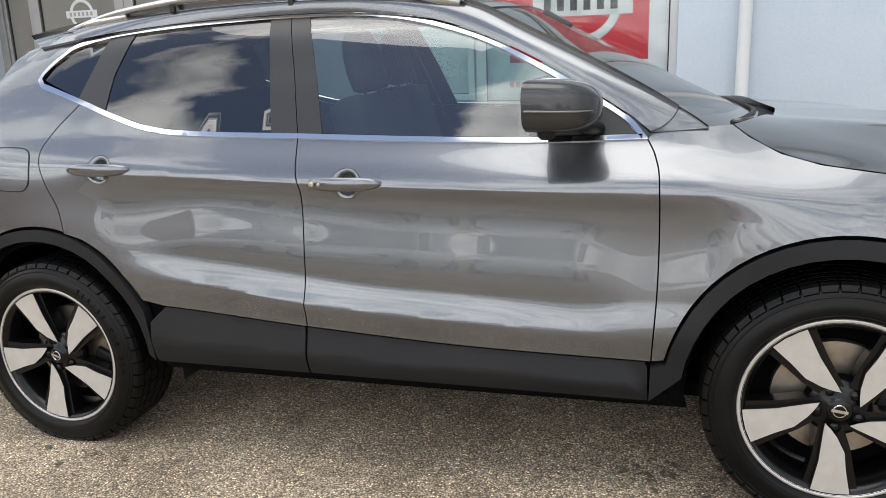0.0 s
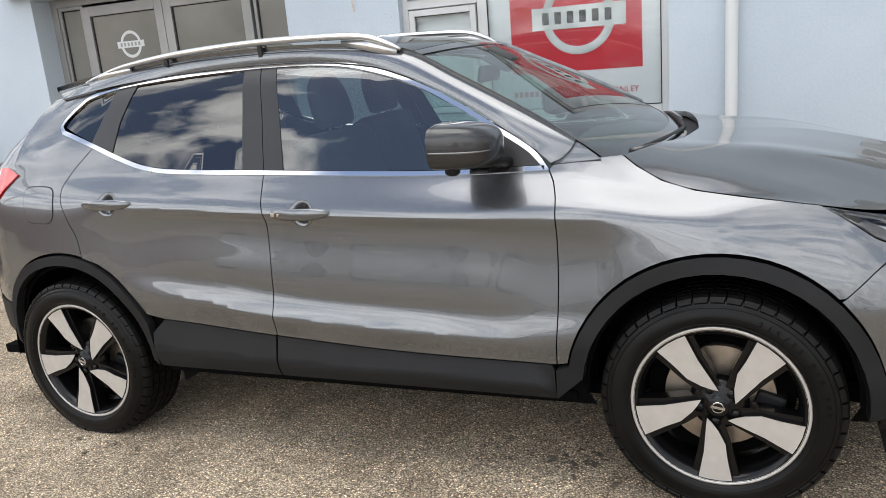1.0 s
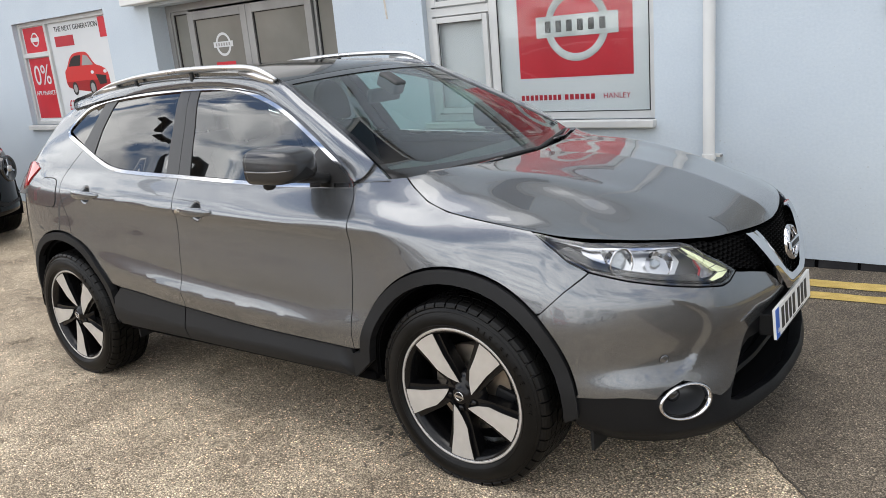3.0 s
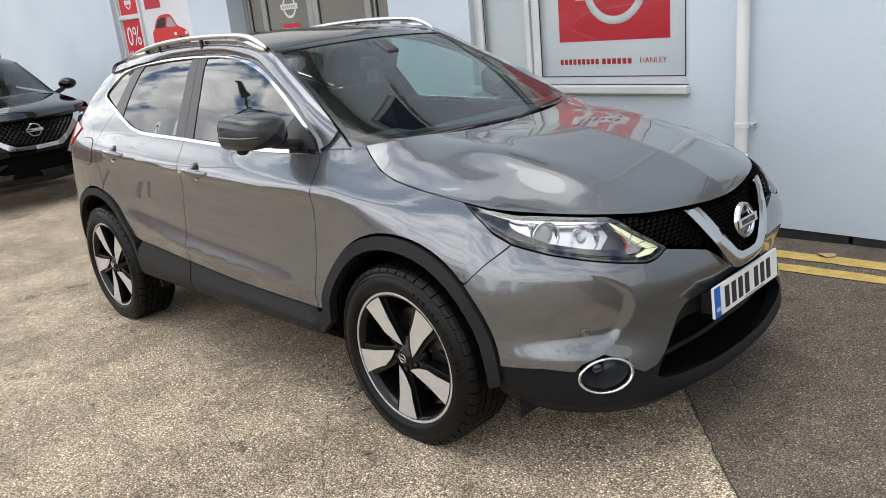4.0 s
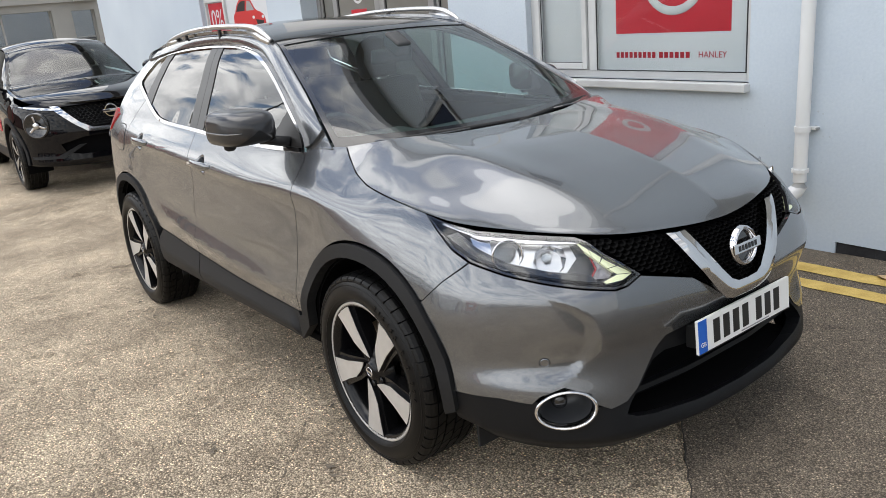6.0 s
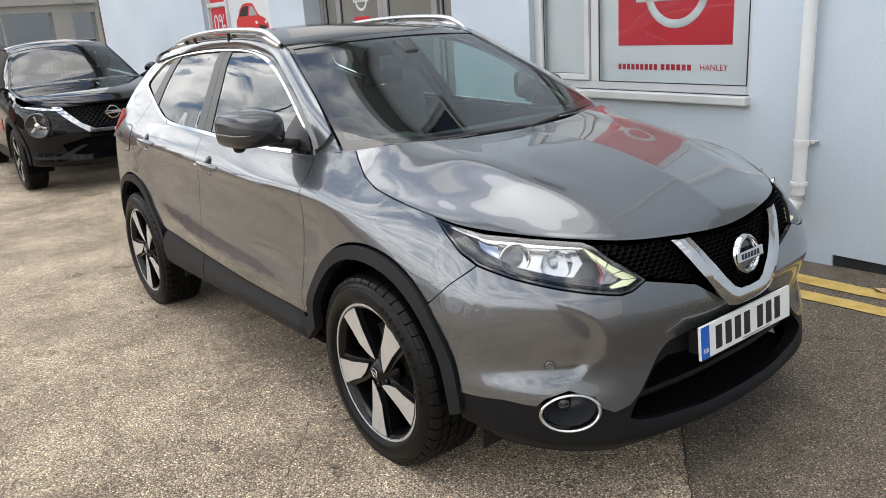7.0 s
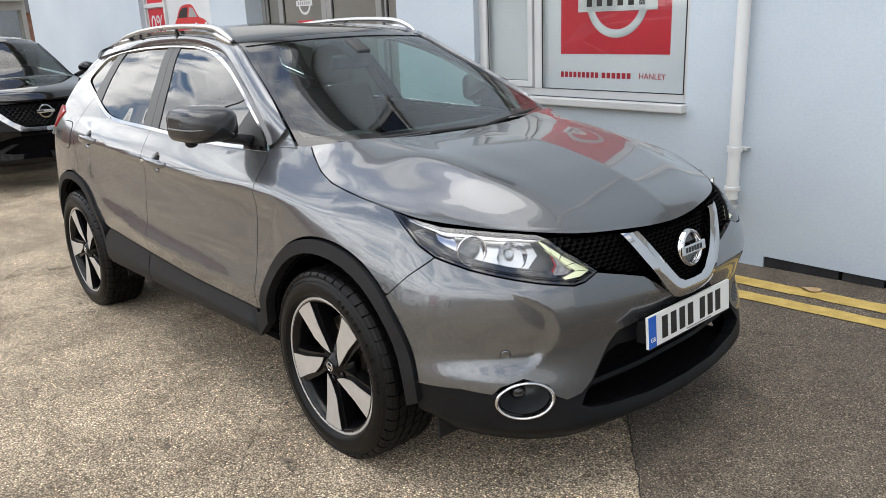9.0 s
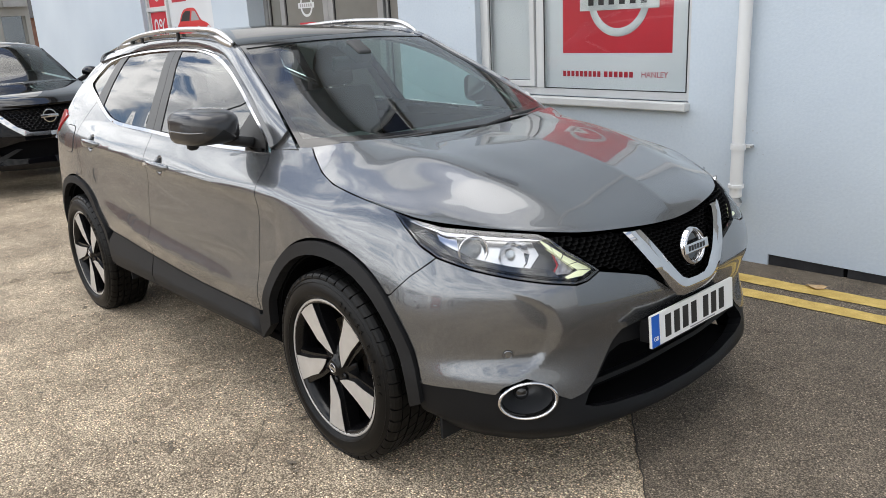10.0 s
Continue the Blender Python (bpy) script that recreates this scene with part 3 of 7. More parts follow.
def wall_cells(name, x0, x1, z0, z1, openings, y0, y1, material):
    xs = sorted({x0, x1, *[v for o in openings for v in o[:2]]})
    zs = sorted({z0, z1, *[v for o in openings for v in o[2:]]})
    bm = bmesh.new()
    vmap = {}

    def v(x, y, z):
        k = (round(x, 4), round(y, 4), round(z, 4))
        if k not in vmap:
            vmap[k] = bm.verts.new(k)
        return vmap[k]
    solid = {}
    for i in range(len(xs) - 1):
        for j in range(len(zs) - 1):
            cx, cz = (xs[i] + xs[i + 1]) / 2, (zs[j] + zs[j + 1]) / 2
            solid[i, j] = not any(o[0] < cx < o[1] and o[2] < cz < o[3] for o in openings)
    for (i, j), ok in solid.items():
        if not ok:
            continue
        a, b, c, d = xs[i], xs[i + 1], zs[j], zs[j + 1]
        bm.faces.new((v(a, y0, c), v(b, y0, c), v(b, y0, d), v(a, y0, d)))
        bm.faces.new((v(a, y1, c), v(a, y1, d), v(b, y1, d), v(b, y1, c)))
        if not solid.get((i - 1, j)):
            bm.faces.new((v(a, y0, c), v(a, y0, d), v(a, y1, d), v(a, y1, c)))
        if not solid.get((i + 1, j)):
            bm.faces.new((v(b, y0, c), v(b, y1, c), v(b, y1, d), v(b, y0, d)))
        if not solid.get((i, j - 1)):
            bm.faces.new((v(a, y0, c), v(a, y1, c), v(b, y1, c), v(b, y0, c)))
        if not solid.get((i, j + 1)):
            bm.faces.new((v(a, y0, d), v(b, y0, d), v(b, y1, d), v(a, y1, d)))
    return part(name, bm, material)


WIN = (-2.33, -0.47, 0.894, 2.224)
ENT = (-5.88, -3.27, -0.08, 2.11)
FST = (-1.95, -1.05, 4.05, 5.15)
PST = (-8.80, -6.72, 0.92, 2.17)
UPW = (0.87, 3.0, 1.518, 2.6)
wall = tagged(wall_cells("wall_south", -13.8, 16, -0.12, 5.4, [WIN, ENT, PST, UPW, FST, (0.10, 15.6, -0.12, 0.02)], WY, WY + WT, RENDER), "pale blue-white painted rough render wall", "wall", kind="structure")
tagged(box("wall_side", -13.8, -13.5, WY + WT, 14, 0, 5.4, RENDER), "pale painted end wall of the showroom", "wall", kind="structure")
tagged(box("wall_back", -13.5, 16, 13.7, 14, 0, 5.4, RENDER), "plain rear wall of the showroom", "wall", kind="structure")
tagged(box("wall_end", 15.7, 16, WY + WT, 13.7, 0, 5.4, RENDER), "plain painted end wall of the showroom", "wall", kind="structure")
tagged(box("roof", -13.9, 16.1, WY - 0.3, 14.1, 5.403, 5.6, GREY_ALU), "flat grey roof of the showroom", "roof", kind="structure")
tagged(box("floor", -13.49, 15.69, WY + WT + 0.002, 13.69, 0.01, 0.03, FROST), "plain grey showroom floor", "floor", kind="structure")
plinth = tagged(box("plinth", 0.10, 15.6, WY + 0.022, WY + 0.1, -0.12, 0.02, DARK), "black bitumen-painted brick course at the wall foot", "plinth", kind="structure")
brick_mesh = None
for k in range(60):
    x0 = 0.103 + k * 0.225
    if brick_mesh is None:
        brick = box("brick", 0.0, 0.215, WY + 0.010, WY + 0.06, -0.118, 0.016, PLINTH, plinth, bevel=0.004)
        brick_mesh = brick.data
    else:
        brick = new("brick", brick_mesh)
        brick.parent = plinth
    brick.matrix_basis = pose(x0, 0.002 * math.sin(k * 2.3), 0, 0, 0, 0.3 * math.sin(k * 1.7))
RUST = mottled("rust_stain", (0.42, 0.36, 0.27), (0.60, 0.58, 0.54), 20, 0.8)
bm = bmesh.new()
zz = np.linspace(2.6, 1.72, 22)
vs = [(bm.verts.new((-2.68 + 0.012 * math.sin(9 * z) - 0.018, WY - 0.003, z)), bm.verts.new((-2.68 + 0.012 * math.sin(9 * z) + 0.012 * (z - 1.70), WY - 0.003, z))) for z in zz]
for p, q in zip(vs, vs[1:]):
    bm.faces.new((p[0], q[0], q[1], p[1]))
tagged(part("rust_streak", bm, RUST), "brownish rust streak down the painted wall", "stain", kind="structure")


def no_shadow(ob):
    ob.visible_shadow = False
    return ob


def frame_bars(name, x0, x1, z0, z1, y0, y1, w, material, parent, label=""):
    """A rectangular frame of four mitred bars as one part."""
    bm = bmesh.new()
    add_box(bm, x0, x0 + w, y0, y1, z0, z1, 0.004)
    add_box(bm, x1 - w, x1, y0, y1, z0, z1, 0.004)
    add_box(bm, x0 + w, x1 - w, y0, y1, z0, z0 + w, 0.004)
    add_box(bm, x0 + w, x1 - w, y0, y1, z1 - w, z1, 0.004)
    return part(name, bm, material, parent, label)


# poster window beside the car
win = tagged(empty("window_1", pose(WIN[0], WY, WIN[2])), "white framed window backed with a red and white dealer poster", "window", kind="structure")
WX = WIN[1] - WIN[0]
WH = WIN[3] - WIN[2]
frame_bars("window_frame", 0.0, WX, 0.0, WH, 0.055, 0.115, 0.05, UPVC, win)
box("mullion", 0.575, 0.645, 0.05, 0.115, 0.05, WH - 0.05, UPVC, win, bevel=0.004)
box("transom", 0.05, 0.575, 0.05, 0.115, 0.80, 0.86, UPVC, win, bevel=0.004)
frame_bars("casement", 0.06, 0.565, 0.06, 0.79, 0.035, 0.075, 0.042, UPVC, win)
frame_bars("top_light", 0.06, 0.565, 0.87, WH - 0.06, 0.035, 0.075, 0.042, UPVC, win)
no_shadow(box("pane", 0.10, 0.525, 0.058, 0.064, 0.10, 0.75, SHOP_GLASS, win))
no_shadow(box("pane", 0.10, 0.525, 0.058, 0.064, 0.91, WH - 0.10, SHOP_GLASS, win))
box("blind", 0.05, 0.6, 0.10, 0.106, 0.05, WH - 0.05, POSTER, win, "white backing film")
no_shadow(box("pane", 0.645, WX - 0.05, 0.060, 0.064, 0.05, WH - 0.05, SHOP_GLASS, win))
box("poster", 0.645, WX - 0.05, 0.083, 0.087, 0.05, WH - 0.05, POSTER, win, "white vinyl poster film")
box("window_sill", -0.03, WX + 0.01, -0.06, 0.055, -0.052, 0.0, UPVC, win, "white projecting sill", bevel=0.008)
for x0, x1, z0, z1 in ((0.099, 0.526, 0.099, 0.751), (0.099, 0.526, 0.909, WH - 0.099), (0.645, WX - 0.05, 0.05, WH - 0.05)):
    frame_bars("gasket", x0, x1, z0, z1, 0.052, 0.0598, 0.007, RUBBER_SEAL, win)
PX0, PX1 = -1.53 - WIN[0], -0.645 - WIN[0]
bm = bmesh.new()
add_box(bm, PX0, PX1, 0.0815, 0.0829, 1.215 - 0.92, 2.10 - 0.92)
part("red_square", bm, RED, win, "red printed square")


def emblem(cx, cz, y, r, parent, bar_w, bar_h, material=None, dark=None, depth=0.002, name="emblem"):
    """A ring crossed by a bar, flat on a sheet."""
    material = material or SILVER_PRINT
    bm = bmesh.new()
    add_revolve(bm, [(r, y - depth), (r * 0.80, y - depth * 1.6), (r * 0.78, y), (r, y)], 56, closed=True, m=pose(cx, 0, cz))
    ring = part(name, bm, material, parent, "silver ring emblem", angle=40)
    box("crossbar", cx - bar_w / 2, cx + bar_w / 2, y - depth * 2.2, y - depth * 1.7, cz - bar_h / 2, cz + bar_h / 2, material, parent, bevel=0.0)
    if dark:
        for k in range(6):
            x = cx - bar_w * 0.40 + k * bar_w * 0.80 / 6
            box("letter_bar", x + bar_w * 0.015, x + bar_w * 0.085, y - depth * 2.9, y - depth * 2.3, cz - bar_h * 0.27, cz + bar_h * 0.27, dark, parent)
    return ring


emblem((-1.06 - WIN[0]), 1.567 - 0.92, 0.0812, 0.245, win, 0.63, 0.145, dark=INK)
for x0, x1, n in ((-1.53, -1.19, 9), (-1.172, -0.925, 6)):
    for k in range(n):
        a = x0 + (x1 - x0) * k / n
        box("letter_bar", a - WIN[0], a + (x1 - x0) / n - 0.012 - WIN[0], 0.0812, 0.0826, 1.055 - 0.92, 1.093 - 0.92, RED_TEXT, win)

# rainwater pipe
pipe = tagged(empty("downpipe", pose(-0.093, WY - 0.065, 0)), "white plastic rainwater pipe on wall clips", "pipe")
tube("pipe", [(0, 0, z) for z in (0.36, 0.37, 5.38)], 0.037, FASCIA, pipe, seg=20)
tube("shoe", [(0, 0, 0.42), (0, 0, 0.33), (-0.012, -0.01, 0.305), (-0.03, -0.035, 0.285)], [0.0425, 0.0425, 0.0425, 0.041], FASCIA, pipe, seg=20)
tube("collar", [(0, 0, 0.415), (0, 0, 0.435)], 0.0465, FASCIA, pipe, seg=20)
for z in (0.66, 2.4, 4.2):
    tube("clip", [(0, 0, z - 0.016), (0, 0, z + 0.016)], 0.0435, FASCIA, pipe, seg=20)
    box("bracket", -0.05, 0.066, 0.034, 0.062, z - 0.010, z + 0.010, FASCIA, pipe, bevel=0.004)
    tube("screw", [(0.066, 0.030, z), (0.066, 0.05, z)], 0.008, GREY_ALU, pipe, seg=8)

# showroom entrance
ent = tagged(empty("door_1", pose(ENT[0], WY, 0)), "grey aluminium framed glazed entrance doors with frosted film", "door", kind="structure")
EW, EH = ENT[1] - ENT[0], ENT[3]
frame_bars("door_frame", 0.0, EW, 0.0, EH, 0.20, 0.30, 0.07, GREY_ALU, ent)
for x0, x1 in ((0.07, 0.36), (2.17, EW - 0.07)):
    frame_bars("side_light", x0, x1, 0.05, EH - 0.07, 0.215, 0.275, 0.03, GREY_ALU, ent)
    box("pane", x0 + 0.03, x1 - 0.03, 0.24, 0.246, 0.08, EH - 0.1, FROST, ent)
    frame_bars("gasket", x0 + 0.029, x1 - 0.029, 0.079, EH - 0.099, 0.228, 0.2395, 0.010, RUBBER_SEAL, ent)
for x0, x1 in ((0.37, 1.27), (1.275, 2.16)):
    frame_bars("door_leaf", x0, x1, 0.03, EH - 0.09, 0.19, 0.25, 0.085, GREY_ALU, ent)
    box("pane", x0 + 0.085, x1 - 0.085, 0.215, 0.221, 0.11, EH - 0.17, FROST, ent)
    frame_bars("gasket", x0 + 0.084, x1 - 0.084, 0.109, EH - 0.169, 0.205, 0.2145, 0.012, RUBBER_SEAL, ent)
    tube("handle", [((x1 - 0.05 if x0 < 1 else x0 + 0.05), 0.16, z) for z in (0.85, 1.35)], 0.014, SATIN, ent)
emblem(0.85, 1.67, 0.2145, 0.115, ent, 0.30, 0.055, material=POSTER, dark=BAR_GREY, name="door_emblem")
box("letter_bar", 0.70, 1.00, 0.2115, 0.2140, 1.44, 1.50, RED, ent, "red printed bar")
tagged(box("fascia", ENT[0] - 0.25, ENT[1] + 0.02, WY - 0.16, WY - 0.003, ENT[3] + 0.03, 3.3, FASCIA, bevel=0.01), "white boxed fascia above the entrance", "fascia", kind="structure")

# poster window further along
pst = tagged(empty("window_2", pose(PST[0], WY, PST[2])), "white framed window filled with red car-offer posters", "window", kind="structure")
QX, QH = PST[1] - PST[0], PST[3] - PST[2]
frame_bars("window_frame", 0, QX, 0, QH, 0.06, 0.12, 0.05, UPVC, pst)
box("window_sill", -0.03, QX + 0.03, -0.05, 0.06, -0.06, 0.0, UPVC, pst, bevel=0.008)
box("poster", 0.05, QX - 0.05, 0.09, 0.094, 0.05, QH - 0.05, POSTER, pst, "white poster film")
box("mullion", 0.64, 0.69, 0.055, 0.12, 0.05, QH - 0.05, UPVC, pst, bevel=0.004)
box("transom", 0.05, 0.64, 0.055, 0.12, 0.83, 0.88, UPVC, pst, bevel=0.004)
box("red_panel", 0.08, 0.61, 0.086, 0.089, 0.89, QH - 0.06, RED, pst)
box("red_panel", 0.08, 0.61, 0.086, 0.089, 0.08, 0.82, RED, pst)
emblem(0.345, 1.04, 0.0845, 0.085, pst, 0.2, 0.05, material=POSTER)
box("red_panel", QX - 0.28, QX - 0.07, 0.086, 0.089, QH - 0.28, QH - 0.06, RED, pst)


def words(text, size, m, material, parent, label="", depth=0.001, name="lettering"):
    cu = bpy.data.curves.new("letters", "FONT")
    cu.body, cu.size, cu.extrude, cu.align_x, cu.align_y = text, size, depth, "CENTER", "CENTER"
    tmp = bpy.data.objects.new("letters", cu)
    me = bpy.data.meshes.new_from_object(tmp)
    bpy.data.objects.remove(tmp)
    me.materials.append(material)
    ob = new(name, me)
    if parent is not None:
        ob.parent = parent
    ob.matrix_local = m
    if label:
        ob["label"] = label
    return ob


words("HANLEY", 0.054, pose(-0.772 - WIN[0], 0.0822, 1.074 - 0.92, 90, 0, 0), RED_TEXT, win, depth=0.0006)
words("0%", 0.34, pose(0.345, 0.083, 0.60, 90, 0, 0), POSTER, pst)
words("APR FINANCE", 0.075, pose(0.345, 0.083, 0.39, 90, 0, 0), POSTER, pst)
words("THE NEXT GENERATION", 0.085, pose(1.30, 0.088, 1.12, 90, 0, 0), INK, pst)
words("£249", 0.17, pose(1.0, 0.088, 0.22, 90, 0, 0), RED_TEXT, pst)
box("letter_bar", 0.80, 1.22, 0.087, 0.0895, 0.92, 1.04, RED_TEXT, pst)
# a printed picture of a red car: flat shapes on the poster
def printed(name, pts, y, material, parent, label=""):
    bm = bmesh.new()
    bm.faces.new([bm.verts.new((x, y, z)) for x, z in pts])
    return part(name, bm, material, parent, label)


RED_CAR = principled("red_car_print", (0.55, 0.03, 0.03), 0.4)
cx, cz = 1.35, 0.55
RED_SHADE = principled("red_car_print_shade", (0.30, 0.012, 0.015), 0.4)
outline = smooth_line([(-.47, -.06), (-.46, .07), (-.40, .12), (-.31, .22), (-.20, .275), (0, .285), (.10, .26), (.22, .14), (.36, .10), (.45, .05), (.475, -.04), (.46, -.14), (.30, -.17), (0, -.17), (-.30, -.14), (-.44, -.11)], 4)
printed("car_picture", [(cx + x, cz + z) for x, z in outline], 0.0878, RED_CAR, pst, "red car picture printed on the poster")
printed("car_picture_shade", [(cx + x, cz + z) for x, z in ((-.46, -.05), (.0, -.04), (.47, -.05), (.46, -.14), (.30, -.17), (0, -.17), (-.30, -.14), (-.44, -.11))], 0.0875, RED_SHADE, pst)
for shape in (((-.06, .13), (.0, .25), (.09, .235), (.19, .13)), ((-.36, .13), (-.27, .22), (-.18, .25), (-.05, .25), (-.10, .13))):
    printed("car_picture_glass", [(cx + x, cz + z) for x, z in shape], 0.0868, BAR_GREY if shape[0][0] > -.1 else INK, pst)
printed("car_picture_grille", [(cx + x, cz + z) for x, z in ((.20, .02), (.42, .0), (.40, -.09), (.26, -.10))], 0.0866, INK, pst)
for x in (.14, .41):
    printed("car_picture_lamp", [(cx + x + 0.035 * math.cos(a), cz + 0.045 + 0.02 * math.sin(a)) for a in np.linspace(0, 2 * math.pi, 16, endpoint=False)], 0.0865, POSTER, pst)
for wx, r in ((-0.29, .078), (0.10, .09)):
    for k, m, y in ((1.0, INK, .0864), (.62, BAR_GREY, .0862)):
        printed("car_picture_wheel", [(cx + wx + k * .8 * r * math.cos(a), cz - 0.13 + k * r * math.sin(a)) for a in np.linspace(0, 2 * math.pi, 20, endpoint=False)], y, m, pst)

fst = tagged(empty("window_4", pose(FST[0], WY, FST[2])), "white framed first-floor window", "window", kind="structure")
frame_bars("window_frame", 0, 0.9, 0, 1.1, 0.05, 0.11, 0.05, UPVC, fst)
box("pane", 0.05, 0.85, 0.075, 0.081, 0.05, 1.05, GLOSSBLACK, fst)
box("window_sill", -0.02, 0.92, -0.05, 0.05, -0.045, 0.0, UPVC, fst, bevel=0.006)

upw = tagged(empty("window_3", pose(UPW[0], WY, UPW[2])), "grey framed high window", "window", kind="structure")
frame_bars("window_frame", 0, UPW[1] - UPW[0], 0, UPW[3] - UPW[2], 0.05, 0.11, 0.05, UPVC, upw)
box("pane", 0.05, UPW[1] - UPW[0] - 0.05, 0.075, 0.081, 0.05, UPW[3] - UPW[2] - 0.05, FROST, upw)
box("window_sill", -0.02, UPW[1] - UPW[0] + 0.02, -0.05, 0.05, -0.045, 0.0, GREY_ALU, upw, bevel=0.006)

# the building stands a little behind the yellow lines
SITE = Matrix.Translation((-0.029, 0.021, 0)) @ Matrix.Scale(1.052, 4)
for ob in [o for o in bpy.data.objects if o not in before_building and o.parent is None]:
    ob.matrix_basis = SITE @ ob.matrix_basis

# ---- the grey car: one body surface, panels cut from it ----
CAR = tagged(empty("car", LEVEL @ pose(0, 0.02, 0)), "grey metallic five-door crossover car parked beside the wall", "car")
# plan line: p runs forward; along the flank it equals x, then it bends round the nose to the centre line
PLAN = spline([(-4.32, -3.455, 0.0), (-3.98, -3.43, 0.34), (-3.66, -3.36, 0.65), (-3.36, -3.17, 0.82), (-3.0, -2.98, 0.885), (-2.6, -2.6, 0.893), (-2.0, -2.0, 0.895), (-1.0, -1.0, 0.895), (0.0, 0.0, 0.895), (0.2, 0.2, 0.893),
               (0.342, 0.34, 0.884), (0.507, 0.50, 0.845), (0.641, 0.62, 0.785), (0.755, 0.71, 0.715), (0.893, 0.80, 0.61), (1.00, 0.85, 0.515), (1.22, 0.893, 0.30), (1.37, 0.911, 0.151), (1.521, 0.915, 0.0)])
NOSE = 1.521
# lines along the body, bottom to top: (p, height, inset)
LINES = [spline(k) for k in (
    [(-4.32, .40, .10), (-3.1, .34, .09), (-2.0, .27, .09), (-.5, .26, .09), (.34, .26, .09), (.64, .225, .06), (.89, .205, .05), (1.22, .195, .045), (1.52, .19, .05)],
    [(-4.32, .46, .02), (-3.1, .42, .02), (-2.0, .345, .012), (-.5, .33, .012), (.34, .33, .012), (.64, .285, .006), (.89, .258, .0), (1.22, .245, -.012), (1.52, .24, -.016)],
    [(-4.32, .58, .02), (-3.1, .58, .01), (-2.2, .56, .004), (-1.6, .51, .004), (-1.0, .47, .002), (-.5, .455, .002), (.34, .42, .004), (.64, .40, .0), (.89, .38, .008), (1.22, .36, .022), (1.52, .36, .03)],
    [(-4.32, .68, .02), (-3.1, .68, .01), (-2.0, .645, -.008), (-1.58, .59, -.015), (-1.08, .555, -.015), (-.5, .53, -.008), (0, .56, .0), (.34, .52, .01), (.64, .51, .012), (.89, .50, .03), (1.22, .50, .03), (1.52, .50, .04)],
    [(-4.32, .76, .02), (-3.1, .76, .015), (-2.65, .76, .0), (-2.0, .745, .016), (-1.3, .665, .0145), (-.5, .635, .011), (0, .70, .0), (.34, .62, .012), (.64, .62, .004), (.89, .62, .0), (1.22, .62, .0), (1.52, .62, .0)],
    [(-4.32, .88, .02), (-3.1, .90, .025), (-2.65, .92, .018), (-2.0, .953, .039), (-1.3, .917, .039), (-.5, .882, .038), (0, .82, .018), (.34, .72, .026), (.64, .70, .018), (.89, .70, .012), (1.22, .70, .012), (1.52, .70, .015)],
    [(-4.32, 1.03, .04), (-3.1, 1.04, .045), (-2.65, 1.03, .035), (-2.06, 1.005, .028), (-1.3, .965, .027), (-.5, .935, .03), (0, .905, .045), (.34, .82, .056), (.64, .775, .055), (.89, .765, .05), (1.22, .765, .035), (1.52, .765, .035)],
    [(-4.32, 1.18, .10), (-3.1, 1.19, .12), (-2.65, 1.16, .11), (-2.06, 1.135, .11), (-1.3, 1.10, .107), (-.5, 1.075, .138), (-.16, 1.01, .128), (.1, .975, .115), (.34, .94, .125), (.64, .885, .14), (.89, .865, .13), (1.22, .86, .09), (1.52, .86, .075)],
    [(-4.32, 1.34, .35), (-3.1, 1.33, .24), (-2.65, 1.32, .225), (-1.3, 1.30, .22), (-.7, 1.25, .215), (-.16, 1.08, .20), (.34, .99, .22), (.64, .92, .22), (.89, .90, .20), (1.22, .90, .16), (1.52, .90, .14)],
    [(-4.32, 1.44, .6), (-3.1, 1.45, .38), (-2.6, 1.475, .366), (-1.7, 1.505, .362), (-.5, 1.50, .39), (.34, 1.05, .42), (.64, .95, .35), (1.52, .95, .3)],
    [(-4.32, 1.52, .85), (-3.1, 1.52, .5), (-2.6, 1.54, .48), (-1.7, 1.57, .48), (-.5, 1.57, .5), (.34, 1.12, .6), (.64, 1.0, .5), (1.52, 1.0, .5)],
)]


def ramp(v, a, b):
    t = np.clip((v - a) / (b - a), 0, 1)
    return t * t * (3 - 2 * t)


HOLLOW = spline([(.42, .76), (.455, .82), (.486, .872), (.53, .908), (.60, .932), (.64, .925), (.69, .868), (.745, .745), (.80, .60)])


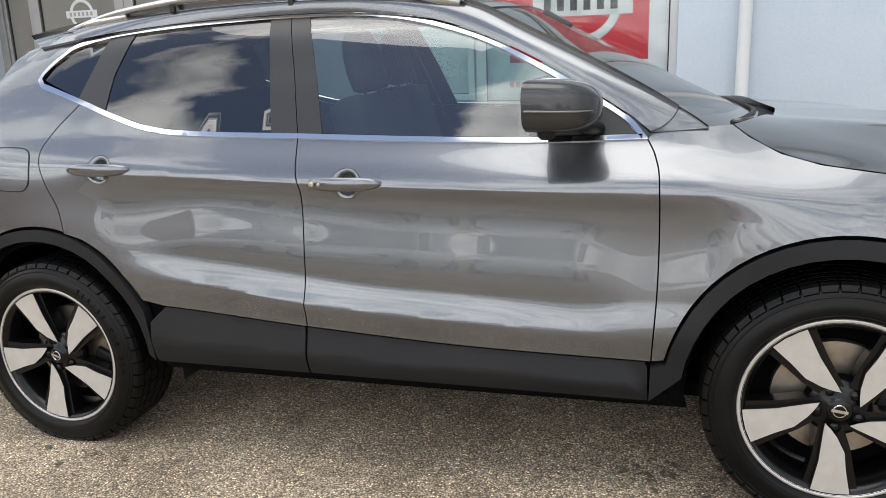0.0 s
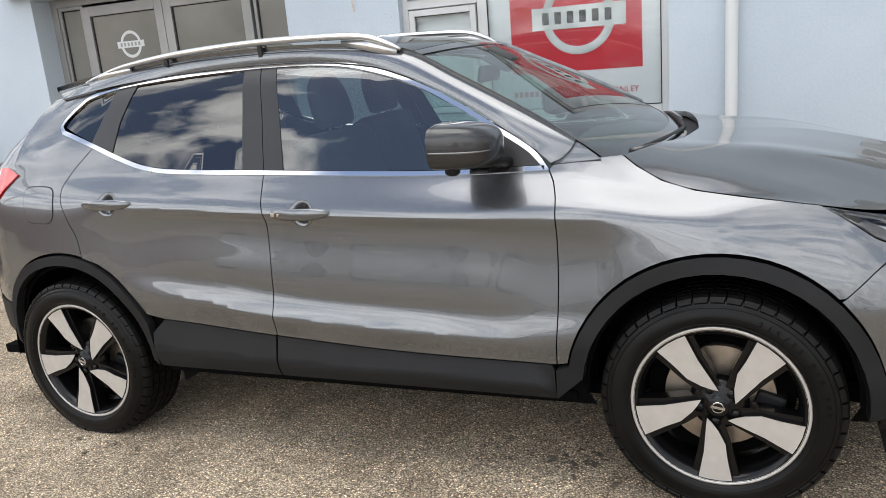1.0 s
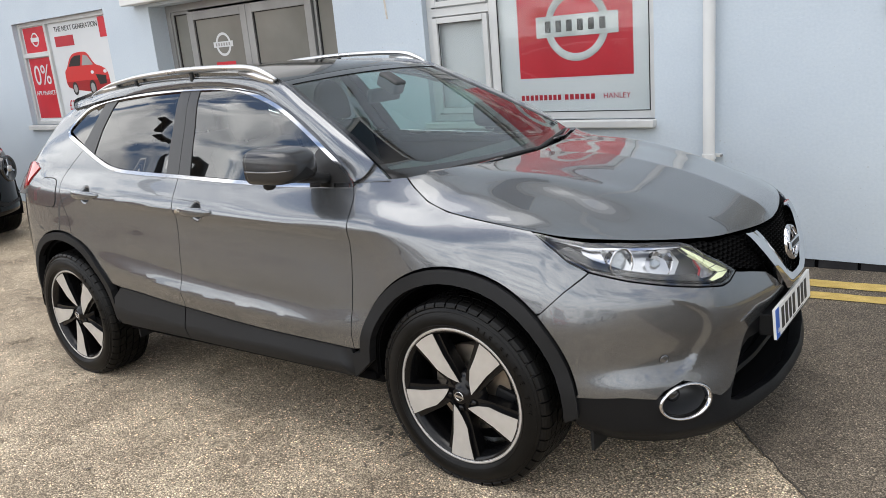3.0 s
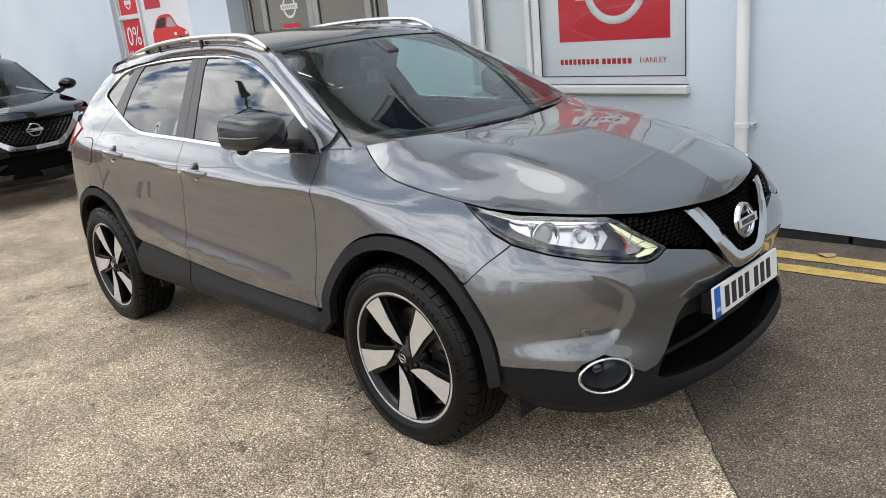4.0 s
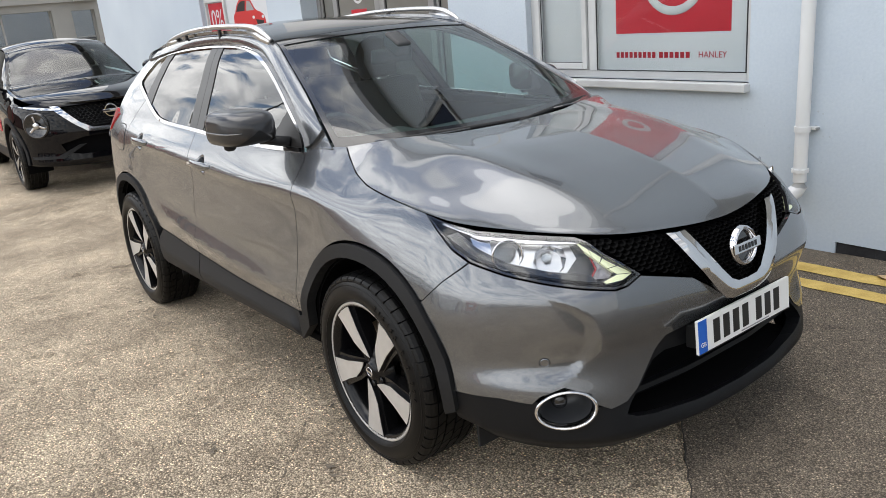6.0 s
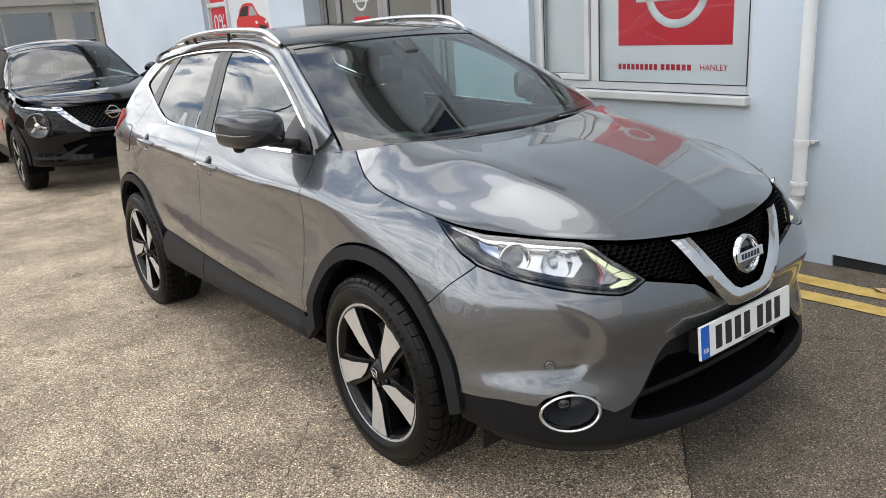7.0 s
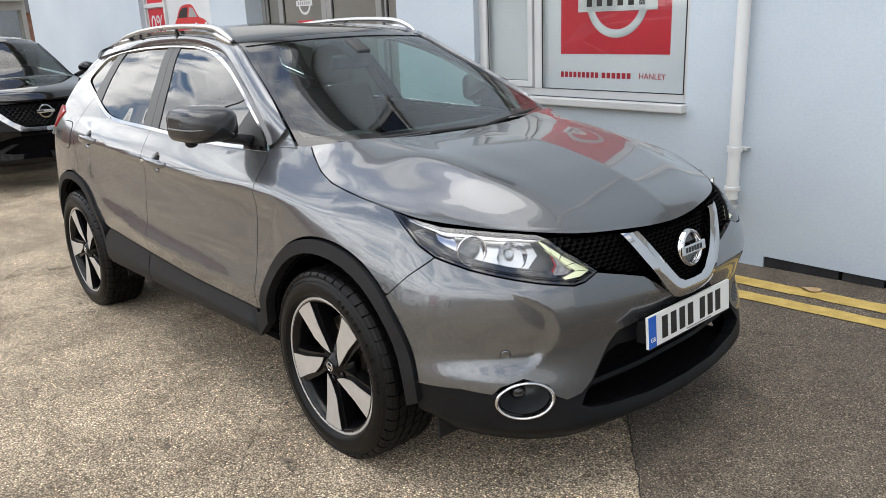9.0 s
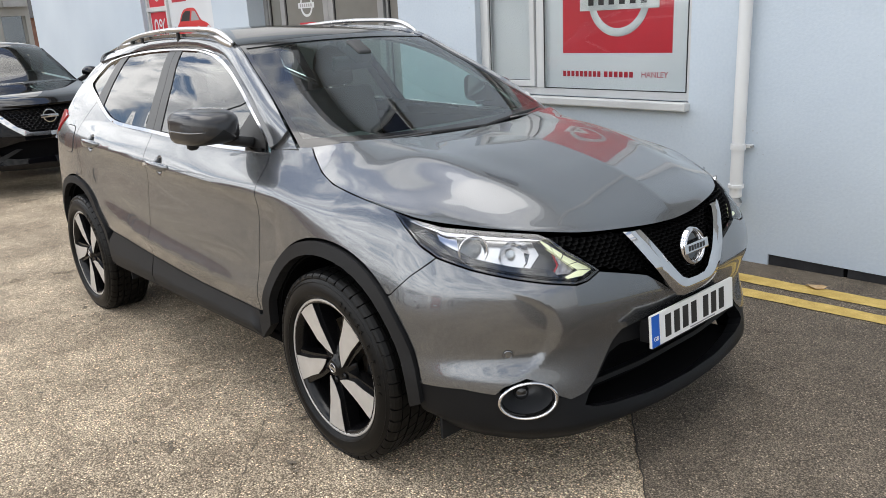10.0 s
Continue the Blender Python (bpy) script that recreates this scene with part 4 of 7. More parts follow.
def body(uv, side=-1.0, off=0.0, plan=PLAN, lines=LINES, lo=-4.32, nose=NOSE, hollow=0.016, crease=True):
    """Points on the body surface at (p, z); side -1 is the driver's flank."""
    uv = np.asarray(uv, float)
    p, z = np.clip(uv[:, 0], lo, nose), uv[:, 1]
    K = np.stack([f(p) for f in lines], axis=1)           # n, lines, (z, inset)
    Z, I = K[:, :, 0], K[:, :, 1]
    h = np.diff(Z, axis=1)
    d = np.diff(I, axis=1) / h
    s = np.zeros_like(I)
    a, b = d[:, :-1], d[:, 1:]
    w1, w2 = 2 * h[:, 1:] + h[:, :-1], h[:, 1:] + 2 * h[:, :-1]
    ok = a * b > 0
    with np.errstate(divide="ignore", invalid="ignore"):
        s[:, 1:-1] = np.where(ok, (w1 + w2) / (w1 / np.where(ok, a, 1) + w2 / np.where(ok, b, 1)), 0)
    s[:, 0], s[:, -1] = d[:, 0], d[:, -1]
    # crisp creases on the doors: the slope breaks at the shoulder line and at the line above the sill
    lo_s, up_s = s.copy(), s.copy()
    if crease:
        w = (ramp(p, -2.45, -2.15) * (1 - ramp(p, -.95, -.44)))
        lo_s[:, 6] += w * (1.25 * d[:, 5] - s[:, 6]); up_s[:, 6] += w * (.55 * d[:, 6] - s[:, 6])
        w = (ramp(p, -2.3, -1.9) * (1 - ramp(p, -.75, -.5)))
        lo_s[:, 4] += w * (.03 - s[:, 4]); up_s[:, 4] += w * (.03 - s[:, 4])
        lo_s[:, 3] += w * (.7 * d[:, 2] - s[:, 3]); up_s[:, 3] += w * (1.35 * d[:, 3] - s[:, 3])
    i = np.clip((Z <= z[:, None]).sum(1) - 1, 0, Z.shape[1] - 2)
    r = np.arange(len(p))
    hh = h[r, i]
    u = (z - Z[r, i]) / hh
    ui = np.clip(u, 0, 1)
    ins = (I[r, i] * (1 + 2 * ui) * (1 - ui) ** 2 + up_s[r, i] * hh * ui * (1 - ui) ** 2 + I[r, i + 1] * ui * ui * (3 - 2 * ui) + lo_s[r, i + 1] * hh * ui * ui * (ui - 1))
    ins = ins + np.where(u < 0, u * hh * up_s[r, i], 0) + np.where(u > 1, (u - 1) * hh * lo_s[r, i + 1], 0)
    # shallow hollow above the fog lamp, with a crisp inner edge and a ledge below
    edge = HOLLOW(np.clip(z, .42, .80))[:, 0]
    ins = ins + hollow * ramp(p, .40, .72) * ramp(edge - p, -.008, .040) * ramp(z, .430, .515) * (1 - ramp(z, .60, .77))
    e = 0.01
    c = plan(p)
    t = plan(np.clip(p + e, lo, nose)) - plan(np.clip(p - e, lo, nose))
    t /= np.linalg.norm(t, axis=1)[:, None]
    n = np.column_stack([t[:, 1] * -1, t[:, 0]])
    q = c + n * (off - ins)[:, None]
    return np.column_stack([q[:, 0], side * np.maximum(q[:, 1], 0 if not off else -1), z])


def front(uv):
    """The body surface carried on past the centre line of the nose to the other flank."""
    uv = np.asarray(uv, float)
    over = uv[:, 0] > NOSE
    q = body(np.column_stack([np.where(over, 2 * NOSE - uv[:, 0], uv[:, 0]), uv[:, 1]]))
    q[over, 1] *= -1
    return q


def panel(name, poly, material, parent=None, label="", side=-1.0, off=0.0, surface=None, **kw):
    return sheet(name, poly, surface or (lambda uv: body(uv, side, off)), material, parent or CAR, label, flip=(side > 0), **kw)


def arc(cx, cz, r, a0, a1, n=24):
    return [(cx + r * math.cos(radians(a)), cz + r * math.sin(radians(a))) for a in np.linspace(a0, a1, n)]


FA, RA = (0.0, 0.355), (-2.646, 0.36)
RO, RI = 0.468, 0.415
clad_top = LINES[2]


def cz(x):
    return float(clad_top(x)[0, 0])


CLADLINE = [(x, cz(x)) for x in np.linspace(-2.19, -0.455, 30)]
# openings and seams in (p, z)
TOPLINE = smooth_line([(-2.728, 1.326), (-2.718, 1.352), (-2.69, 1.382), (-2.655, 1.408), (-2.60, 1.438), (-2.42, 1.468), (-2.20, 1.486), (-1.97, 1.497), (-1.71, 1.503), (-1.43, 1.497), (-1.23, 1.467), (-1.03, 1.405), (-.84, 1.31), (-.67, 1.21), (-.57, 1.145), (-.515, 1.085)], 5)
BELT = smooth_line([(-.515, 1.080), (-.86, 1.081), (-1.18, 1.094), (-1.61, 1.115), (-2.0, 1.133), (-2.18, 1.152), (-2.33, 1.19), (-2.5, 1.243), (-2.64, 1.284), (-2.70, 1.301)], 5)
BSEAM = smooth_line([(-1.61, 1.115), (-1.597, 1.02), (-1.582, .95), (-1.58, .77), (-1.583, .58), (-1.588, cz(-1.588))], 5)
CSEAM = smooth_line([(-2.5, 1.243), (-2.595, 1.15), (-2.62, 1.08), (-2.575, .97), (-2.535, .90), (-2.515, .81)], 5)
FSEAM = smooth_line([(-.515, 1.080), (-.49, 1.03), (-.477, .95), (-.48, .69), (-.497, cz(-.497))], 5)
HOODSEAM = [(-.285, 1.110), (-.24, 1.075), (-.16, 1.03), (-.06, 1.0), (.06, .981), (.18, .963), (.295, .945)]



def between(line, x0, x1):
    return [v for v in line if min(x0, x1) <= v[0] <= max(x0, x1)]


def join(*lines):
    res = []
    for ln in lines:
        for v in ln:
            if not res or math.dist(v, res[-1]) > 0.004:
                res.append(tuple(v))
    if math.dist(res[0], res[-1]) < 0.004:
        res.pop()
    return res


def clad_skin(side):
    """Door cladding: it leans out below the paint line to a rounded edge, then turns under."""
    def f(uv):
        uv = np.asarray(uv, float)
        top_z = clad_top(uv[:, 0])[:, 0]
        t = np.clip((top_z - uv[:, 1]) / np.maximum(top_z - .335, .02), 0, 1)
        out = np.interp(t, [0, .08, .30, .50, .62, .78, 1.0], [.002, .004, .015, .025, .026, .020, .004])
        fore = 1 - .8 * ramp(uv[:, 0], -.62 + .10 * t, -.52 + .02 * t)
        return body(uv, side) + np.column_stack([0 * t, side * out * fore, 0 * t])
    return f


doors = {}
for side in (-1.0, 1.0):
    near = side < 0
    st = 0.015 if near else 0.06
    S = dict(side=side, step=st)
    F = dict(creases=[[(x, float(LINES[k](x)[0, 0])) for x in np.linspace(-2.62, -.40, 120)] for k in (3, 6)])
    # front door
    low = [v for v in CLADLINE if -1.586 < v[0] < -.50]
    cup = lambda hx, hz: [(hx + .050 * math.cos(a), hz + .046 * math.sin(a)) for a in np.linspace(0, 2 * math.pi, 28, endpoint=False)]
    fd = panel("front_door", join(BELT[0:1], between(BELT, -1.60, -.52), BSEAM, low, FSEAM[::-1]), PAINT, label="grey painted door skin", holes=[cup(-1.42, .975)], **S, **F)
    panel("door_cladding", join(low, [(-.505, cz(-.5) - .02), (-.505, .33), (-1.59, .345), (-1.588, cz(-1.588))]), CLAD, fd, "black textured plastic cladding", surface=clad_skin(side), **S)
    # rear door
    low = [v for v in CLADLINE if -2.185 < v[0] < -1.592]
    ar = arc(*RA, RO + .006, 65, 27)
    rd = panel("rear_door", join(BSEAM, low[::-1], [v for v in ar[::-1] if v[1] > cz(-2.19)], CSEAM[::-1], between(BELT, -2.5, -1.61)[::-1]), PAINT, label="grey painted door skin", holes=[cup(-2.35, 1.032)], **S, **F)
    panel("door_cladding", join([(-2.195, .50)], low, [(-1.593, cz(-1.593)), (-1.593, .345), (-2.19, .35)]), CLAD, rd, "black textured plastic cladding", surface=clad_skin(side), **S)
    doors[side] = (fd, rd)
    # front wing
    ar = arc(*FA, RO + .004, 167, 45)
    panel("front_wing", join(FSEAM[::-1], [(-.505, 1.094), (-.43, 1.104), (-.35, 1.108)], HOODSEAM, [(.40, .885), (.45, .85), (.52, .818), (.434, .759), (.352, .69)], ar[::-1], [(-.497, cz(-.49))]), PAINT, label="grey painted wing", **S)
    # rear quarter
    ar = arc(*RA, RO + .006, 74, 152)
    panel("rear_quarter", join(CSEAM, ar, [(-3.10, .60), (-3.36, .62), (-3.36, 1.02), (-3.05, 1.06), (-2.92, 1.16), (-2.97, 1.20), (-2.96, 1.30), (-2.90, 1.40), (-2.84, 1.432), (-2.7, 1.457), (-2.5, 1.474), (-2.45, 1.478)], [v for v in TOPLINE[::-1] if v[0] < -2.45], [(-2.68, 1.298)]), PAINT, label="grey painted rear quarter", **S)
    panel("tail_lamp", [(-2.90, 1.165), (-3.05, 1.07), (-3.34, 1.03), (-3.62, 1.05), (-3.62, 1.17), (-3.3, 1.19), (-3.0, 1.195)], RED_LENS, CAR, "red and clear tail lamp", off=.008, **S)
    # arch cladding
    panel("arch_trim", join(arc(*FA, RO, 168, -2), arc(*FA, RI, -6, 172), [(-.505, .33), (-.50, .44)]), CLAD, CAR, "black plastic wheel arch trim", off=.014, depth=.04, **{**S, "step": .03})
    panel("arch_trim", join(arc(*RA, RO, 195, 22), [(-2.195, .35)], arc(*RA, RI + .008, 2, 190)), CLAD, CAR, "black plastic wheel arch trim", off=.014, depth=.04, **{**S, "step": .03})

# inner dark shell behind the gaps, with the wheel openings cut out
for side in (-1.0, 1.0):
    ring = [(-4.3, .45), (-3.3, .42)] + arc(*RA, .405, 195, -12, 20) + arc(*FA, .405, 192, -12, 20) + [(.56, .30), (.60, .72), (.34, .80), (-.16, .94), (-.5, 1.04), (-4.3, 1.04)]
    sheet("inner_body", ring, lambda uv, s=side: body(uv, s, -.035), DARK, CAR, step=.09, depth=0, gap=0, flip=side > 0)


def mirror_pz(pts):
    return [(2 * NOSE - p, z) for p, z in pts][::-1]


# bumper skin
LAMP_LOW = [(.522, .817), (.65, .784), (.80, .755), (.90, .738), (1.0, .723), (1.045, .727), (1.10, .747)]
upper = [(.352, .69), (.434, .759)] + LAMP_LOW + [(1.20, .722), (1.29, .697), (1.36, .652), (1.405, .617), (1.45, .606), (NOSE, .604)]
lower = [(NOSE, .552), (1.30, .545), (1.19, .53), (1.15, .495), (1.10, .43), (1.065, .39), (1.02, .362), (.96, .352), (.92, .372), (.90, .41), (.82, .437), (.745, .415), (.72, .392), (.62, .408), (.455, .408)] + arc(*FA, RO + .004, 8, 44, 14)
ring = upper + mirror_pz(upper) + []
right_low = lower[::-1]          # flank to centre
poly = upper + mirror_pz(upper)[1:] + [(2 * NOSE - p, z) for p, z in right_low][1:] + lower[1:]
sheet("front_bumper", poly, front, PAINT, CAR, "grey painted bumper skin", step=.0115, gap=.0015)

# black lower bumper with intake and fog lamp openings
up_r = [(.462, .402), (.62, .402), (.72, .386), (.96, .345), (1.02, .356), (1.065, .384), (1.10, .424), (1.15, .489), (1.19, .524), (1.30, .539), (NOSE, .546)]
bot_r = [(p, float(LINES[0](p)[0, 0]) + .004) for p in (NOSE, 1.40, 1.25, 1.10, .95, .80, .66, .55)] + [(.50, .245), (.468, .29)]
poly = up_r + mirror_pz(up_r)[1:] + [(2 * NOSE - p, z) for p, z in bot_r[::-1]] + bot_r[1:]
FOG = (.822, .369)


def fog_ring(r, mirrored=False):
    pts = [(FOG[0] + r * .094 * math.cos(a) + r * .004 * math.sin(a), FOG[1] + r * .0585 * math.sin(a)) for a in np.linspace(0, 2 * math.pi, 36, endpoint=False)]
    return mirror_pz(pts) if mirrored else pts


intake_r = [(1.015, .322), (1.035, .352), (1.08, .395), (1.14, .462), (1.19, .478), (1.30, .472), (NOSE, .468)]
intake_b = [(NOSE, .282), (1.30, .285), (1.12, .296), (1.05, .307)]
intake = intake_r + mirror_pz(intake_r)[1:] + [(2 * NOSE - p, z) for p, z in intake_b[::-1]] + intake_b[1:]
sheet("lower_bumper", poly, front, BUMPER_BLACK, CAR, "black textured plastic lower bumper", step=.026, gap=-.014, holes=[shrink(h, -.014) for h in (intake, fog_ring(.93), fog_ring(.93, True))], depth=.05, lift=-.004)
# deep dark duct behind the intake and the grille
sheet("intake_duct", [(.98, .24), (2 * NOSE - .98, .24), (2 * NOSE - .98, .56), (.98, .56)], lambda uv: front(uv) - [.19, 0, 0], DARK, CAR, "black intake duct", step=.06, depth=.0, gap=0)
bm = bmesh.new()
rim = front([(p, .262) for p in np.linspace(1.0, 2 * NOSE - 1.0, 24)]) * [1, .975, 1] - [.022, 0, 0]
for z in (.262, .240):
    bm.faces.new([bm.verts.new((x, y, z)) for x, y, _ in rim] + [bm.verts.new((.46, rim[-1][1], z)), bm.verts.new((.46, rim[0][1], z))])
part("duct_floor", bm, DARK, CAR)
for zb, dd in ((.355, .050),):
    sheet("intake_bar", [(1.03, zb - .008), (2 * NOSE - 1.03, zb - .008), (2 * NOSE - 1.03, zb + .008), (1.03, zb + .008)], lambda uv, d=dd: front(uv) - [d, 0, 0], BUMPER_BLACK, CAR, "black intake bar", step=.03, depth=.03, gap=0)
FOG_BOWL = principled("fog_lamp_bowl_plastic", (0.05, 0.052, 0.056), 0.35, 0.2)
# fog lamps: chrome rings, black bowls, glass
for mirrored in (False, True):
    pts = fog_ring(1.0, mirrored)
    P3 = front(pts + pts[:1])
    c = P3[:-1].mean(0)
    nrm = np.cross(P3[9] - P3[0], P3[18] - P3[0]); nrm /= np.linalg.norm(nrm)
    if nrm[0] < 0:
        nrm = -nrm
    bm = bmesh.new()
    rings = []
    prof = [(1.03, -.012), (1.045, .006), (1.0, .014), (.93, .010), (.88, -.004), (.84, -.03)]
    for k, off in prof:
        rings.append([bm.verts.new(Vector(c + (p - c) * k * (.9 if mirrored else 1) + nrm * (off - (.012 if mirrored else 0)))) for p in P3[:-1]])
    for r0, r1 in zip(rings, rings[1:]):
        for i in range(36):
            bm.faces.new((r0[i], r0[(i + 1) % 36], r1[(i + 1) % 36], r1[i]))
    ringo = part("fog_lamp", bm, CHROME, CAR, "chrome oval fog lamp ring", smooth=True)
    bm = bmesh.new()
    rings = [[bm.verts.new(Vector(c + (p - c) * k + nrm * off)) for p in P3[:-1]] for k, off in ((.86, -.012), (.78, -.05), (.55, -.085), (.2, -.09))]
    for r0, r1 in zip(rings, rings[1:]):
        for i in range(36):
            bm.faces.new((r0[i], r0[(i + 1) % 36], r1[(i + 1) % 36], r1[i]))
    bm.faces.new(rings[-1])
    part("fog_lamp_bowl", bm, FOG_BOWL, ringo, "dark grey fog lamp bowl", smooth=True)
    bm = bmesh.new()
    q = Matrix.Translation(Vector(c - nrm * .06) + Vector((0, -.018 if not mirrored else .018, .004))) @ Vector(nrm).to_track_quat("Y", "Z").to_matrix().to_4x4()
    add_revolve(bm, [(.001, .010), (.014, .008), (.023, .003), (.026, -.01)], 24, m=q)
    part("fog_lamp_lens", bm, GLOSSBLACK, ringo, "clear fog lamp lens", smooth=True)
# parking sensors
for p0 in (.765, 2 * NOSE - .765, 1.16, 2 * NOSE - 1.16):
    z0 = .513 if p0 in (.765, 2 * NOSE - .765) else .60
    a = front([(p0, z0), (p0 + .01, z0), (p0, z0 + .01)])
    nr = np.cross(a[1] - a[0], a[2] - a[0])
    q = Matrix.Translation(Vector(a[0])) @ Vector(nr / np.linalg.norm(nr)).to_track_quat("Y", "Z").to_matrix().to_4x4()
    if z0 > .55:
        continue
    bm = bmesh.new()
    add_revolve(bm, [(.0155, -.006), (.0155, .002), (.013, .0035), (.0115, .0015), (.001, .0025)], 24, m=q)
    part("parking_sensor", bm, PAINT, CAR, "grey round parking sensor", angle=40)
    bm = bmesh.new()
    add_revolve(bm, [(.0175, -.004), (.0175, .0012), (.0155, .0012), (.0155, -.004)], 24, m=q, closed=True)
    part("sensor_ring", bm, RUBBER_SEAL, CAR)

# ---- grille ----
GR = [(1.108, .752), (1.045, .80), (.945, .862), (1.10, .850), (1.234, .838), (1.38, .826), (NOSE, .820)]
GRL = [(NOSE, .612), (1.44, .617), (1.36, .662), (1.29, .706), (1.20, .730)]
grille = GR + mirror_pz(GR)[1:] + [(2 * NOSE - p, z) for p, z in GRL[::-1]] + GRL[1:]
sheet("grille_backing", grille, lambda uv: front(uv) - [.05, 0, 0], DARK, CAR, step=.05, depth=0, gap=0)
# honeycomb: thin six-sided cells
bm = bmesh.new()
cw, ch = .029, .0158
cells = []
for row in range(-2, 21):
    for col in range(0, 45):
        p0, z0 = .93 + col * cw + (row % 2) * cw / 2, .60 + row * ch * .78
        cells.append((p0, z0))
ok = inside(grille, cells) & (edge_gap(grille, cells) > .006)
for (p0, z0), k in zip(cells, ok):
    if not k:
        continue
    o = [(p0 + cw * .53 * math.cos(a), z0 + ch * .53 * math.sin(a)) for a in np.radians((0, 60, 120, 180, 240, 300))]
    i = [(p0 + cw * .42 * math.cos(a), z0 + ch * .40 * math.sin(a)) for a in np.radians((0, 60, 120, 180, 240, 300))]
    A, B = front(o) - [.016, 0, 0], front(i) - [.018, 0, 0]
    C = B - [.018, 0, 0]
    va, vb, vc = ([bm.verts.new(tuple(v)) for v in q] for q in (A, B, C))
    for j in range(6):
        h = (j + 1) % 6
        bm.faces.new((va[j], va[h], vb[h], vb[j]))
        bm.faces.new((vb[j], vb[h], vc[h], vc[j]))
part("grille_mesh", bm, GRILLE, CAR, "black honeycomb grille mesh")
# chrome V: broad arms that meet in a flat foot
outer = [(1.222, .843), (1.29, .745), (1.365, .645), (1.405, .607), (1.45, .594), (NOSE, .592)]
innr = [(NOSE, .642), (1.47, .644), (1.44, .658), (1.40, .70), (1.345, .77), (1.292, .839)]
vpoly = outer + mirror_pz(outer)[1:] + [(2 * NOSE - p, z) for p, z in innr[::-1]] + innr[1:]
VC = np.array(smooth_line([(1.25, .85), (1.318, .757), (1.383, .672), (1.425, .632), (1.47, .618), (NOSE, .617), (2 * NOSE - 1.47, .618), (2 * NOSE - 1.425, .632), (2 * NOSE - 1.383, .672), (2 * NOSE - 1.318, .757), (2 * NOSE - 1.25, .85)], 6))


def vee(uv):
    uv = np.asarray(uv, float)
    a, b = VC[:-1], VC[1:]
    k = np.clip(((uv[:, None] - a) * (b - a)).sum(2) / ((b - a) ** 2).sum(1), 0, 1)
    g = np.linalg.norm(uv[:, None] - (a + k[..., None] * (b - a)), axis=2).min(1)
    return front(uv) + np.column_stack([.030 - .30 * np.minimum(g, .05), 0 * g, 0 * g])


sheet("grille_v_trim", vpoly, vee, CHROME, CAR, "broad polished chrome V", step=.012, depth=.03, gap=0, lift=.004, creases=[[tuple(v) for v in VC]])
# badge: chrome ring with a plain crossbar
bc = front([(NOSE, .745)])[0] + [.032, 0, 0]
bm = bmesh.new()
q = pose(*bc, 0, 0, 90) @ pose(0, 0, 0, -8, 0, 0)
add_revolve(bm, [(.066, .004), (.063, -.010), (.056, -.014), (.049, -.009), (.047, .004)], 48, m=q, closed=True)
badge = part("badge_ring", bm, CHROME, CAR, "chrome ring badge", angle=50)
bm = bmesh.new()
add_box(bm, -.072, .072, -.018, -.010, -.0165, .0165, .003, m=q)
part("badge_bar", bm, CHROME, badge)
for k in range(6):
    bm = bmesh.new()
    add_box(bm, -.050 + k * .0172, -.050 + k * .0172 + .011, -.0192, -.0175, -.0085, .0085, m=q)
    part("letter_bar", bm, INK, badge)
bm = bmesh.new()
add_revolve(bm, [(.064, .006), (.048, .002), (.001, .002)], 40, m=q)
part("badge_backing", bm, GLOSSBLACK, badge)
# number plate with plain bars
pm = pose(.926, 0.0, .512, -3, 0, 90)
plate = part("number_plate", (lambda b: (add_box(b, -.26, .26, -.006, .004, -.0555, .0555, .002, m=pm), b)[1])(bmesh.new()), PLATE_WHITE, CAR, "white plate with a blue band")


def plate_bit(name, x0, x1, z0, z1, mat, d=.0075):
    bm = bmesh.new()
    add_box(bm, x0, x1, -d, -.0058, z0, z1, m=pm)
    return part(name, bm, mat, plate)


plate_bit("plate_band", -.258, -.215, -.0535, .0535, PLATE_BLUE)
plate_bit("plate_holder", -.262, .262, -.058, -.0556, INK, .0065)
x = -.185
for k in range(7):
    plate_bit("plate_bar", x + .005, x + .038, -.0385, .0385, INK)
    x += .053 + (.024 if k == 3 else 0)
words("GB", .021, pm @ pose(-.2365, -.0086, -.027, 90, 0, 0), PLATE_WHITE, plate, depth=.0004)
plate_bit("plate_bar", -.03, .13, -.050, -.046, BAR_GREY)
bm = bmesh.new()
add_box(bm, -.235, .235, .004, .06, -.050, .030, .006, m=pm)
part("plate_mount", bm, CLAD, plate)

# ---- headlamps ----
LAMP = [(.297, .942), (.516, .903), (.72, .886), (.905, .871), (.945, .858), (1.045, .797), (1.105, .750), (1.045, .729), (1.0, .726), (.90, .741), (.80, .758), (.65, .787), (.522, .820), (.45, .853), (.40, .887)]
HOUSING = principled("lamp_housing", (0.09, 0.09, 0.092), 0.35, 0.5)
REFL = principled("lamp_reflector", (0.66, 0.66, 0.68), 0.10, 1.0)
MIDGREY = principled("lamp_grey_trim", (0.12, 0.11, 0.11), 0.35, 0.3)
LAMP_GREY = mottled("grey_indicator_lens", (0.20, 0.18, 0.18), (0.42, 0.40, 0.40), 60, 0.15, 0.05, 0.6, 120, 0.003, metal=0.7)
LENS = principled("projector_lens", (0.80, 0.85, 0.88), 0.02, 0, Transmission_Weight=0.85, IOR=1.45)
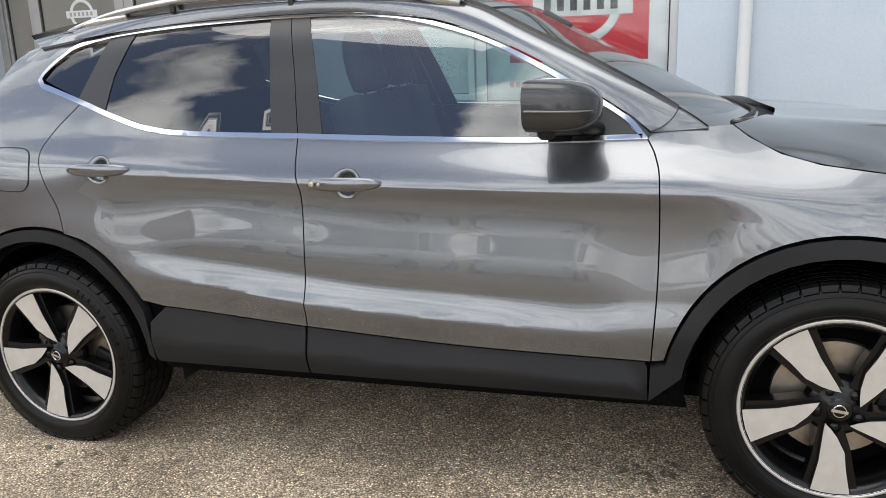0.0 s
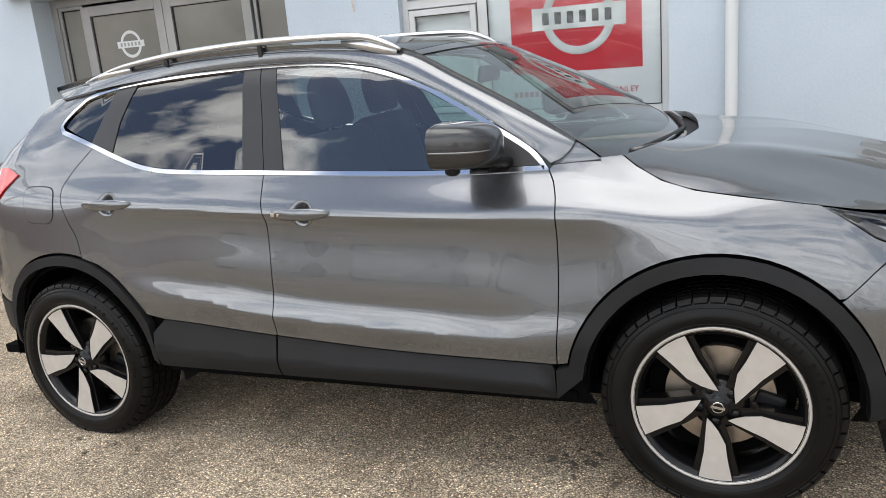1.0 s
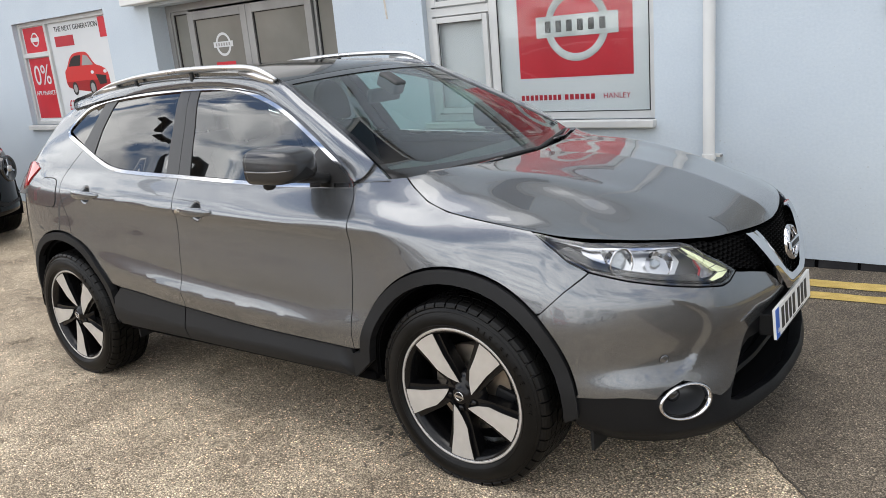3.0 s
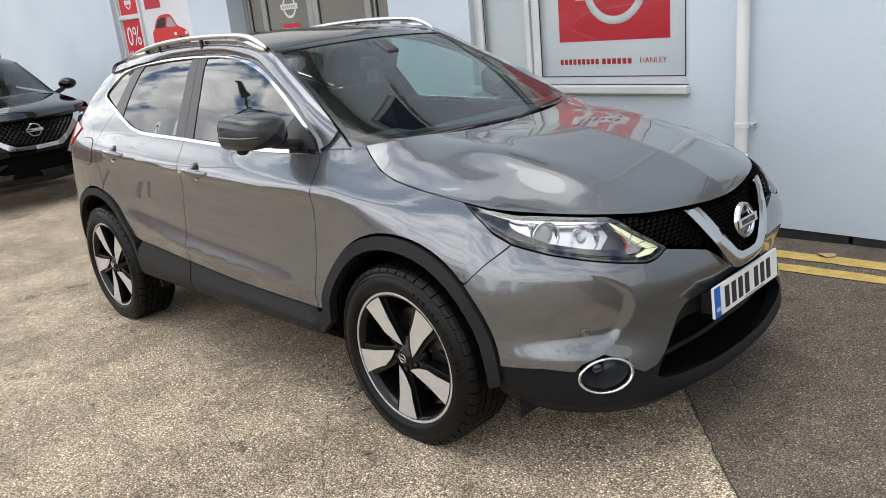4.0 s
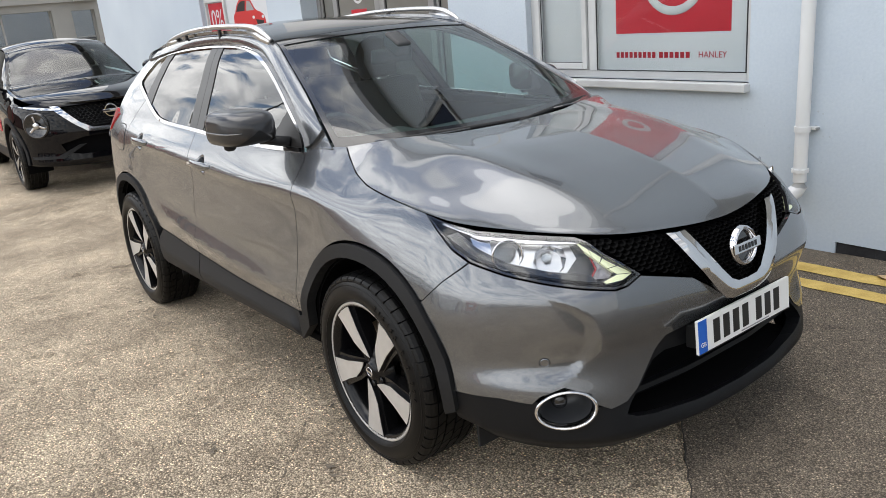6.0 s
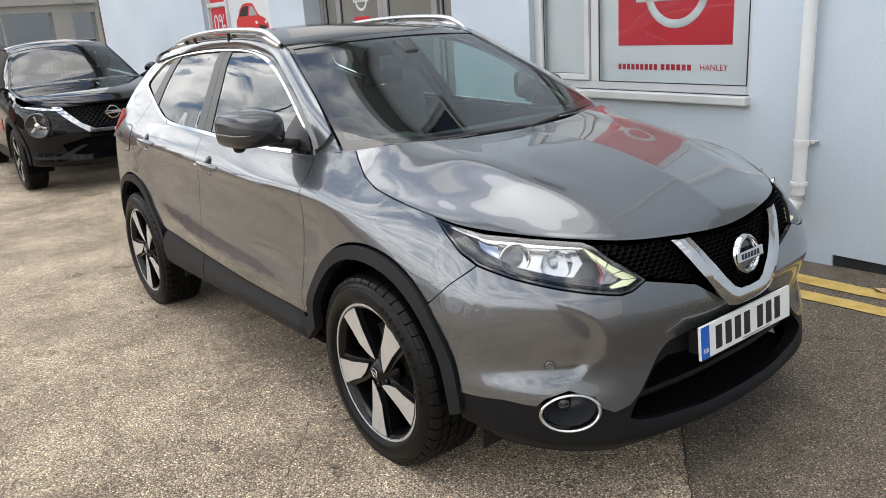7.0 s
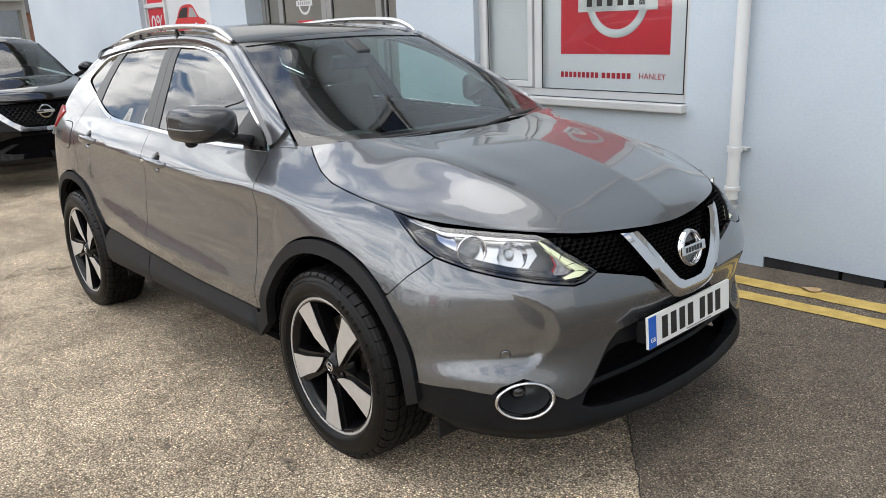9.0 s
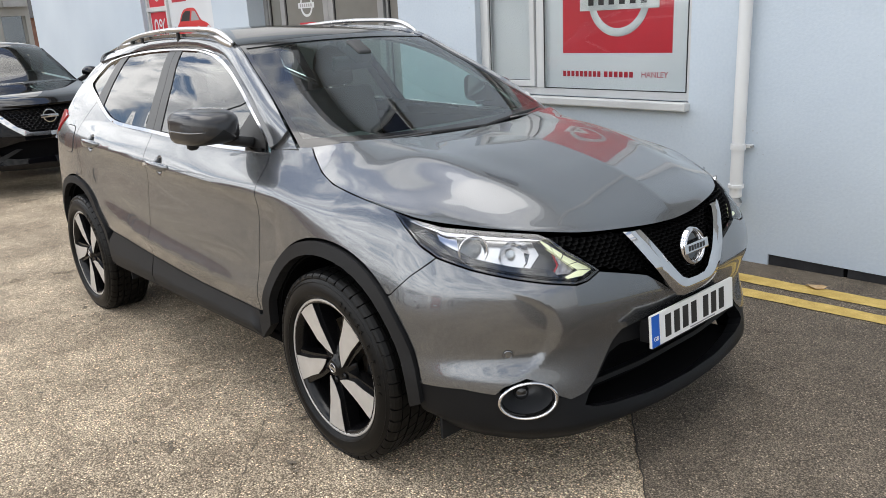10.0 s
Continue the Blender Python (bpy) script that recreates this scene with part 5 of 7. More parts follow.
for mirrored in (False, True):
    mk = (lambda pts: mirror_pz(pts)) if mirrored else (lambda pts: list(pts))
    sgn = 1 if mirrored else -1
    deep = np.array([-.055, -sgn * .045, 0])
    lamp = sheet("headlamp", mk(LAMP), front, GLASS_LAMP, CAR, "clear headlamp cover", step=.025, depth=0, gap=.002)
    lamp.visible_shadow = False
    sheet("headlamp_housing", mk(LAMP), lambda uv: front(uv) + deep, HOUSING, lamp, "dark headlamp housing", step=.04, depth=0, gap=-.006)
    # black edge round the lens
    inn = shrink(LAMP, .008)
    sheet("headlamp_edge", mk(LAMP), front, GLOSSBLACK, lamp, step=.02, depth=.012, gap=.001, holes=[mk(inn)], lift=-.003)
    # upper light guide along the hood line
    sheet("light_guide", mk([(.34, .925), (.53, .893), (.72, .876), (.90, .862), (.935, .852), (.91, .849), (.72, .861), (.54, .878)]), lambda uv: front(uv) + deep * .25, REFL, lamp, "bright upper lamp strip", step=.02, depth=.01, gap=0)
    # running lamp: a hook of lit blocks parted by thin dark webs
    hook = lambda uv: front(uv) + deep * .3
    sheet("lamp_web", mk([(.898, .857), (.93, .847), (1.03, .787), (1.081, .752), (1.035, .738), (.972, .737), (.963, .745), (1.020, .757), (.993, .783), (.922, .829)]), lambda uv: front(uv) + deep * .36, MIDGREY, lamp, step=.015, depth=.01, gap=0)
    o0, o1, i0, i1 = (np.array(v) for v in ((.902, .855), (1.076, .7535), (.926, .829), (1.024, .7585)))
    for a0, a1 in ((.0, .22), (.245, .47), (.495, .73), (.755, 1.0)):
        quad = [tuple(o0 + (o1 - o0) * a0), tuple(o0 + (o1 - o0) * a1), tuple(i0 + (i1 - i0) * a1), tuple(i0 + (i1 - i0) * a0)]
        sheet("running_lamp", mk(quad), hook, DRL, lamp, "lit pale yellow running lamp", step=.015, depth=.015, gap=0)
    sheet("running_lamp", mk([(1.074, .7515), (1.035, .740), (.976, .739), (.968, .745), (1.022, .7565)]), hook, DRL, lamp, "lit pale yellow running lamp", step=.015, depth=.015, gap=0)
    sheet("indicator_lens", mk([(.949, .803), (1.018, .763), (.990, .748), (.934, .750), (.959, .776)]), lambda uv: front(uv) + deep * .5, LAMP_GREY, lamp, "grey faceted indicator", step=.015, depth=.02, gap=0)
    sheet("indicator_line", mk([(.942, .807), (.947, .803), (.957, .776), (.932, .752), (.927, .752), (.951, .777)]), lambda uv: front(uv) + deep * .48, RED_SHADE, lamp, "thin dark red line", step=.012, depth=.006, gap=0)
    sheet("side_block", mk([(.500, .884), (.590, .868), (.612, .812), (.560, .824)]), lambda uv: front(uv) + deep * .62, REFL, lamp, "bright lamp side block", step=.02, depth=.02, gap=0)
    # low and high beam bowls
    for (p0, z0), rad, name in (((.655, .828), .045, "projector"), ((.80, .810), .044, "reflector")):
        a = front(mk([(p0, z0)]))
        c = Vector(a[0] + deep * .7)
        fw = Vector((.90, sgn * .42, .02)).normalized()
        q = Matrix.Translation(c) @ fw.to_track_quat("Y", "Z").to_matrix().to_4x4()
        bm = bmesh.new()
        if name == "projector":
            add_revolve(bm, [(rad * 1.12, .018), (rad * 1.05, .022), (rad * .93, .014), (rad * .80, -.006), (rad * .78, -.03)], 36, m=q)
            part("lamp_bezel", bm, REFL, lamp, smooth=True)
            bm = bmesh.new()
            add_revolve(bm, [(.001, .020), (rad * .3, .018), (rad * .55, .011), (rad * .72, .001), (rad * .78, -.012)], 36, m=q)
            part("projector_lens", bm, LENS, lamp, smooth=True)
            bm = bmesh.new()
            add_revolve(bm, [(rad * .8, -.022), (rad * .4, -.034), (.001, -.036)], 30, m=q)
            part("lamp_reflector", bm, REFL, lamp, smooth=True)
        else:
            add_revolve(bm, [(rad * 1.2, .020), (rad * 1.1, .010), (rad * .9, -.012), (rad * .5, -.03), (.012, -.036)], 10, m=q)
            part("lamp_reflector", bm, REFL, lamp)
            bm = bmesh.new()
            add_revolve(bm, [(.001, .006), (.012, .004), (.015, -.006), (.013, -.03)], 20, m=q)
            part("lamp_bulb", bm, LENS, lamp, smooth=True)
    sheet("lamp_surround", mk([(.55, .868), (.72, .852), (.88, .842), (.90, .80), (.86, .765), (.72, .778), (.60, .80)]), lambda uv: front(uv) + deep * .92, SATIN, lamp, step=.03, depth=0, gap=0)
    sheet("lamp_lower_trim", mk([(.42, .88), (.53, .83), (.66, .793), (.80, .766), (.95, .742), (.93, .765), (.80, .782), (.66, .81), (.55, .848), (.46, .89)]), lambda uv: front(uv) + deep * .45, GLOSSBLACK, lamp, step=.02, depth=.01, gap=0)

# ---- bonnet ----
sq = body(smooth_line(HOODSEAM, 4), 1.0)
sl = np.concatenate([[0], np.cumsum(np.linalg.norm(np.diff(sq, axis=0), axis=1))])
SIDE3 = spline([(t, *v) for t, v in zip(sl / sl[-1], sq)])
MID3 = spline([(0, -.115, 0, 1.098), (.3, .19, 0, 1.082), (.6, .50, 0, 1.020), (.85, .755, 0, .922), (.95, .835, 0, .868), (1, .862, 0, .832)])
REAR3 = spline([(0, -.115, 0, 1.098), (.4, -.145, .28, 1.105), (.75, -.205, .525, 1.120), (1, *sq[0])])
hp = [(.295, .945), (.40, .928), (.514, .912), (.62, .900), (.74, .888), (.93, .873), (1.104, .858), (1.234, .848), (1.442, .834), (NOSE, .832)]
hq = front(hp)
hl = np.concatenate([[0], np.cumsum(np.linalg.norm(np.diff(hq, axis=0), axis=1))])
FRONT3 = spline([(1 - t, *v) for t, v in zip(hl / hl[-1], np.column_stack([hq[:, 0], -hq[:, 1], hq[:, 2]]))][::-1])


def hood(uv):
    """u from the screen (0) to the nose (1); v from the centre line (0) to the wing (1), negative to the other side."""
    uv = np.asarray(uv, float)
    u, sv = np.clip(uv[:, 0], 0, 1), uv[:, 1]
    v = np.clip(np.abs(sv), 0, 1)
    a, b, c, d = MID3(u), SIDE3(u), REAR3(v), FRONT3(v)
    c00, c01, c10, c11 = a[0] * 0 + MID3(0)[0], SIDE3(0)[0], MID3(1)[0], SIDE3(1)[0]
    U, V = u[:, None], v[:, None]
    P = (1 - V) * a + V * b + (1 - U) * c + U * d - ((1 - U) * (1 - V) * c00 + (1 - U) * V * c01 + U * (1 - V) * c10 + U * V * c11)
    # fuller shoulders, and the crease that runs from the screen to the V
    Vz = V ** 3.6
    zl = (1 - V) * a[:, 2:] + V * b[:, 2:]
    zf = (1 - Vz) * a[:, 2:] + Vz * b[:, 2:]
    ease = (1 - U ** 4)
    P[:, 2:] += (zf - zl) * ease
    cr = .62 - .30 * u ** 1.3
    P[:, 2] += .010 * np.exp(-((v - cr) / .10) ** 2) * np.sin(np.pi * np.clip(u * .93 + .05, 0, 1)) ** 1.6 - .004 * np.exp(-((v - cr - .2) / .12) ** 2) * np.sin(np.pi * u)
    P[:, 1] *= np.sign(sv) + (sv == 0)
    P[:, 1] *= -1
    return P


nu, nv = 64, 72
us = np.linspace(0.004, .996, nu)
vv = np.linspace(-.995, .995, nv)
grid = np.array([(u, v) for u in us for v in vv])
P = hood(grid)
e = 1e-3
gu = hood(np.column_stack([np.clip(grid[:, 0] + e, 0, 1), grid[:, 1]])) - hood(np.column_stack([np.clip(grid[:, 0] - e, 0, 1), grid[:, 1]]))
gv = hood(np.column_stack([grid[:, 0], grid[:, 1] + e])) - hood(np.column_stack([grid[:, 0], grid[:, 1] - e]))
N = np.cross(gu, gv)
N /= np.linalg.norm(N, axis=1)[:, None]
N[N[:, 2] < 0] *= -1
verts, norms = list(P), list(N)
faces = [(i * nv + j, i * nv + j + 1, (i + 1) * nv + j + 1, (i + 1) * nv + j) for i in range(nu - 1) for j in range(nv - 1)]
faces = [f[::-1] if np.cross(P[f[1]] - P[f[0]], P[f[2]] - P[f[0]])[2] < 0 else f for f in faces]
rim = [i for i in range(nv)] + [i * nv + nv - 1 for i in range(1, nu)] + [(nu - 1) * nv + j for j in range(nv - 2, -1, -1)] + [i * nv for i in range(nu - 2, 0, -1)]
k0 = len(verts)
for i in rim:
    side = P[i] - P.mean(0); side[2] = 0; side /= np.linalg.norm(side)
    verts += [P[i], P[i] - N[i] * .022 - side * .004]
    norms += [side, side]
for k in range(len(rim)):
    a, b = k0 + 2 * k, k0 + 2 * ((k + 1) % len(rim))
    faces.append((a, b, b + 1, a + 1))
link_mesh("bonnet", verts, faces, PAINT, CAR, "grey painted bonnet with two soft creases", normals=norms)

# ---- screen, roof, pillars ----
EDGE3 = spline(smooth_line([(0, -.345, .722, 1.100), (.10, -.43, .701, 1.160), (.28, -.65, .642, 1.285), (.45, -.88, .585, 1.405), (.60, -1.07, .540, 1.500), (.68, -1.25, .522, 1.532), (.76, -1.6, .512, 1.552), (.86, -2.1, .502, 1.548), (.94, -2.6, .485, 1.512), (1, -3.10, .46, 1.45)], 8))
CEN3 = spline(smooth_line([(0, -.16, 0, 1.070), (.10, -.285, 0, 1.135), (.28, -.53, 0, 1.265), (.45, -.78, 0, 1.400), (.60, -1.01, 0, 1.524), (.68, -1.21, 0, 1.562), (.76, -1.6, 0, 1.590), (.86, -2.1, 0, 1.585), (.94, -2.6, 0, 1.55), (1, -3.15, 0, 1.49)], 8))


def top(uv):
    """u along the car from the scuttle over the roof; v across, -1 driver's side."""
    uv = np.asarray(uv, float)
    c, e = CEN3(uv[:, 0]), EDGE3(uv[:, 0])
    w = uv[:, 1:] ** 2
    r = c * (1 - w) + e * w
    r[:, 1] = e[:, 1] * uv[:, 1]
    return r


def strip_poly(u0, u1, v0, v1, n=12):
    return [(u, v0) for u in np.linspace(u0, u1, n)] + [(u1, v) for v in np.linspace(v0, v1, n)][1:] + [(u, v1) for u in np.linspace(u1, u0, n)][1:] + [(u0, v) for v in np.linspace(v1, v0, n)][1:-1]


screen = sheet("windscreen", strip_poly(0, .595, -.985, .985), top, GLASS_SCREEN, CAR, "clear windscreen", step=.05, depth=0, gap=0, flip=True)
screen.visible_shadow = False
sheet("screen_border", strip_poly(.0, .60, -.99, .99), top, GLOSSBLACK, CAR, "black screen edge band", step=.05, depth=.006, gap=0, flip=True, lift=.002, holes=[strip_poly(.062, .575, -.955, .955)])
sheet("roof_panel", strip_poly(.607, .93, -.985, .985), top, ROOF_GLASS, CAR, "black glass roof panel", step=.05, depth=.01, gap=0, flip=True, lift=-.002)
sheet("roof_rear", strip_poly(.933, .962, -.985, .985), top, PAINT, CAR, "grey painted roof end", step=.05, depth=.01, gap=0, flip=True, lift=-.002)
sheet("headlining", strip_poly(.62, .99, -.97, .97), lambda uv: top(uv) - [0, 0, .04], CREAM, CAR, "pale headlining", step=.1, depth=0, gap=0)
# pillar and cant rail between the side glass and the screen or roof
AT = [(0, -.505, 1.094), (.05, -.528, 1.114), (.10, -.565, 1.146), (.28, -.735, 1.258), (.45, -.90, 1.350), (.60, -1.08, 1.429), (.68, -1.25, 1.475), (.76, -1.6, 1.505), (.86, -2.1, 1.496), (.94, -2.5, 1.461), (1, -2.95, 1.405)]
ATS = spline(smooth_line(AT, 8))
for side in (-1.0, 1.0):
    def rail_side(uv, s=side):
        uv = np.asarray(uv, float)
        u = uv[:, 0]
        a = body(ATS(u), s)
        b = EDGE3(u)
        b[:, 1] *= s
        v = uv[:, 1:]
        r = a * (1 - v) + b * v
        bul = .010 * 4 * uv[:, 1] * (1 - uv[:, 1]) * np.clip((u - .02) / .25, 0, 1)
        r[:, 1] += s * bul * .9
        r[:, 2] += bul * .9
        return r
    seam = [(.10 * (v + .02) / 1.005, v) for v in np.linspace(-.02, .985, 9)]
    sheet("wing_top", [(.0, -.02), (.0, .985)] + seam[::-1][:-1], rail_side, PAINT, CAR, "grey painted wing corner below the screen pillar", step=.012, depth=.006, gap=.0012, flip=side > 0)
    sheet("pillar_rail", seam + [(u, .985) for u in np.linspace(.12, .978, 40)] + [(u, -.02) for u in np.linspace(.978, .03, 40)], rail_side, PAINT, CAR, "grey painted screen pillar and roof rail panel", step=.03, depth=.015, gap=0, flip=side > 0)
    # roof bar
    line = smooth_line([(-1.095, .548, 1.515), (-1.15, .550, 1.543), (-1.24, .548, 1.572), (-1.40, .545, 1.584), (-1.75, .538, 1.588), (-2.15, .525, 1.572), (-2.45, .510, 1.542), (-2.62, .500, 1.512), (-2.71, .494, 1.490)], 5)
    bm = bmesh.new()
    add_tube(bm, [(x, side * y, z) for x, y, z in line], [.008 + .010 * min(1, 5 * i / len(line), 2.6 * (len(line) - 1 - i) / len(line)) for i in range(len(line))], 12, flat=.75)
    part("roof_bar", bm, SATIN, CAR, "satin silver roof bar", smooth=True)
    for x0, x1, z0, z1 in ((-1.11, -1.34, 1.50, 1.570), (-2.68, -2.42, 1.485, 1.540)):
        bm = bmesh.new()
        add_tube(bm, [(x0, side * .548 if x0 > -2 else side * .497, z0 + .005), ((x0 + x1) / 2, side * .545 if x0 > -2 else side * .502, (z0 + z1) / 2 + .004), (x1, side * .543 if x0 > -2 else side * .507, z1 - .012)], [.012, .017, .008], 10, flat=1.2)
        part("roof_bar_foot", bm, SATIN, CAR, smooth=True)
    for x0 in (-1.72, -2.2):
        bm = bmesh.new()
        add_box(bm, x0 - .010, x0 + .010, side * .520, side * .533, 1.530, 1.575 if x0 > -2 else 1.555, .003)
        part("roof_bar_post", bm, RUBBER_SEAL, CAR)

    # ---- side glass ----
    near = side < 0
    dlo = join(TOPLINE, BELT)
    S = dict(side=side, step=.04 if near else .07, depth=.006)
    ch = shrink(dlo, .0145)
    panel("window_chrome", dlo, CHROME if near else SATIN, CAR, "bright chrome window surround", side=side, off=.006, step=.02 if near else .04, holes=[ch], depth=.010, gap=0)
    # B pillar, C pillar and mirror sail in black film
    panel("pillar_cover", [(-1.792, 1.488), (-1.712, 1.492), (-1.655, 1.30), (-1.612, 1.125), (-1.71, 1.129)], PILLAR, CAR, "black pillar cover", off=.0, gap=.0015, **S)
    panel("pillar_cover", [(-1.712, 1.492), (-1.64, 1.491), (-1.575, 1.30), (-1.523, 1.121), (-1.612, 1.125), (-1.655, 1.30)], PILLAR, CAR, "black pillar cover", off=.0, gap=.0015, **S)
    panel("pillar_cover", [(-2.455, 1.452), (-2.345, 1.464), (-2.385, 1.33), (-2.385, 1.20), (-2.515, 1.262)], PILLAR, CAR, "black pillar cover", off=.0, gap=0, **S)
    panel("mirror_sail", [(-.545, 1.095), (-.83, 1.098), (-.735, 1.235), (-.68, 1.20), (-.59, 1.14)], PILLAR, CAR, "black mirror mounting corner", off=.001, gap=0, **S)
    DOORS = doors[side]
    tl = [v for v in TOPLINE if -1.62 < v[0] < -.56]
    for nm, poly, mat in (("front_window", [(-1.645, 1.486)] + [(x, z - .016) for x, z in tl] + [(-.54, 1.095), (-.86, 1.095), (-1.18, 1.108), (-1.525, 1.126)], GLASS),
                          ("rear_window", [(-2.345, 1.463), (-2.2, 1.473), (-1.97, 1.484), (-1.79, 1.487), (-1.705, 1.13), (-2.0, 1.145), (-2.18, 1.164), (-2.30, 1.195), (-2.385, 1.215), (-2.385, 1.33)], GLASS_DARK),
                          ("quarter_window", [(-2.70, 1.325), (-2.665, 1.38), (-2.60, 1.425), (-2.455, 1.452), (-2.515, 1.26), (-2.66, 1.308)], GLASS_DARK)):
        g = panel(nm, poly, mat, {"front_window": DOORS[0], "rear_window": DOORS[1]}.get(nm, CAR), "dark privacy glass" if mat is GLASS_DARK else "clear side glass", side=side, off=-.004, step=.05, depth=0, gap=0)
        g.visible_shadow = False

    # handles: a scooped cup and a bar
    for hx, hz, w in ((-1.42, .975, .12), (-2.35, 1.032, .127)):
        cup = [(hx + .0505 * math.cos(a), hz + .0465 * math.sin(a)) for a in np.linspace(0, 2 * math.pi, 28, endpoint=False)]

        def scoop(uv, s=side, hx=hx, hz=hz):
            r = np.hypot(uv[:, 0] - hx, uv[:, 1] - hz)
            q = body(uv, s, .0)
            q[:, 1] -= s * .024 * (1 - ramp(r, .008, .050))
            return q
        dr = DOORS[0] if hx > -2 else DOORS[1]
        sheet("handle_cup", cup, scoop, PAINT, dr, "grey scooped handle recess", step=.010, depth=0, gap=0, flip=side > 0)
        bm = bmesh.new()
        line = [(hx + w * (-1 + 2 * k / 12), hz + .004 - .004 * (k / 12)) for k in range(13)]
        q3 = body(np.array(line), side)
        prof = [.012, .018, .020, .021, .022, .022, .022, .022, .0215, .021, .019, .015, .007]
        out_ = [.010, .018, .024, .028, .030, .031, .031, .030, .028, .025, .020, .014, .006]
        rings = []
        for (x, y, z), h, o in zip(q3, prof, out_):
            rings.append([bm.verts.new((x, y + side * (o - .010 + .010 * math.cos(a)), z + h * math.sin(a))) for a in np.linspace(0, 2 * math.pi, 12, endpoint=False)])
        for r0, r1 in zip(rings, rings[1:]):
            for k in range(12):
                bm.faces.new((r0[k], r0[(k + 1) % 12], r1[(k + 1) % 12], r1[k]))
        bm.faces.new(rings[0]); bm.faces.new(rings[-1])
        part("door_handle", bm, PAINT, dr, "grey painted door handle", smooth=True)
        if hx > -2 and near:
            qq = body([(hx - .105, hz + .004)], side)[0]
            for dx, rr in ((0, .0085), (.028, .005)):
                bm = bmesh.new()
                add_revolve(bm, [(.001, .003), (rr, .002), (rr, -.006)], 16, m=Matrix.Translation((qq[0] + dx, qq[1] + side * (.022 + dx * .28), qq[2])) @ pose(0, 0, 0, 0, 0, 180 if side < 0 else 0))
                part("key_lock", bm, DISC, dr)
    # fuel flap outline
    if near:
        fl = smooth_line([(-2.835, 1.07), (-2.833, 1.095), (-2.812, 1.111), (-2.76, 1.112), (-2.70, 1.108), (-2.672, 1.094), (-2.661, 1.065), (-2.658, 1.02), (-2.662, .988), (-2.685, .965), (-2.73, .963), (-2.785, .967), (-2.812, .982), (-2.824, 1.01), (-2.835, 1.07)], 3)[:-1]
        panel("fuel_flap", fl, PAINT, CAR, "grey fuel filler flap", side=side, off=.003, step=.02, depth=.005, gap=0)
        panel("fuel_flap_gap", fl, RUBBER_SEAL, CAR, side=side, off=.001, step=.02, depth=0, gap=-.004)
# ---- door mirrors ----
# darker than PAINT: the mirror's dim reflections are put into the base colour
MIRROR_DIM = principled("dimmed_mirror_paint", (0.034, 0.034, 0.036), 0.3, 0.6, Coat_Weight=1.0, Coat_Roughness=0.02, Coat_IOR=1.36)
INDIC = principled("indicator_strip", (0.16, 0.16, 0.16), 0.12, 0.5)
for side in (-1.0, 1.0):
    def shell(ang, t, s=side):
        """ang round the fore-aft axis (0 outwards, 90 up); t from the open rear rim (0) to the front (1)."""
        ky, kz = max(0, 1 - t ** 4.5) ** .42, max(0, 1 - t ** 4.0) ** .42
        ca, sa = math.cos(ang), math.sin(ang)
        cy, cz_ = abs(ca) ** .5 * (1 if ca > 0 else -1), abs(sa) ** .5 * (1 if sa > 0 else -1)
        y = .912 - .030 * t + (.112 if ca > 0 else .112) * ky * cy
        z = 1.197 - .012 * t + (.072 if sa > 0 else .070) * kz * cz_ - (.012 * ca if sa > 0 else 0) * 0
        return (-.812 + .185 * t - .012 * ca * (1 - t), s * y, z)
    ts_ = list(np.sin(np.linspace(0, math.pi / 2, 16)))
    for nm, mat, a0, a1, lab in (("mirror_cap", MIRROR_DIM, -2, 182, "grey painted mirror cap"), ("mirror_body", MIRROR_DIM, 182, 232, "dark mirror lower shell"), ("mirror_body", MIRROR_DIM, 308, 358, "dark mirror lower shell"), ("mirror_base", CLAD, 232, 308, "black mirror underside")):
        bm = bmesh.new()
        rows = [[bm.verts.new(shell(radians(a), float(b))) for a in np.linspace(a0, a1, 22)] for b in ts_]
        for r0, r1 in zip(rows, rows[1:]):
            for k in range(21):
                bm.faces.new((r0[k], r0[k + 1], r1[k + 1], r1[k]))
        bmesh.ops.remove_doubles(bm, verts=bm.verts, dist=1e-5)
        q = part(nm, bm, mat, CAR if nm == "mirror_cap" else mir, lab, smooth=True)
        if nm == "mirror_cap":
            mir = q
            mir.name = "door_mirror"
    bm = bmesh.new()
    pts = [Vector(shell(radians(-1), float(b))) + Vector((.002, side * .001, 0)) for b in np.linspace(.02, .93, 16)]
    add_tube(bm, pts, [.004] * 12 + [.0035, .003, .0025, .002], 8)
    part("mirror_indicator", bm, INDIC, mir, "clear indicator strip", smooth=True)
    bm = bmesh.new()
    add_tube(bm, [(-.72, side * .845, 1.136), (-.69, side * .79, 1.126), (-.665, side * .74, 1.112)], [.034, .032, .036], 12, flat=.6)
    part("mirror_arm", bm, CLAD, mir, "black mirror arm", smooth=True)
    bm = bmesh.new()
    add_revolve(bm, [(.026, .012), (.024, -.008), (.014, -.016), (.001, -.018)], 20, m=pose(-.77, side * .955, 1.122, 90))
    part("mirror_camera", bm, CLAD, mir, smooth=True)
    bm = bmesh.new()
    bm.faces.new([bm.verts.new(Vector(shell(a, 0.0)) + Vector((.012, 0, 0))) for a in np.linspace(0, 2 * math.pi, 40, endpoint=False)])
    part("mirror_glass", bm, CHROME, mir, "mirror glass")
    if side > 0:   # folded in beside the wall
        mir.matrix_basis = Matrix.Translation((-.68, .80, 0)) @ Matrix.Rotation(radians(72), 4, "Z") @ Matrix.Translation((.68, -.80, 0))

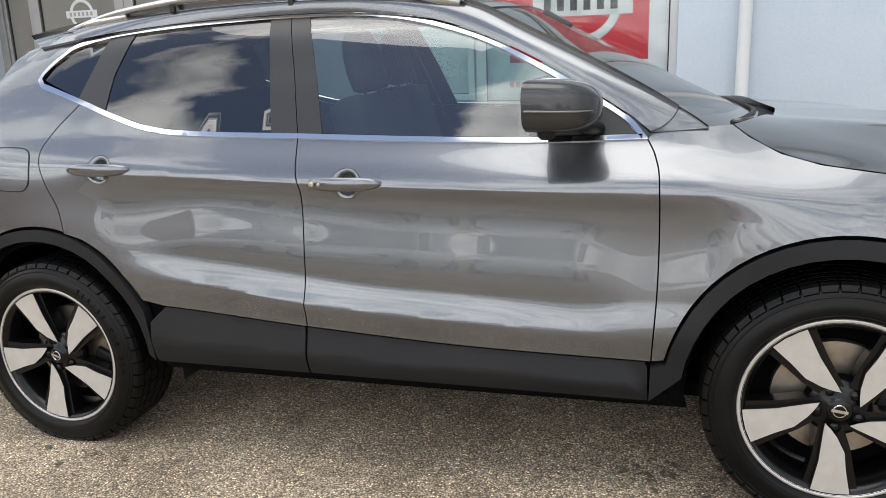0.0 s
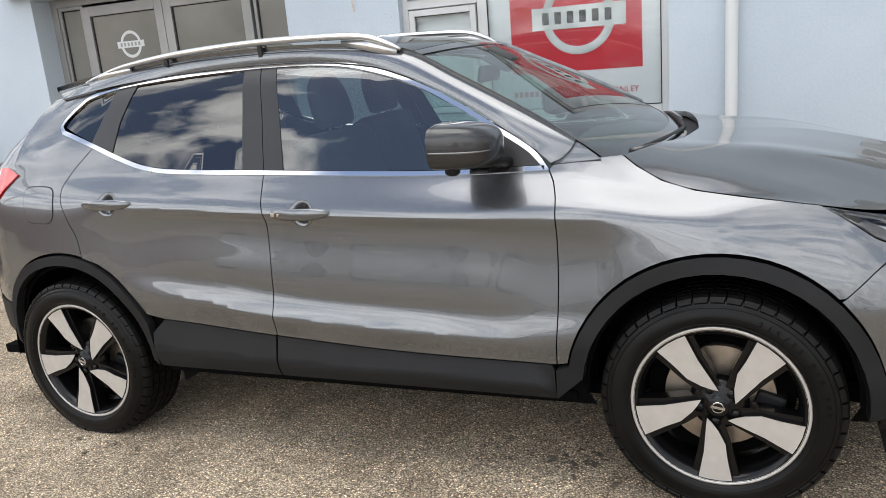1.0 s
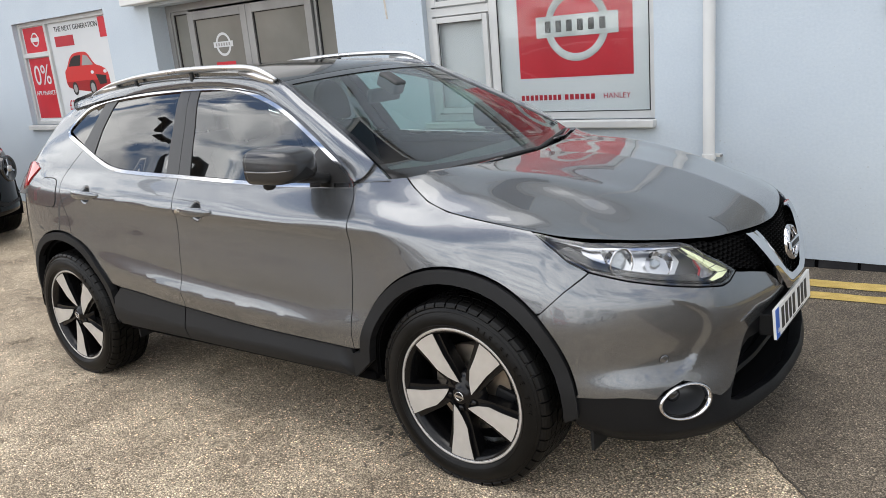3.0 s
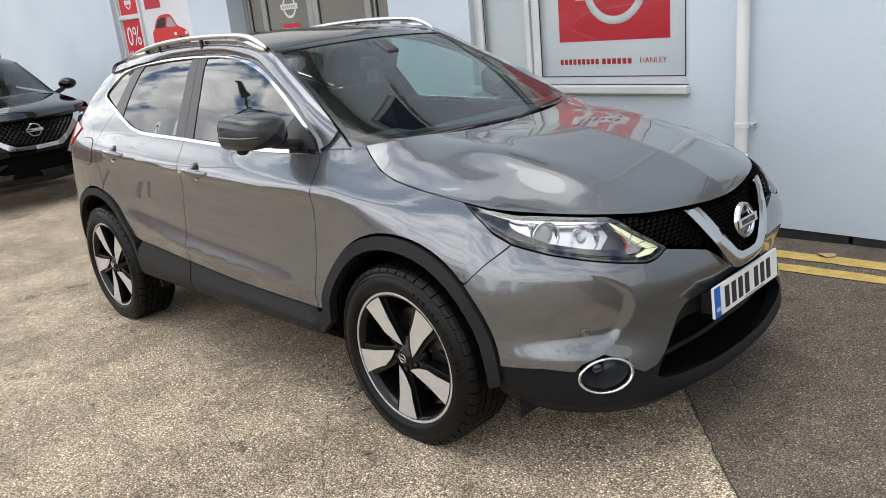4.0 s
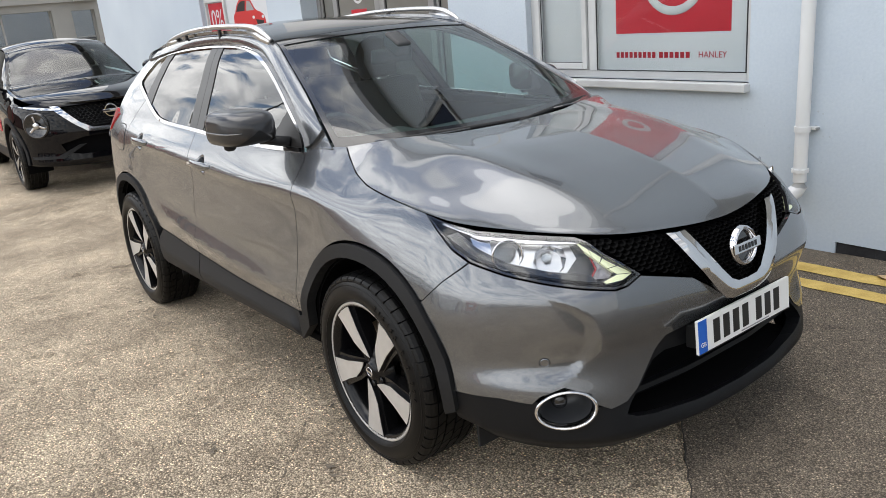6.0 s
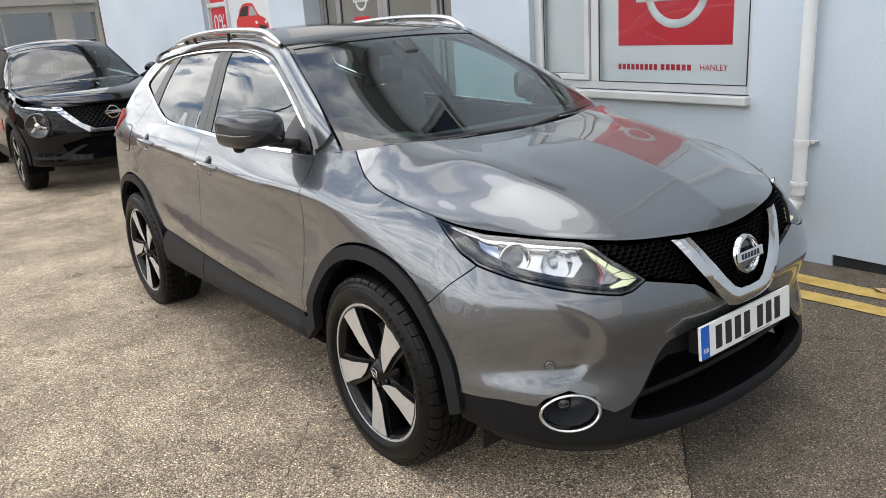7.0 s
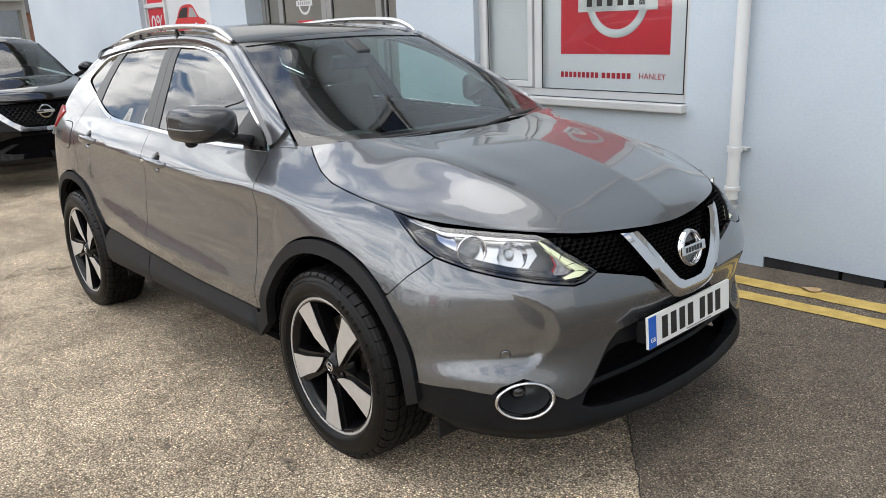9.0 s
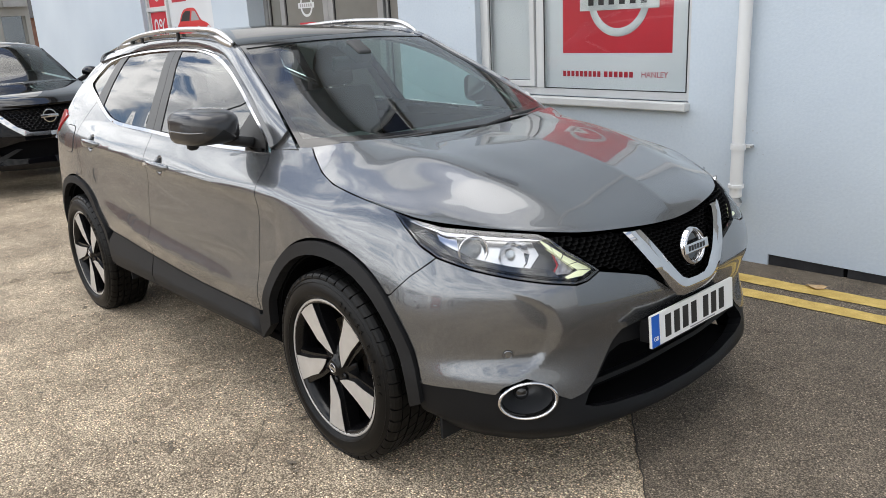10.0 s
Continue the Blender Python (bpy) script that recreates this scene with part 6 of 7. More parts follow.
# ---- scuttle, wipers ----
bm = bmesh.new()
vs = [(-.36, .655, 1.07), (-.25, .40, 1.072), (-.20, 0, 1.068), (-.25, -.40, 1.072), (-.36, -.655, 1.07)]
wf = [(-.245, .655, 1.085), (-.14, .40, 1.085), (-.10, 0, 1.08), (-.14, -.40, 1.085), (-.245, -.655, 1.085)]
A, B = [bm.verts.new(v) for v in vs], [bm.verts.new(v) for v in wf]
C = [bm.verts.new((x + .02, y, z - .06)) for x, y, z in wf]
for i in range(4):
    bm.faces.new((A[i], A[i + 1], B[i + 1], B[i]))
    bm.faces.new((B[i], B[i + 1], C[i + 1], C[i]))
part("scuttle", bm, CLAD, CAR, "black plastic scuttle panel", smooth=True)
for v0, v1, a0, a1 in ((-.74, .30, -.80, -.25), (.12, .90, .84, .45)):
    vs = np.linspace(v0, v1, 9)
    q = top(np.column_stack([.012 + .012 * np.sin(np.linspace(0, 3.1, 9)), vs])) + [.004, 0, .009]
    bm = bmesh.new()
    add_tube(bm, [tuple(v) for v in q], [.005, .009, .011, .011, .011, .011, .010, .008, .004], 8)
    wb = part("wiper_blade", bm, RUBBER_SEAL, CAR, "black wiper blade", smooth=True)
    q = top(np.column_stack([[.0, .004, .018], [a0, (a0 + a1) / 2, a1]])) + [.008, 0, .014]
    bm = bmesh.new()
    add_tube(bm, [tuple(v) for v in q], [.018, .012, .008], 10, flat=.6)
    part("wiper_arm", bm, GLOSSBLACK, wb, "black wiper arm", smooth=True)

# ---- cabin ----
bm = bmesh.new()
prof = [(-.30, 1.05), (-.45, 1.075), (-.66, 1.06), (-.74, 1.02), (-.78, .93), (-.72, .70)]
rows = [[bm.verts.new((x, y, z + (.03 if abs(y + .36) < .2 and -.7 < x < -.5 else 0))) for x, z in prof] for y in np.linspace(-.70, .70, 15)]
for r0, r1 in zip(rows, rows[1:]):
    for k in range(len(prof) - 1):
        bm.faces.new((r0[k], r0[k + 1], r1[k + 1], r1[k]))
part("dashboard", bm, DASH, CAR, "dark dashboard", smooth=True)
bm = bmesh.new()
add_revolve(bm, [(.185 + .014 * math.cos(a), .014 * math.sin(a)) for a in np.linspace(0, 2 * math.pi, 8, endpoint=False)], 32, closed=True, m=pose(-.88, -.37, .98, 0, 0, -90) @ pose(0, 0, 0, 22))
add_box(bm, -.17, .17, -.015, .015, -.03, .03, .006, m=pose(-.88, -.37, .98, 0, 0, -90) @ pose(0, 0, 0, 22))
part("steering_wheel", bm, DASH, CAR, "dark steering wheel", smooth=True)
part("cabin_floor", (lambda b: (add_box(b, -3.3, -.3, -.76, .76, .30, .34), b)[1])(bmesh.new()), DARK, CAR)
part("bulkhead", (lambda b: (add_box(b, -.46, -.40, -.74, .74, .32, 1.04), b)[1])(bmesh.new()), DARK, CAR)
part("boot_back", (lambda b: (add_box(b, -3.2, -3.1, -.72, .72, .34, 1.12), b)[1])(bmesh.new()), DARK, CAR)


def seat(x, y, w, tilt):
    bm = bmesh.new()
    add_box(bm, x - .25, x + .28, y - w, y + w, .52, .68, .05)
    add_box(bm, -.07, .06, y - w, y + w, 0, .60, .05, m=pose(x - .22, 0, .64, 0, tilt, 0))
    st_ = part("seat", bm, SEAT, CAR, "dark cloth seat", smooth=True)
    for hy in ((y,) if w < .4 else (y - .38, y, y + .38)):
        bm = bmesh.new()
        # a domed pad, narrower towards its top
        q = pose(x - .36, hy, 1.335, 0, tilt, 0)
        rings = []
        for zz, hw, th in ((-.10, .100, .030), (-.09, .118, .044), (-.03, .126, .050), (.03, .120, .048), (.075, .098, .042), (.105, .066, .032), (.122, .028, .016), (.126, .006, .004)):
            rings.append([bm.verts.new(q @ Vector((th * math.copysign(abs(math.cos(a)) ** .7, math.cos(a)), hw * math.copysign(abs(math.sin(a)) ** .7, math.sin(a)), zz))) for a in np.linspace(0, 2 * math.pi, 20, endpoint=False)])
        for r0, r1 in zip(rings, rings[1:]):
            for k in range(20):
                bm.faces.new((r0[k], r0[(k + 1) % 20], r1[(k + 1) % 20], r1[k]))
        bm.faces.new(rings[0][::-1]); bm.faces.new(rings[-1])
        h = part("headrest", bm, SEAT, st_, "dark cloth headrest", smooth=True)
        for dy in (-.06, .06):
            bm = bmesh.new()
            add_tube(bm, [(x - .335, hy + dy, 1.20), (x - .355, hy + dy, 1.31)], .006, 6)
            part("headrest_post", bm, SATIN, st_, smooth=True)


seat(-1.17, -.37, .25, -13)
seat(-1.32, .37, .25, -13)
seat(-2.12, 0, .62, -14)
bm = bmesh.new()
add_box(bm, -.018, .012, -.115, .115, -.035, .035, .014, m=pose(-.95, 0, 1.385, 0, 12, 0))
add_box(bm, -.03, .09, -.04, .04, -.02, .05, .014, m=pose(-.93, 0, 1.44, 0, 30, 0))
part("rear_view_mirror", bm, DASH, CAR, "black rear-view mirror and sensor housing", smooth=True)

# ---- wheels ----
R = .343
def wheel(x, y, side, name, parent, face_mat, label="black and machined silver five-spoke alloy wheel", size=1.0, turn=0):
    """A five-spoke two-tone wheel; local y runs outwards."""
    m = Matrix.Translation((x, y, R)) @ (pose(0, 0, 0, 0, 0, 180) if side < 0 else Matrix.Identity(4)) @ pose(0, 0, 0, 0, -turn, 0) @ Matrix.Scale(size, 4)
    seg = 96
    bm = bmesh.new()
    add_revolve(bm, [(.240, -.20), (.231, -.185), (.216, -.10), (.216, -.03), (.228, -.006), (.239, .002), (.249, .0)], 64)
    w = part(name, bm, RIM_BLACK, parent, label, smooth=True)
    w.matrix_basis = m
    K = 1.075
    bm = bmesh.new()
    add_revolve(bm, [(.2375, -.006), (.2378, .0016), (.2455, .0022), (.2485, .0014), (.2495, -.004)], 72)
    part("rim_lip", bm, RIM_CUT, w, "machined silver rim edge", smooth=True)
    # tyre carcass
    bm = bmesh.new()
    prof = [(.2485, -.002), (.253, .008), (.261, .0135), (.273, .0172), (.287, .0165), (.300, .0115), (.316, .003), (.327, -.008), (.3345, -.024), (.3345, -.194), (.325, -.212), (.300, -.226), (.26, -.228), (.235, -.212), (.2325, -.20)]
    add_revolve(bm, prof, seg)
    t = part("tyre", bm, TYRE, w, "black road tyre", smooth=True)
    bm = bmesh.new()
    for rr, a in ((.262, .0140), (.3085, .0078)):
        add_revolve(bm, [(rr - .0022, a - .002), (rr - .001, a + .0016), (rr + .001, a + .0014), (rr + .0022, a - .003)], seg)
    part("sidewall_rib", bm, TYRE, w, smooth=True)
    # tread: five ribs of blocks round the circumference
    bm = bmesh.new()
    ty = [(-.034, -.062), (-.068, -.100), (-.106, -.138), (-.144, -.176), (-.182, -.196)]
    nb = 46
    for k in range(nb):
        for c, (a0, a1) in enumerate(ty):
            th0 = 2 * math.pi * (k + .04 + .21 * c) / nb
            th1 = 2 * math.pi * (k + .93 + .21 * c) / nb
            vs = []
            for rr in (.331, R):
                for th, sk in ((th0, 0), (th1, 0)):
                    for a in (a0, a1):
                        vs.append(bm.verts.new((rr * math.cos(th + (a - a0) * 1.4), a, rr * math.sin(th + (a - a0) * 1.4))))
            for q in ((4, 5, 7, 6), (0, 1, 5, 4), (2, 6, 7, 3), (0, 4, 6, 2), (1, 3, 7, 5)):
                bm.faces.new([vs[i] for i in q])
        # shoulder lugs that wrap over the edge
        th0, th1 = 2 * math.pi * (k + .04) / nb, 2 * math.pi * (k + .95) / nb
        rows = []
        for rr, a in ((.3425, -.030), (.3415, -.018), (.3360, -.005), (.3285, .0010), (.3225, .0030)):
            rows.append([bm.verts.new((rr * math.cos(th), a, rr * math.sin(th))) for th in (th0, (th0 + th1) / 2, th1 - (.012 if rr < .33 else 0))])
        base = [[bm.verts.new(((rr - .007) * math.cos(th), a - .004, (rr - .007) * math.sin(th))) for th in (th0, (th0 + th1) / 2, th1)] for rr, a in ((.3425, -.030), (.3225, .0030))]
        for r0, r1 in zip(rows, rows[1:]):
            for j in range(2):
                bm.faces.new((r0[j], r0[j + 1], r1[j + 1], r1[j]))
        for r0, r1 in ((base[0], rows[0]), (rows[-1], base[1])):
            for j in range(2):
                bm.faces.new((r0[j], r0[j + 1], r1[j + 1], r1[j]))
        for j in (0, 2):
            bm.faces.new([r[j] for r in rows] + [base[1][j], base[0][j]])
    part("tread", bm, TYRE, w, "black tread blocks")
    # brake disc and caliper
    bm = bmesh.new()
    add_revolve(bm, [(.06, -.088), (.158, -.088), (.158, -.115), (.06, -.115)], 48, closed=True)
    part("brake_disc", bm, DISC, w, "worn steel brake disc", angle=40)
    bm = bmesh.new()
    add_box(bm, -.178, -.095, -.13, -.072, -.06, .06, .012, m=pose(0, 0, 0, 0, -8, 0))
    part("brake_caliper", bm, CLAD, w, "dark brake caliper")
    bm = bmesh.new()
    add_revolve(bm, [(.212, -.128), (.05, -.135), (.05, -.16), (.212, -.16)], 40)
    part("wheel_back", bm, DARK, w)
    # spokes: black blade with a machined face, plus its darker twin step
    face = [(-.023, -.040), (-.0225, -.06), (-.0175, -.14), (-.021, -.2165), (.0, -.2175), (.032, -.2155), (.066, -.2075), (.046, -.15), (.034, -.105), (.010, -.070), (-.008, -.052)]
    step = [(-.034, -.035), (-.034, -.14), (-.040, -.213), (.0, -.215), (.040, -.211), (.084, -.198), (.062, -.14), (.046, -.095), (.026, -.055), (.0, -.035)]
    for k in range(5):
        q = pose(0, 0, 0, 0, 72 * k, 0)

        def dish(r):
            return .002 - .010 * max(0, 1 - r / .2)
        for nm, pts, lift_, dep, mat in (("spoke", step, -.012, .045, RIM_BLACK), ("spoke_side", [(x * 1.0 + (-.0025 if x < 0 else .003), z) for x, z in face], -.0015, .02, RIM_BLACK), ("spoke_face", face, .0, .0025, face_mat)):
            bm = bmesh.new()
            tp = [bm.verts.new(q @ Vector((-x * K, dish(math.hypot(x, z)) + lift_, z * K))) for x, z in pts]
            bt = [bm.verts.new(q @ Vector((-x * K, dish(math.hypot(x, z)) + lift_ - dep, z * K))) for x, z in pts]
            bm.faces.new(tp)
            for i in range(len(pts)):
                j = (i + 1) % len(pts)
                bm.faces.new((tp[i], tp[j], bt[j], bt[i]))
            part(nm, bm, mat, w, "machined silver spoke face" if nm == "spoke_face" else "", angle=35)
        a = radians(72 * k + 54)
        bm = bmesh.new()
        add_revolve(bm, [(.016, -.012), (.0125, -.022), (.0115, -.012), (.001, -.011)], 16, m=pose(.052 * math.cos(a), .0, .052 * math.sin(a)))
        part("wheel_nut", bm, RIM_BLACK, w, smooth=True)
    bm = bmesh.new()
    add_revolve(bm, [(.085, -.05), (.075, -.024), (.060, -.016), (.034, -.012), (.030, -.004), (.026, -.001), (.001, .0005)], 40)
    part("hub", bm, RIM_BLACK, w, "gloss black hub and centre cap", smooth=True)
    bm = bmesh.new()
    add_revolve(bm, [(.0175, .001), (.0165, .0022), (.0145, .0022), (.0138, .001)], 32)
    add_box(bm, -.020, .020, .0012, .0026, -.004, .004)
    part("cap_emblem", bm, CHROME, w, "chrome ring emblem")
    # raised sidewall lettering
    txt = "215/55 R18 99V"
    for k, chx in enumerate(txt):
        if chx == " ":
            continue
        ang = 75 - k * 5.0
        a = radians(ang)
        g = words(chx, .027, pose(-.287 * math.cos(a), .0172, .287 * math.sin(a), 90, 0, 180) @ pose(0, 0, 0, 0, 0, ang - 90), TYRE, w, depth=.0012, name="sidewall_letter")
    return w


for x in (0, -2.646):
    for side in (-1, 1):
        wheel(x, side * .893, side, "wheel", CAR, RIM_CUT, size=1.06, turn=9 if x > -1 else 17)
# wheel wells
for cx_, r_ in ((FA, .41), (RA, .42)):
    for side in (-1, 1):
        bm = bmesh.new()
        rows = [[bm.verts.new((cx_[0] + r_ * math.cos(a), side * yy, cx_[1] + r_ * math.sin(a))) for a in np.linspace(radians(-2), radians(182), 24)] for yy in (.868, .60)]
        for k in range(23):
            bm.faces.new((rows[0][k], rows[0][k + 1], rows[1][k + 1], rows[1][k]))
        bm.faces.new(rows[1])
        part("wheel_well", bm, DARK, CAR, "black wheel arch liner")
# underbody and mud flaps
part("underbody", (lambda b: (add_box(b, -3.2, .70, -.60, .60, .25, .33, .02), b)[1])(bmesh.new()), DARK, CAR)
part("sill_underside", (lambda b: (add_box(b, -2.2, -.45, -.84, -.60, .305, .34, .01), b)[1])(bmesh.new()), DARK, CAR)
for x, y in ((.47, -.70), (-2.15, -.74)):
    bm = bmesh.new()
    add_box(bm, x - .006, x + .006, y - .09, y + .07, (.185 if x > 0 else .255), .36, .003)
    part("mud_flap", bm, CLAD, CAR, "black mud flap")
# tailgate and rear closing
sheet("tailgate", [(-4.30, .60), (-3.38, .60), (-3.38, 1.02), (-3.6, 1.2), (-4.30, 1.2)], lambda uv: body(uv, -1.0), PAINT, CAR, "grey painted tailgate", step=.08, depth=.01)
sheet("tailgate_side", [(-4.30, .60), (-3.38, .60), (-3.38, 1.02), (-3.6, 1.2), (-4.30, 1.2)], lambda uv: body(uv, 1.0), PAINT, CAR, step=.1, depth=.01, flip=True)
for s in (-1.0, 1.0):
    sheet("rear_bumper", [(-4.31, .36), (-3.20, .36), (-3.12, .44), (-3.11, .60), (-4.31, .60)], lambda uv, s=s: body(uv, s), CLAD, CAR, "black lower rear bumper", step=.06, depth=.01, flip=s > 0)
# upper tailgate: one rounded shell from the roof edge down to the lamps
bm = bmesh.new()
rows = []
for z0, xc, yc in ((1.485, -2.66, .50), (1.47, -2.74, .53), (1.40, -2.86, .57), (1.32, -3.00, .60), (1.25, -3.10, .63), (1.17, -3.16, .68), (1.10, -3.19, .73), (1.02, -3.22, .77)):
    st = body([(xc + .22, z0)], 1.0, -.004)[0]
    half = smooth_line([(st[0], st[1]), (xc + .07, (st[1] + yc) / 2 + .012), (xc, yc), (xc - .07, yc * .72), (xc - .12, yc * .35), (xc - .135, 0)], 4)
    rows.append([bm.verts.new((px_, -py_, z0)) for px_, py_ in half] + [bm.verts.new((px_, py_, z0)) for px_, py_ in half[::-1][1:]])
for r0, r1 in zip(rows, rows[1:]):
    for k in range(len(r0) - 1):
        bm.faces.new((r0[k], r0[k + 1], r1[k + 1], r1[k]))
part("tailgate_top", bm, PAINT, CAR, "grey painted upper tailgate", smooth=True)
bm = bmesh.new()
tp = [bm.verts.new(v) for v in ((-2.66, .53, 1.487), (-2.80, .50, 1.478), (-2.93, .30, 1.480), (-2.96, 0, 1.484), (-2.93, -.30, 1.480), (-2.80, -.50, 1.478), (-2.66, -.53, 1.487), (-2.66, 0, 1.535))]
bt = [bm.verts.new((v.co.x + .01, v.co.y * .98, v.co.z - .022)) for v in tp]
bm.faces.new(tp); bm.faces.new(bt[::-1])
for i in range(8):
    bm.faces.new((tp[i], bt[i], bt[(i + 1) % 8], tp[(i + 1) % 8]))
part("spoiler", bm, PAINT, CAR, "grey roof spoiler", angle=40)
# rear screen
bm = bmesh.new()
a = [(-2.93, -.50, 1.41), (-2.93, .50, 1.41), (-3.08, .60, 1.15), (-3.08, -.60, 1.15)]
bm.faces.new([bm.verts.new(v) for v in a])
g = part("rear_screen", bm, GLASS_DARK, CAR, "dark rear screen")
g.visible_shadow = False

# the tail of the roof rides a little higher than the screen end
def raise_tail(ob):
    me = ob.data
    for v in me.vertices:
        a = np.clip((-v.co.x - 1.15) / 1.3, 0, 1) * np.clip((v.co.z - 1.14) / .30, 0, 1)
        v.co.z += .034 * a
    me.update()


for ob in CAR.children_recursive:
    if ob.type == "MESH" and not ob.name.startswith("wheel") and not ob.parent.name.startswith("wheel"):
        raise_tail(ob)

# ---- the black car parked further along ----
JUKE = tagged(empty("parked_car", pose(-7.74, .208, fall(-7.74, .2), 0, 0, -1) @ Matrix.Scale(1.03, 4)), "glossy black small crossover car parked facing out", "car")
JPLAN = spline([(-3.75, -3.36, 0.0), (-3.1, -3.18, .62), (-2.7, -2.72, .85), (-2.2, -2.2, .885), (-1.0, -1.0, .885), (0.0, 0.0, .885), (.2, .2, .878), (.40, .385, .835), (.60, .565, .735), (.80, .70, .585), (1.0, .782, .40), (1.2, .825, .205), (1.41, .838, 0.0)])
JN = 1.41
JL = [spline(k) for k in (
    [(-3.75, .35, .05), (-2.6, .25, .06), (0, .25, .06), (.6, .24, .05), (1.41, .22, .05)],
    [(-3.75, .45, .0), (-2.6, .34, .0), (0, .34, .0), (.6, .32, .0), (1.41, .30, .0)],
    [(-3.75, .58, .0), (-2.6, .55, .0), (0, .55, .0), (.6, .46, .01), (1.41, .44, .01)],
    [(-3.75, .74, .0), (-2.6, .75, .0), (-1.3, .72, .03), (0, .74, .0), (.6, .62, .012), (1.41, .60, .0)],
    [(-3.75, .90, .03), (-2.6, .92, .01), (-1.3, .88, .04), (0, .88, .015), (.6, .80, .03), (1.41, .76, .02)],
    [(-3.75, 1.05, .06), (-2.6, 1.06, .05), (-1.3, 1.02, .05), (0, .97, .05), (.6, .93, .08), (1.41, .90, .06)],
    [(-3.75, 1.15, .10), (-2.6, 1.15, .10), (-1.3, 1.09, .10), (0, 1.02, .13), (.6, .985, .16), (1.41, .965, .14)],
    [(-3.75, 1.5, .4), (-2.6, 1.5, .34), (-1.3, 1.5, .32), (0, 1.10, .30), (.6, 1.03, .35), (1.41, 1.0, .3)],
)]


def jbody(uv, side=-1.0, off=0.0):
    return body(uv, side, off, JPLAN, JL, -3.75, JN, 0.0)


def jfront(uv):
    uv = np.asarray(uv, float)
    over = uv[:, 0] > JN
    q = jbody(np.column_stack([np.where(over, 2 * JN - uv[:, 0], uv[:, 0]), uv[:, 1]]))
    q[over, 1] *= -1
    return q


def jm(pts):
    return [(2 * JN - p, z) for p, z in pts][::-1]


def jwhole(upper, lower):
    """Upper line flank-to-centre, lower line centre-to-flank, mirrored over the nose."""
    return upper + jm(upper)[1:] + [(2 * JN - p, z) for p, z in lower[::-1]][0:] + lower[1:]


JFA, JRA = (0.0, .355), (-2.636, .36)
for side in (-1.0, 1.0):
    fl = side > 0
    flank = arc(*JFA, .455, 172, 60, 16) + [(.30, .80), (.42, .93), (.0, 1.015), (-.40, 1.05), (-1.3, 1.085), (-2.6, 1.15), (-3.3, 1.15), (-3.3, .55)] + arc(*JRA, .455, 152, 5, 16) + [(-2.15, .43), (-.47, .43)]
    sheet("flank", flank, lambda uv, s=side: jbody(uv, s), BLACK_PAINT, JUKE, "gloss black flank", step=.07, depth=.01, flip=fl)
    for c in (JFA, JRA):
        sheet("arch_trim", arc(*c, .455, 190, -5, 24) + arc(*c, .395, -5, 190, 24), lambda uv, s=side: jbody(uv, s, .012), CLAD, JUKE, "black plastic arch trim", step=.05, depth=.04, flip=fl)
    sheet("sill", [(-2.2, .26), (-.45, .26), (-.46, .43), (-2.2, .43)], lambda uv, s=side: jbody(uv, s, .006), CLAD, JUKE, step=.08, depth=.01, flip=fl)
    sheet("side_glass", [(-2.5, 1.16), (-.50, 1.075), (-1.18, 1.47), (-1.6, 1.50), (-2.4, 1.48)], lambda uv, s=side: jbody(uv, s), GLASS_DARK, JUKE, "dark side glass", step=.08, depth=0, flip=fl)
    sheet("door_skirt", [(-2.5, .40), (-.50, .40), (-.50, 1.05), (-2.5, 1.05)], lambda uv, s=side: jbody(uv, s, -.03), DARK, JUKE, step=.15, depth=0, gap=0, flip=fl)
    # mirror
    bm = bmesh.new()
    rows = []
    for t in np.sin(np.linspace(0, math.pi / 2, 9)):
        k = math.sqrt(max(0, 1 - t ** 2.4))
        rows.append([bm.verts.new((-.78 + .16 * t, side * (.98 + .10 * k * math.cos(a)), 1.16 + .07 * k * math.sin(a))) for a in np.linspace(0, 2 * math.pi, 16, endpoint=False)])
    bm.faces.new(rows[0])
    for r0, r1 in zip(rows, rows[1:]):
        for k in range(16):
            bm.faces.new((r0[k], r0[(k + 1) % 16], r1[(k + 1) % 16], r1[k]))
    add_tube(bm, [(-.70, side * .90, 1.11), (-.66, side * .80, 1.07)], .03, 8)
    part("mirror", bm, BLACK_PAINT, JUKE, "black door mirror", angle=50)
    # lamps
    mk = (lambda q: jm(q)) if side > 0 else (lambda q: list(q))
    sheet("day_lamp", mk([(.34, .93), (.62, .915), (.88, .885), (.90, .868), (.62, .892)]), lambda uv: jfront(uv), REFL, JUKE, "slim bright upper lamp", step=.03, depth=.01, gap=0, lift=.006)
    c = jfront(mk([(.64, .735)]))[0]
    fw = Vector((.78, side * .62, 0)).normalized()
    q = Matrix.Translation(Vector(c) + fw * .012) @ fw.to_track_quat("Y", "Z").to_matrix().to_4x4()
    bm = bmesh.new()
    add_revolve(bm, [(.135, -.07), (.135, .014), (.122, .024), (.112, .010), (.001, .0)], 28, m=q)
    rl = part("round_lamp", bm, GLOSSBLACK, JUKE, "round headlamp with a three-armed light", smooth=True)
    for k in range(3):
        bm = bmesh.new()
        add_box(bm, -.011, .011, .006, .014, .03, .100, .004, m=q @ pose(0, 0, 0, 0, 120 * k + 10, 0))
        part("lamp_arm", bm, REFL, rl, "bright lamp arm")
    bm = bmesh.new()
    add_revolve(bm, [(.001, .034), (.03, .030), (.036, .012)], 18, m=q)
    part("lamp_lens", bm, SATIN, rl, smooth=True)
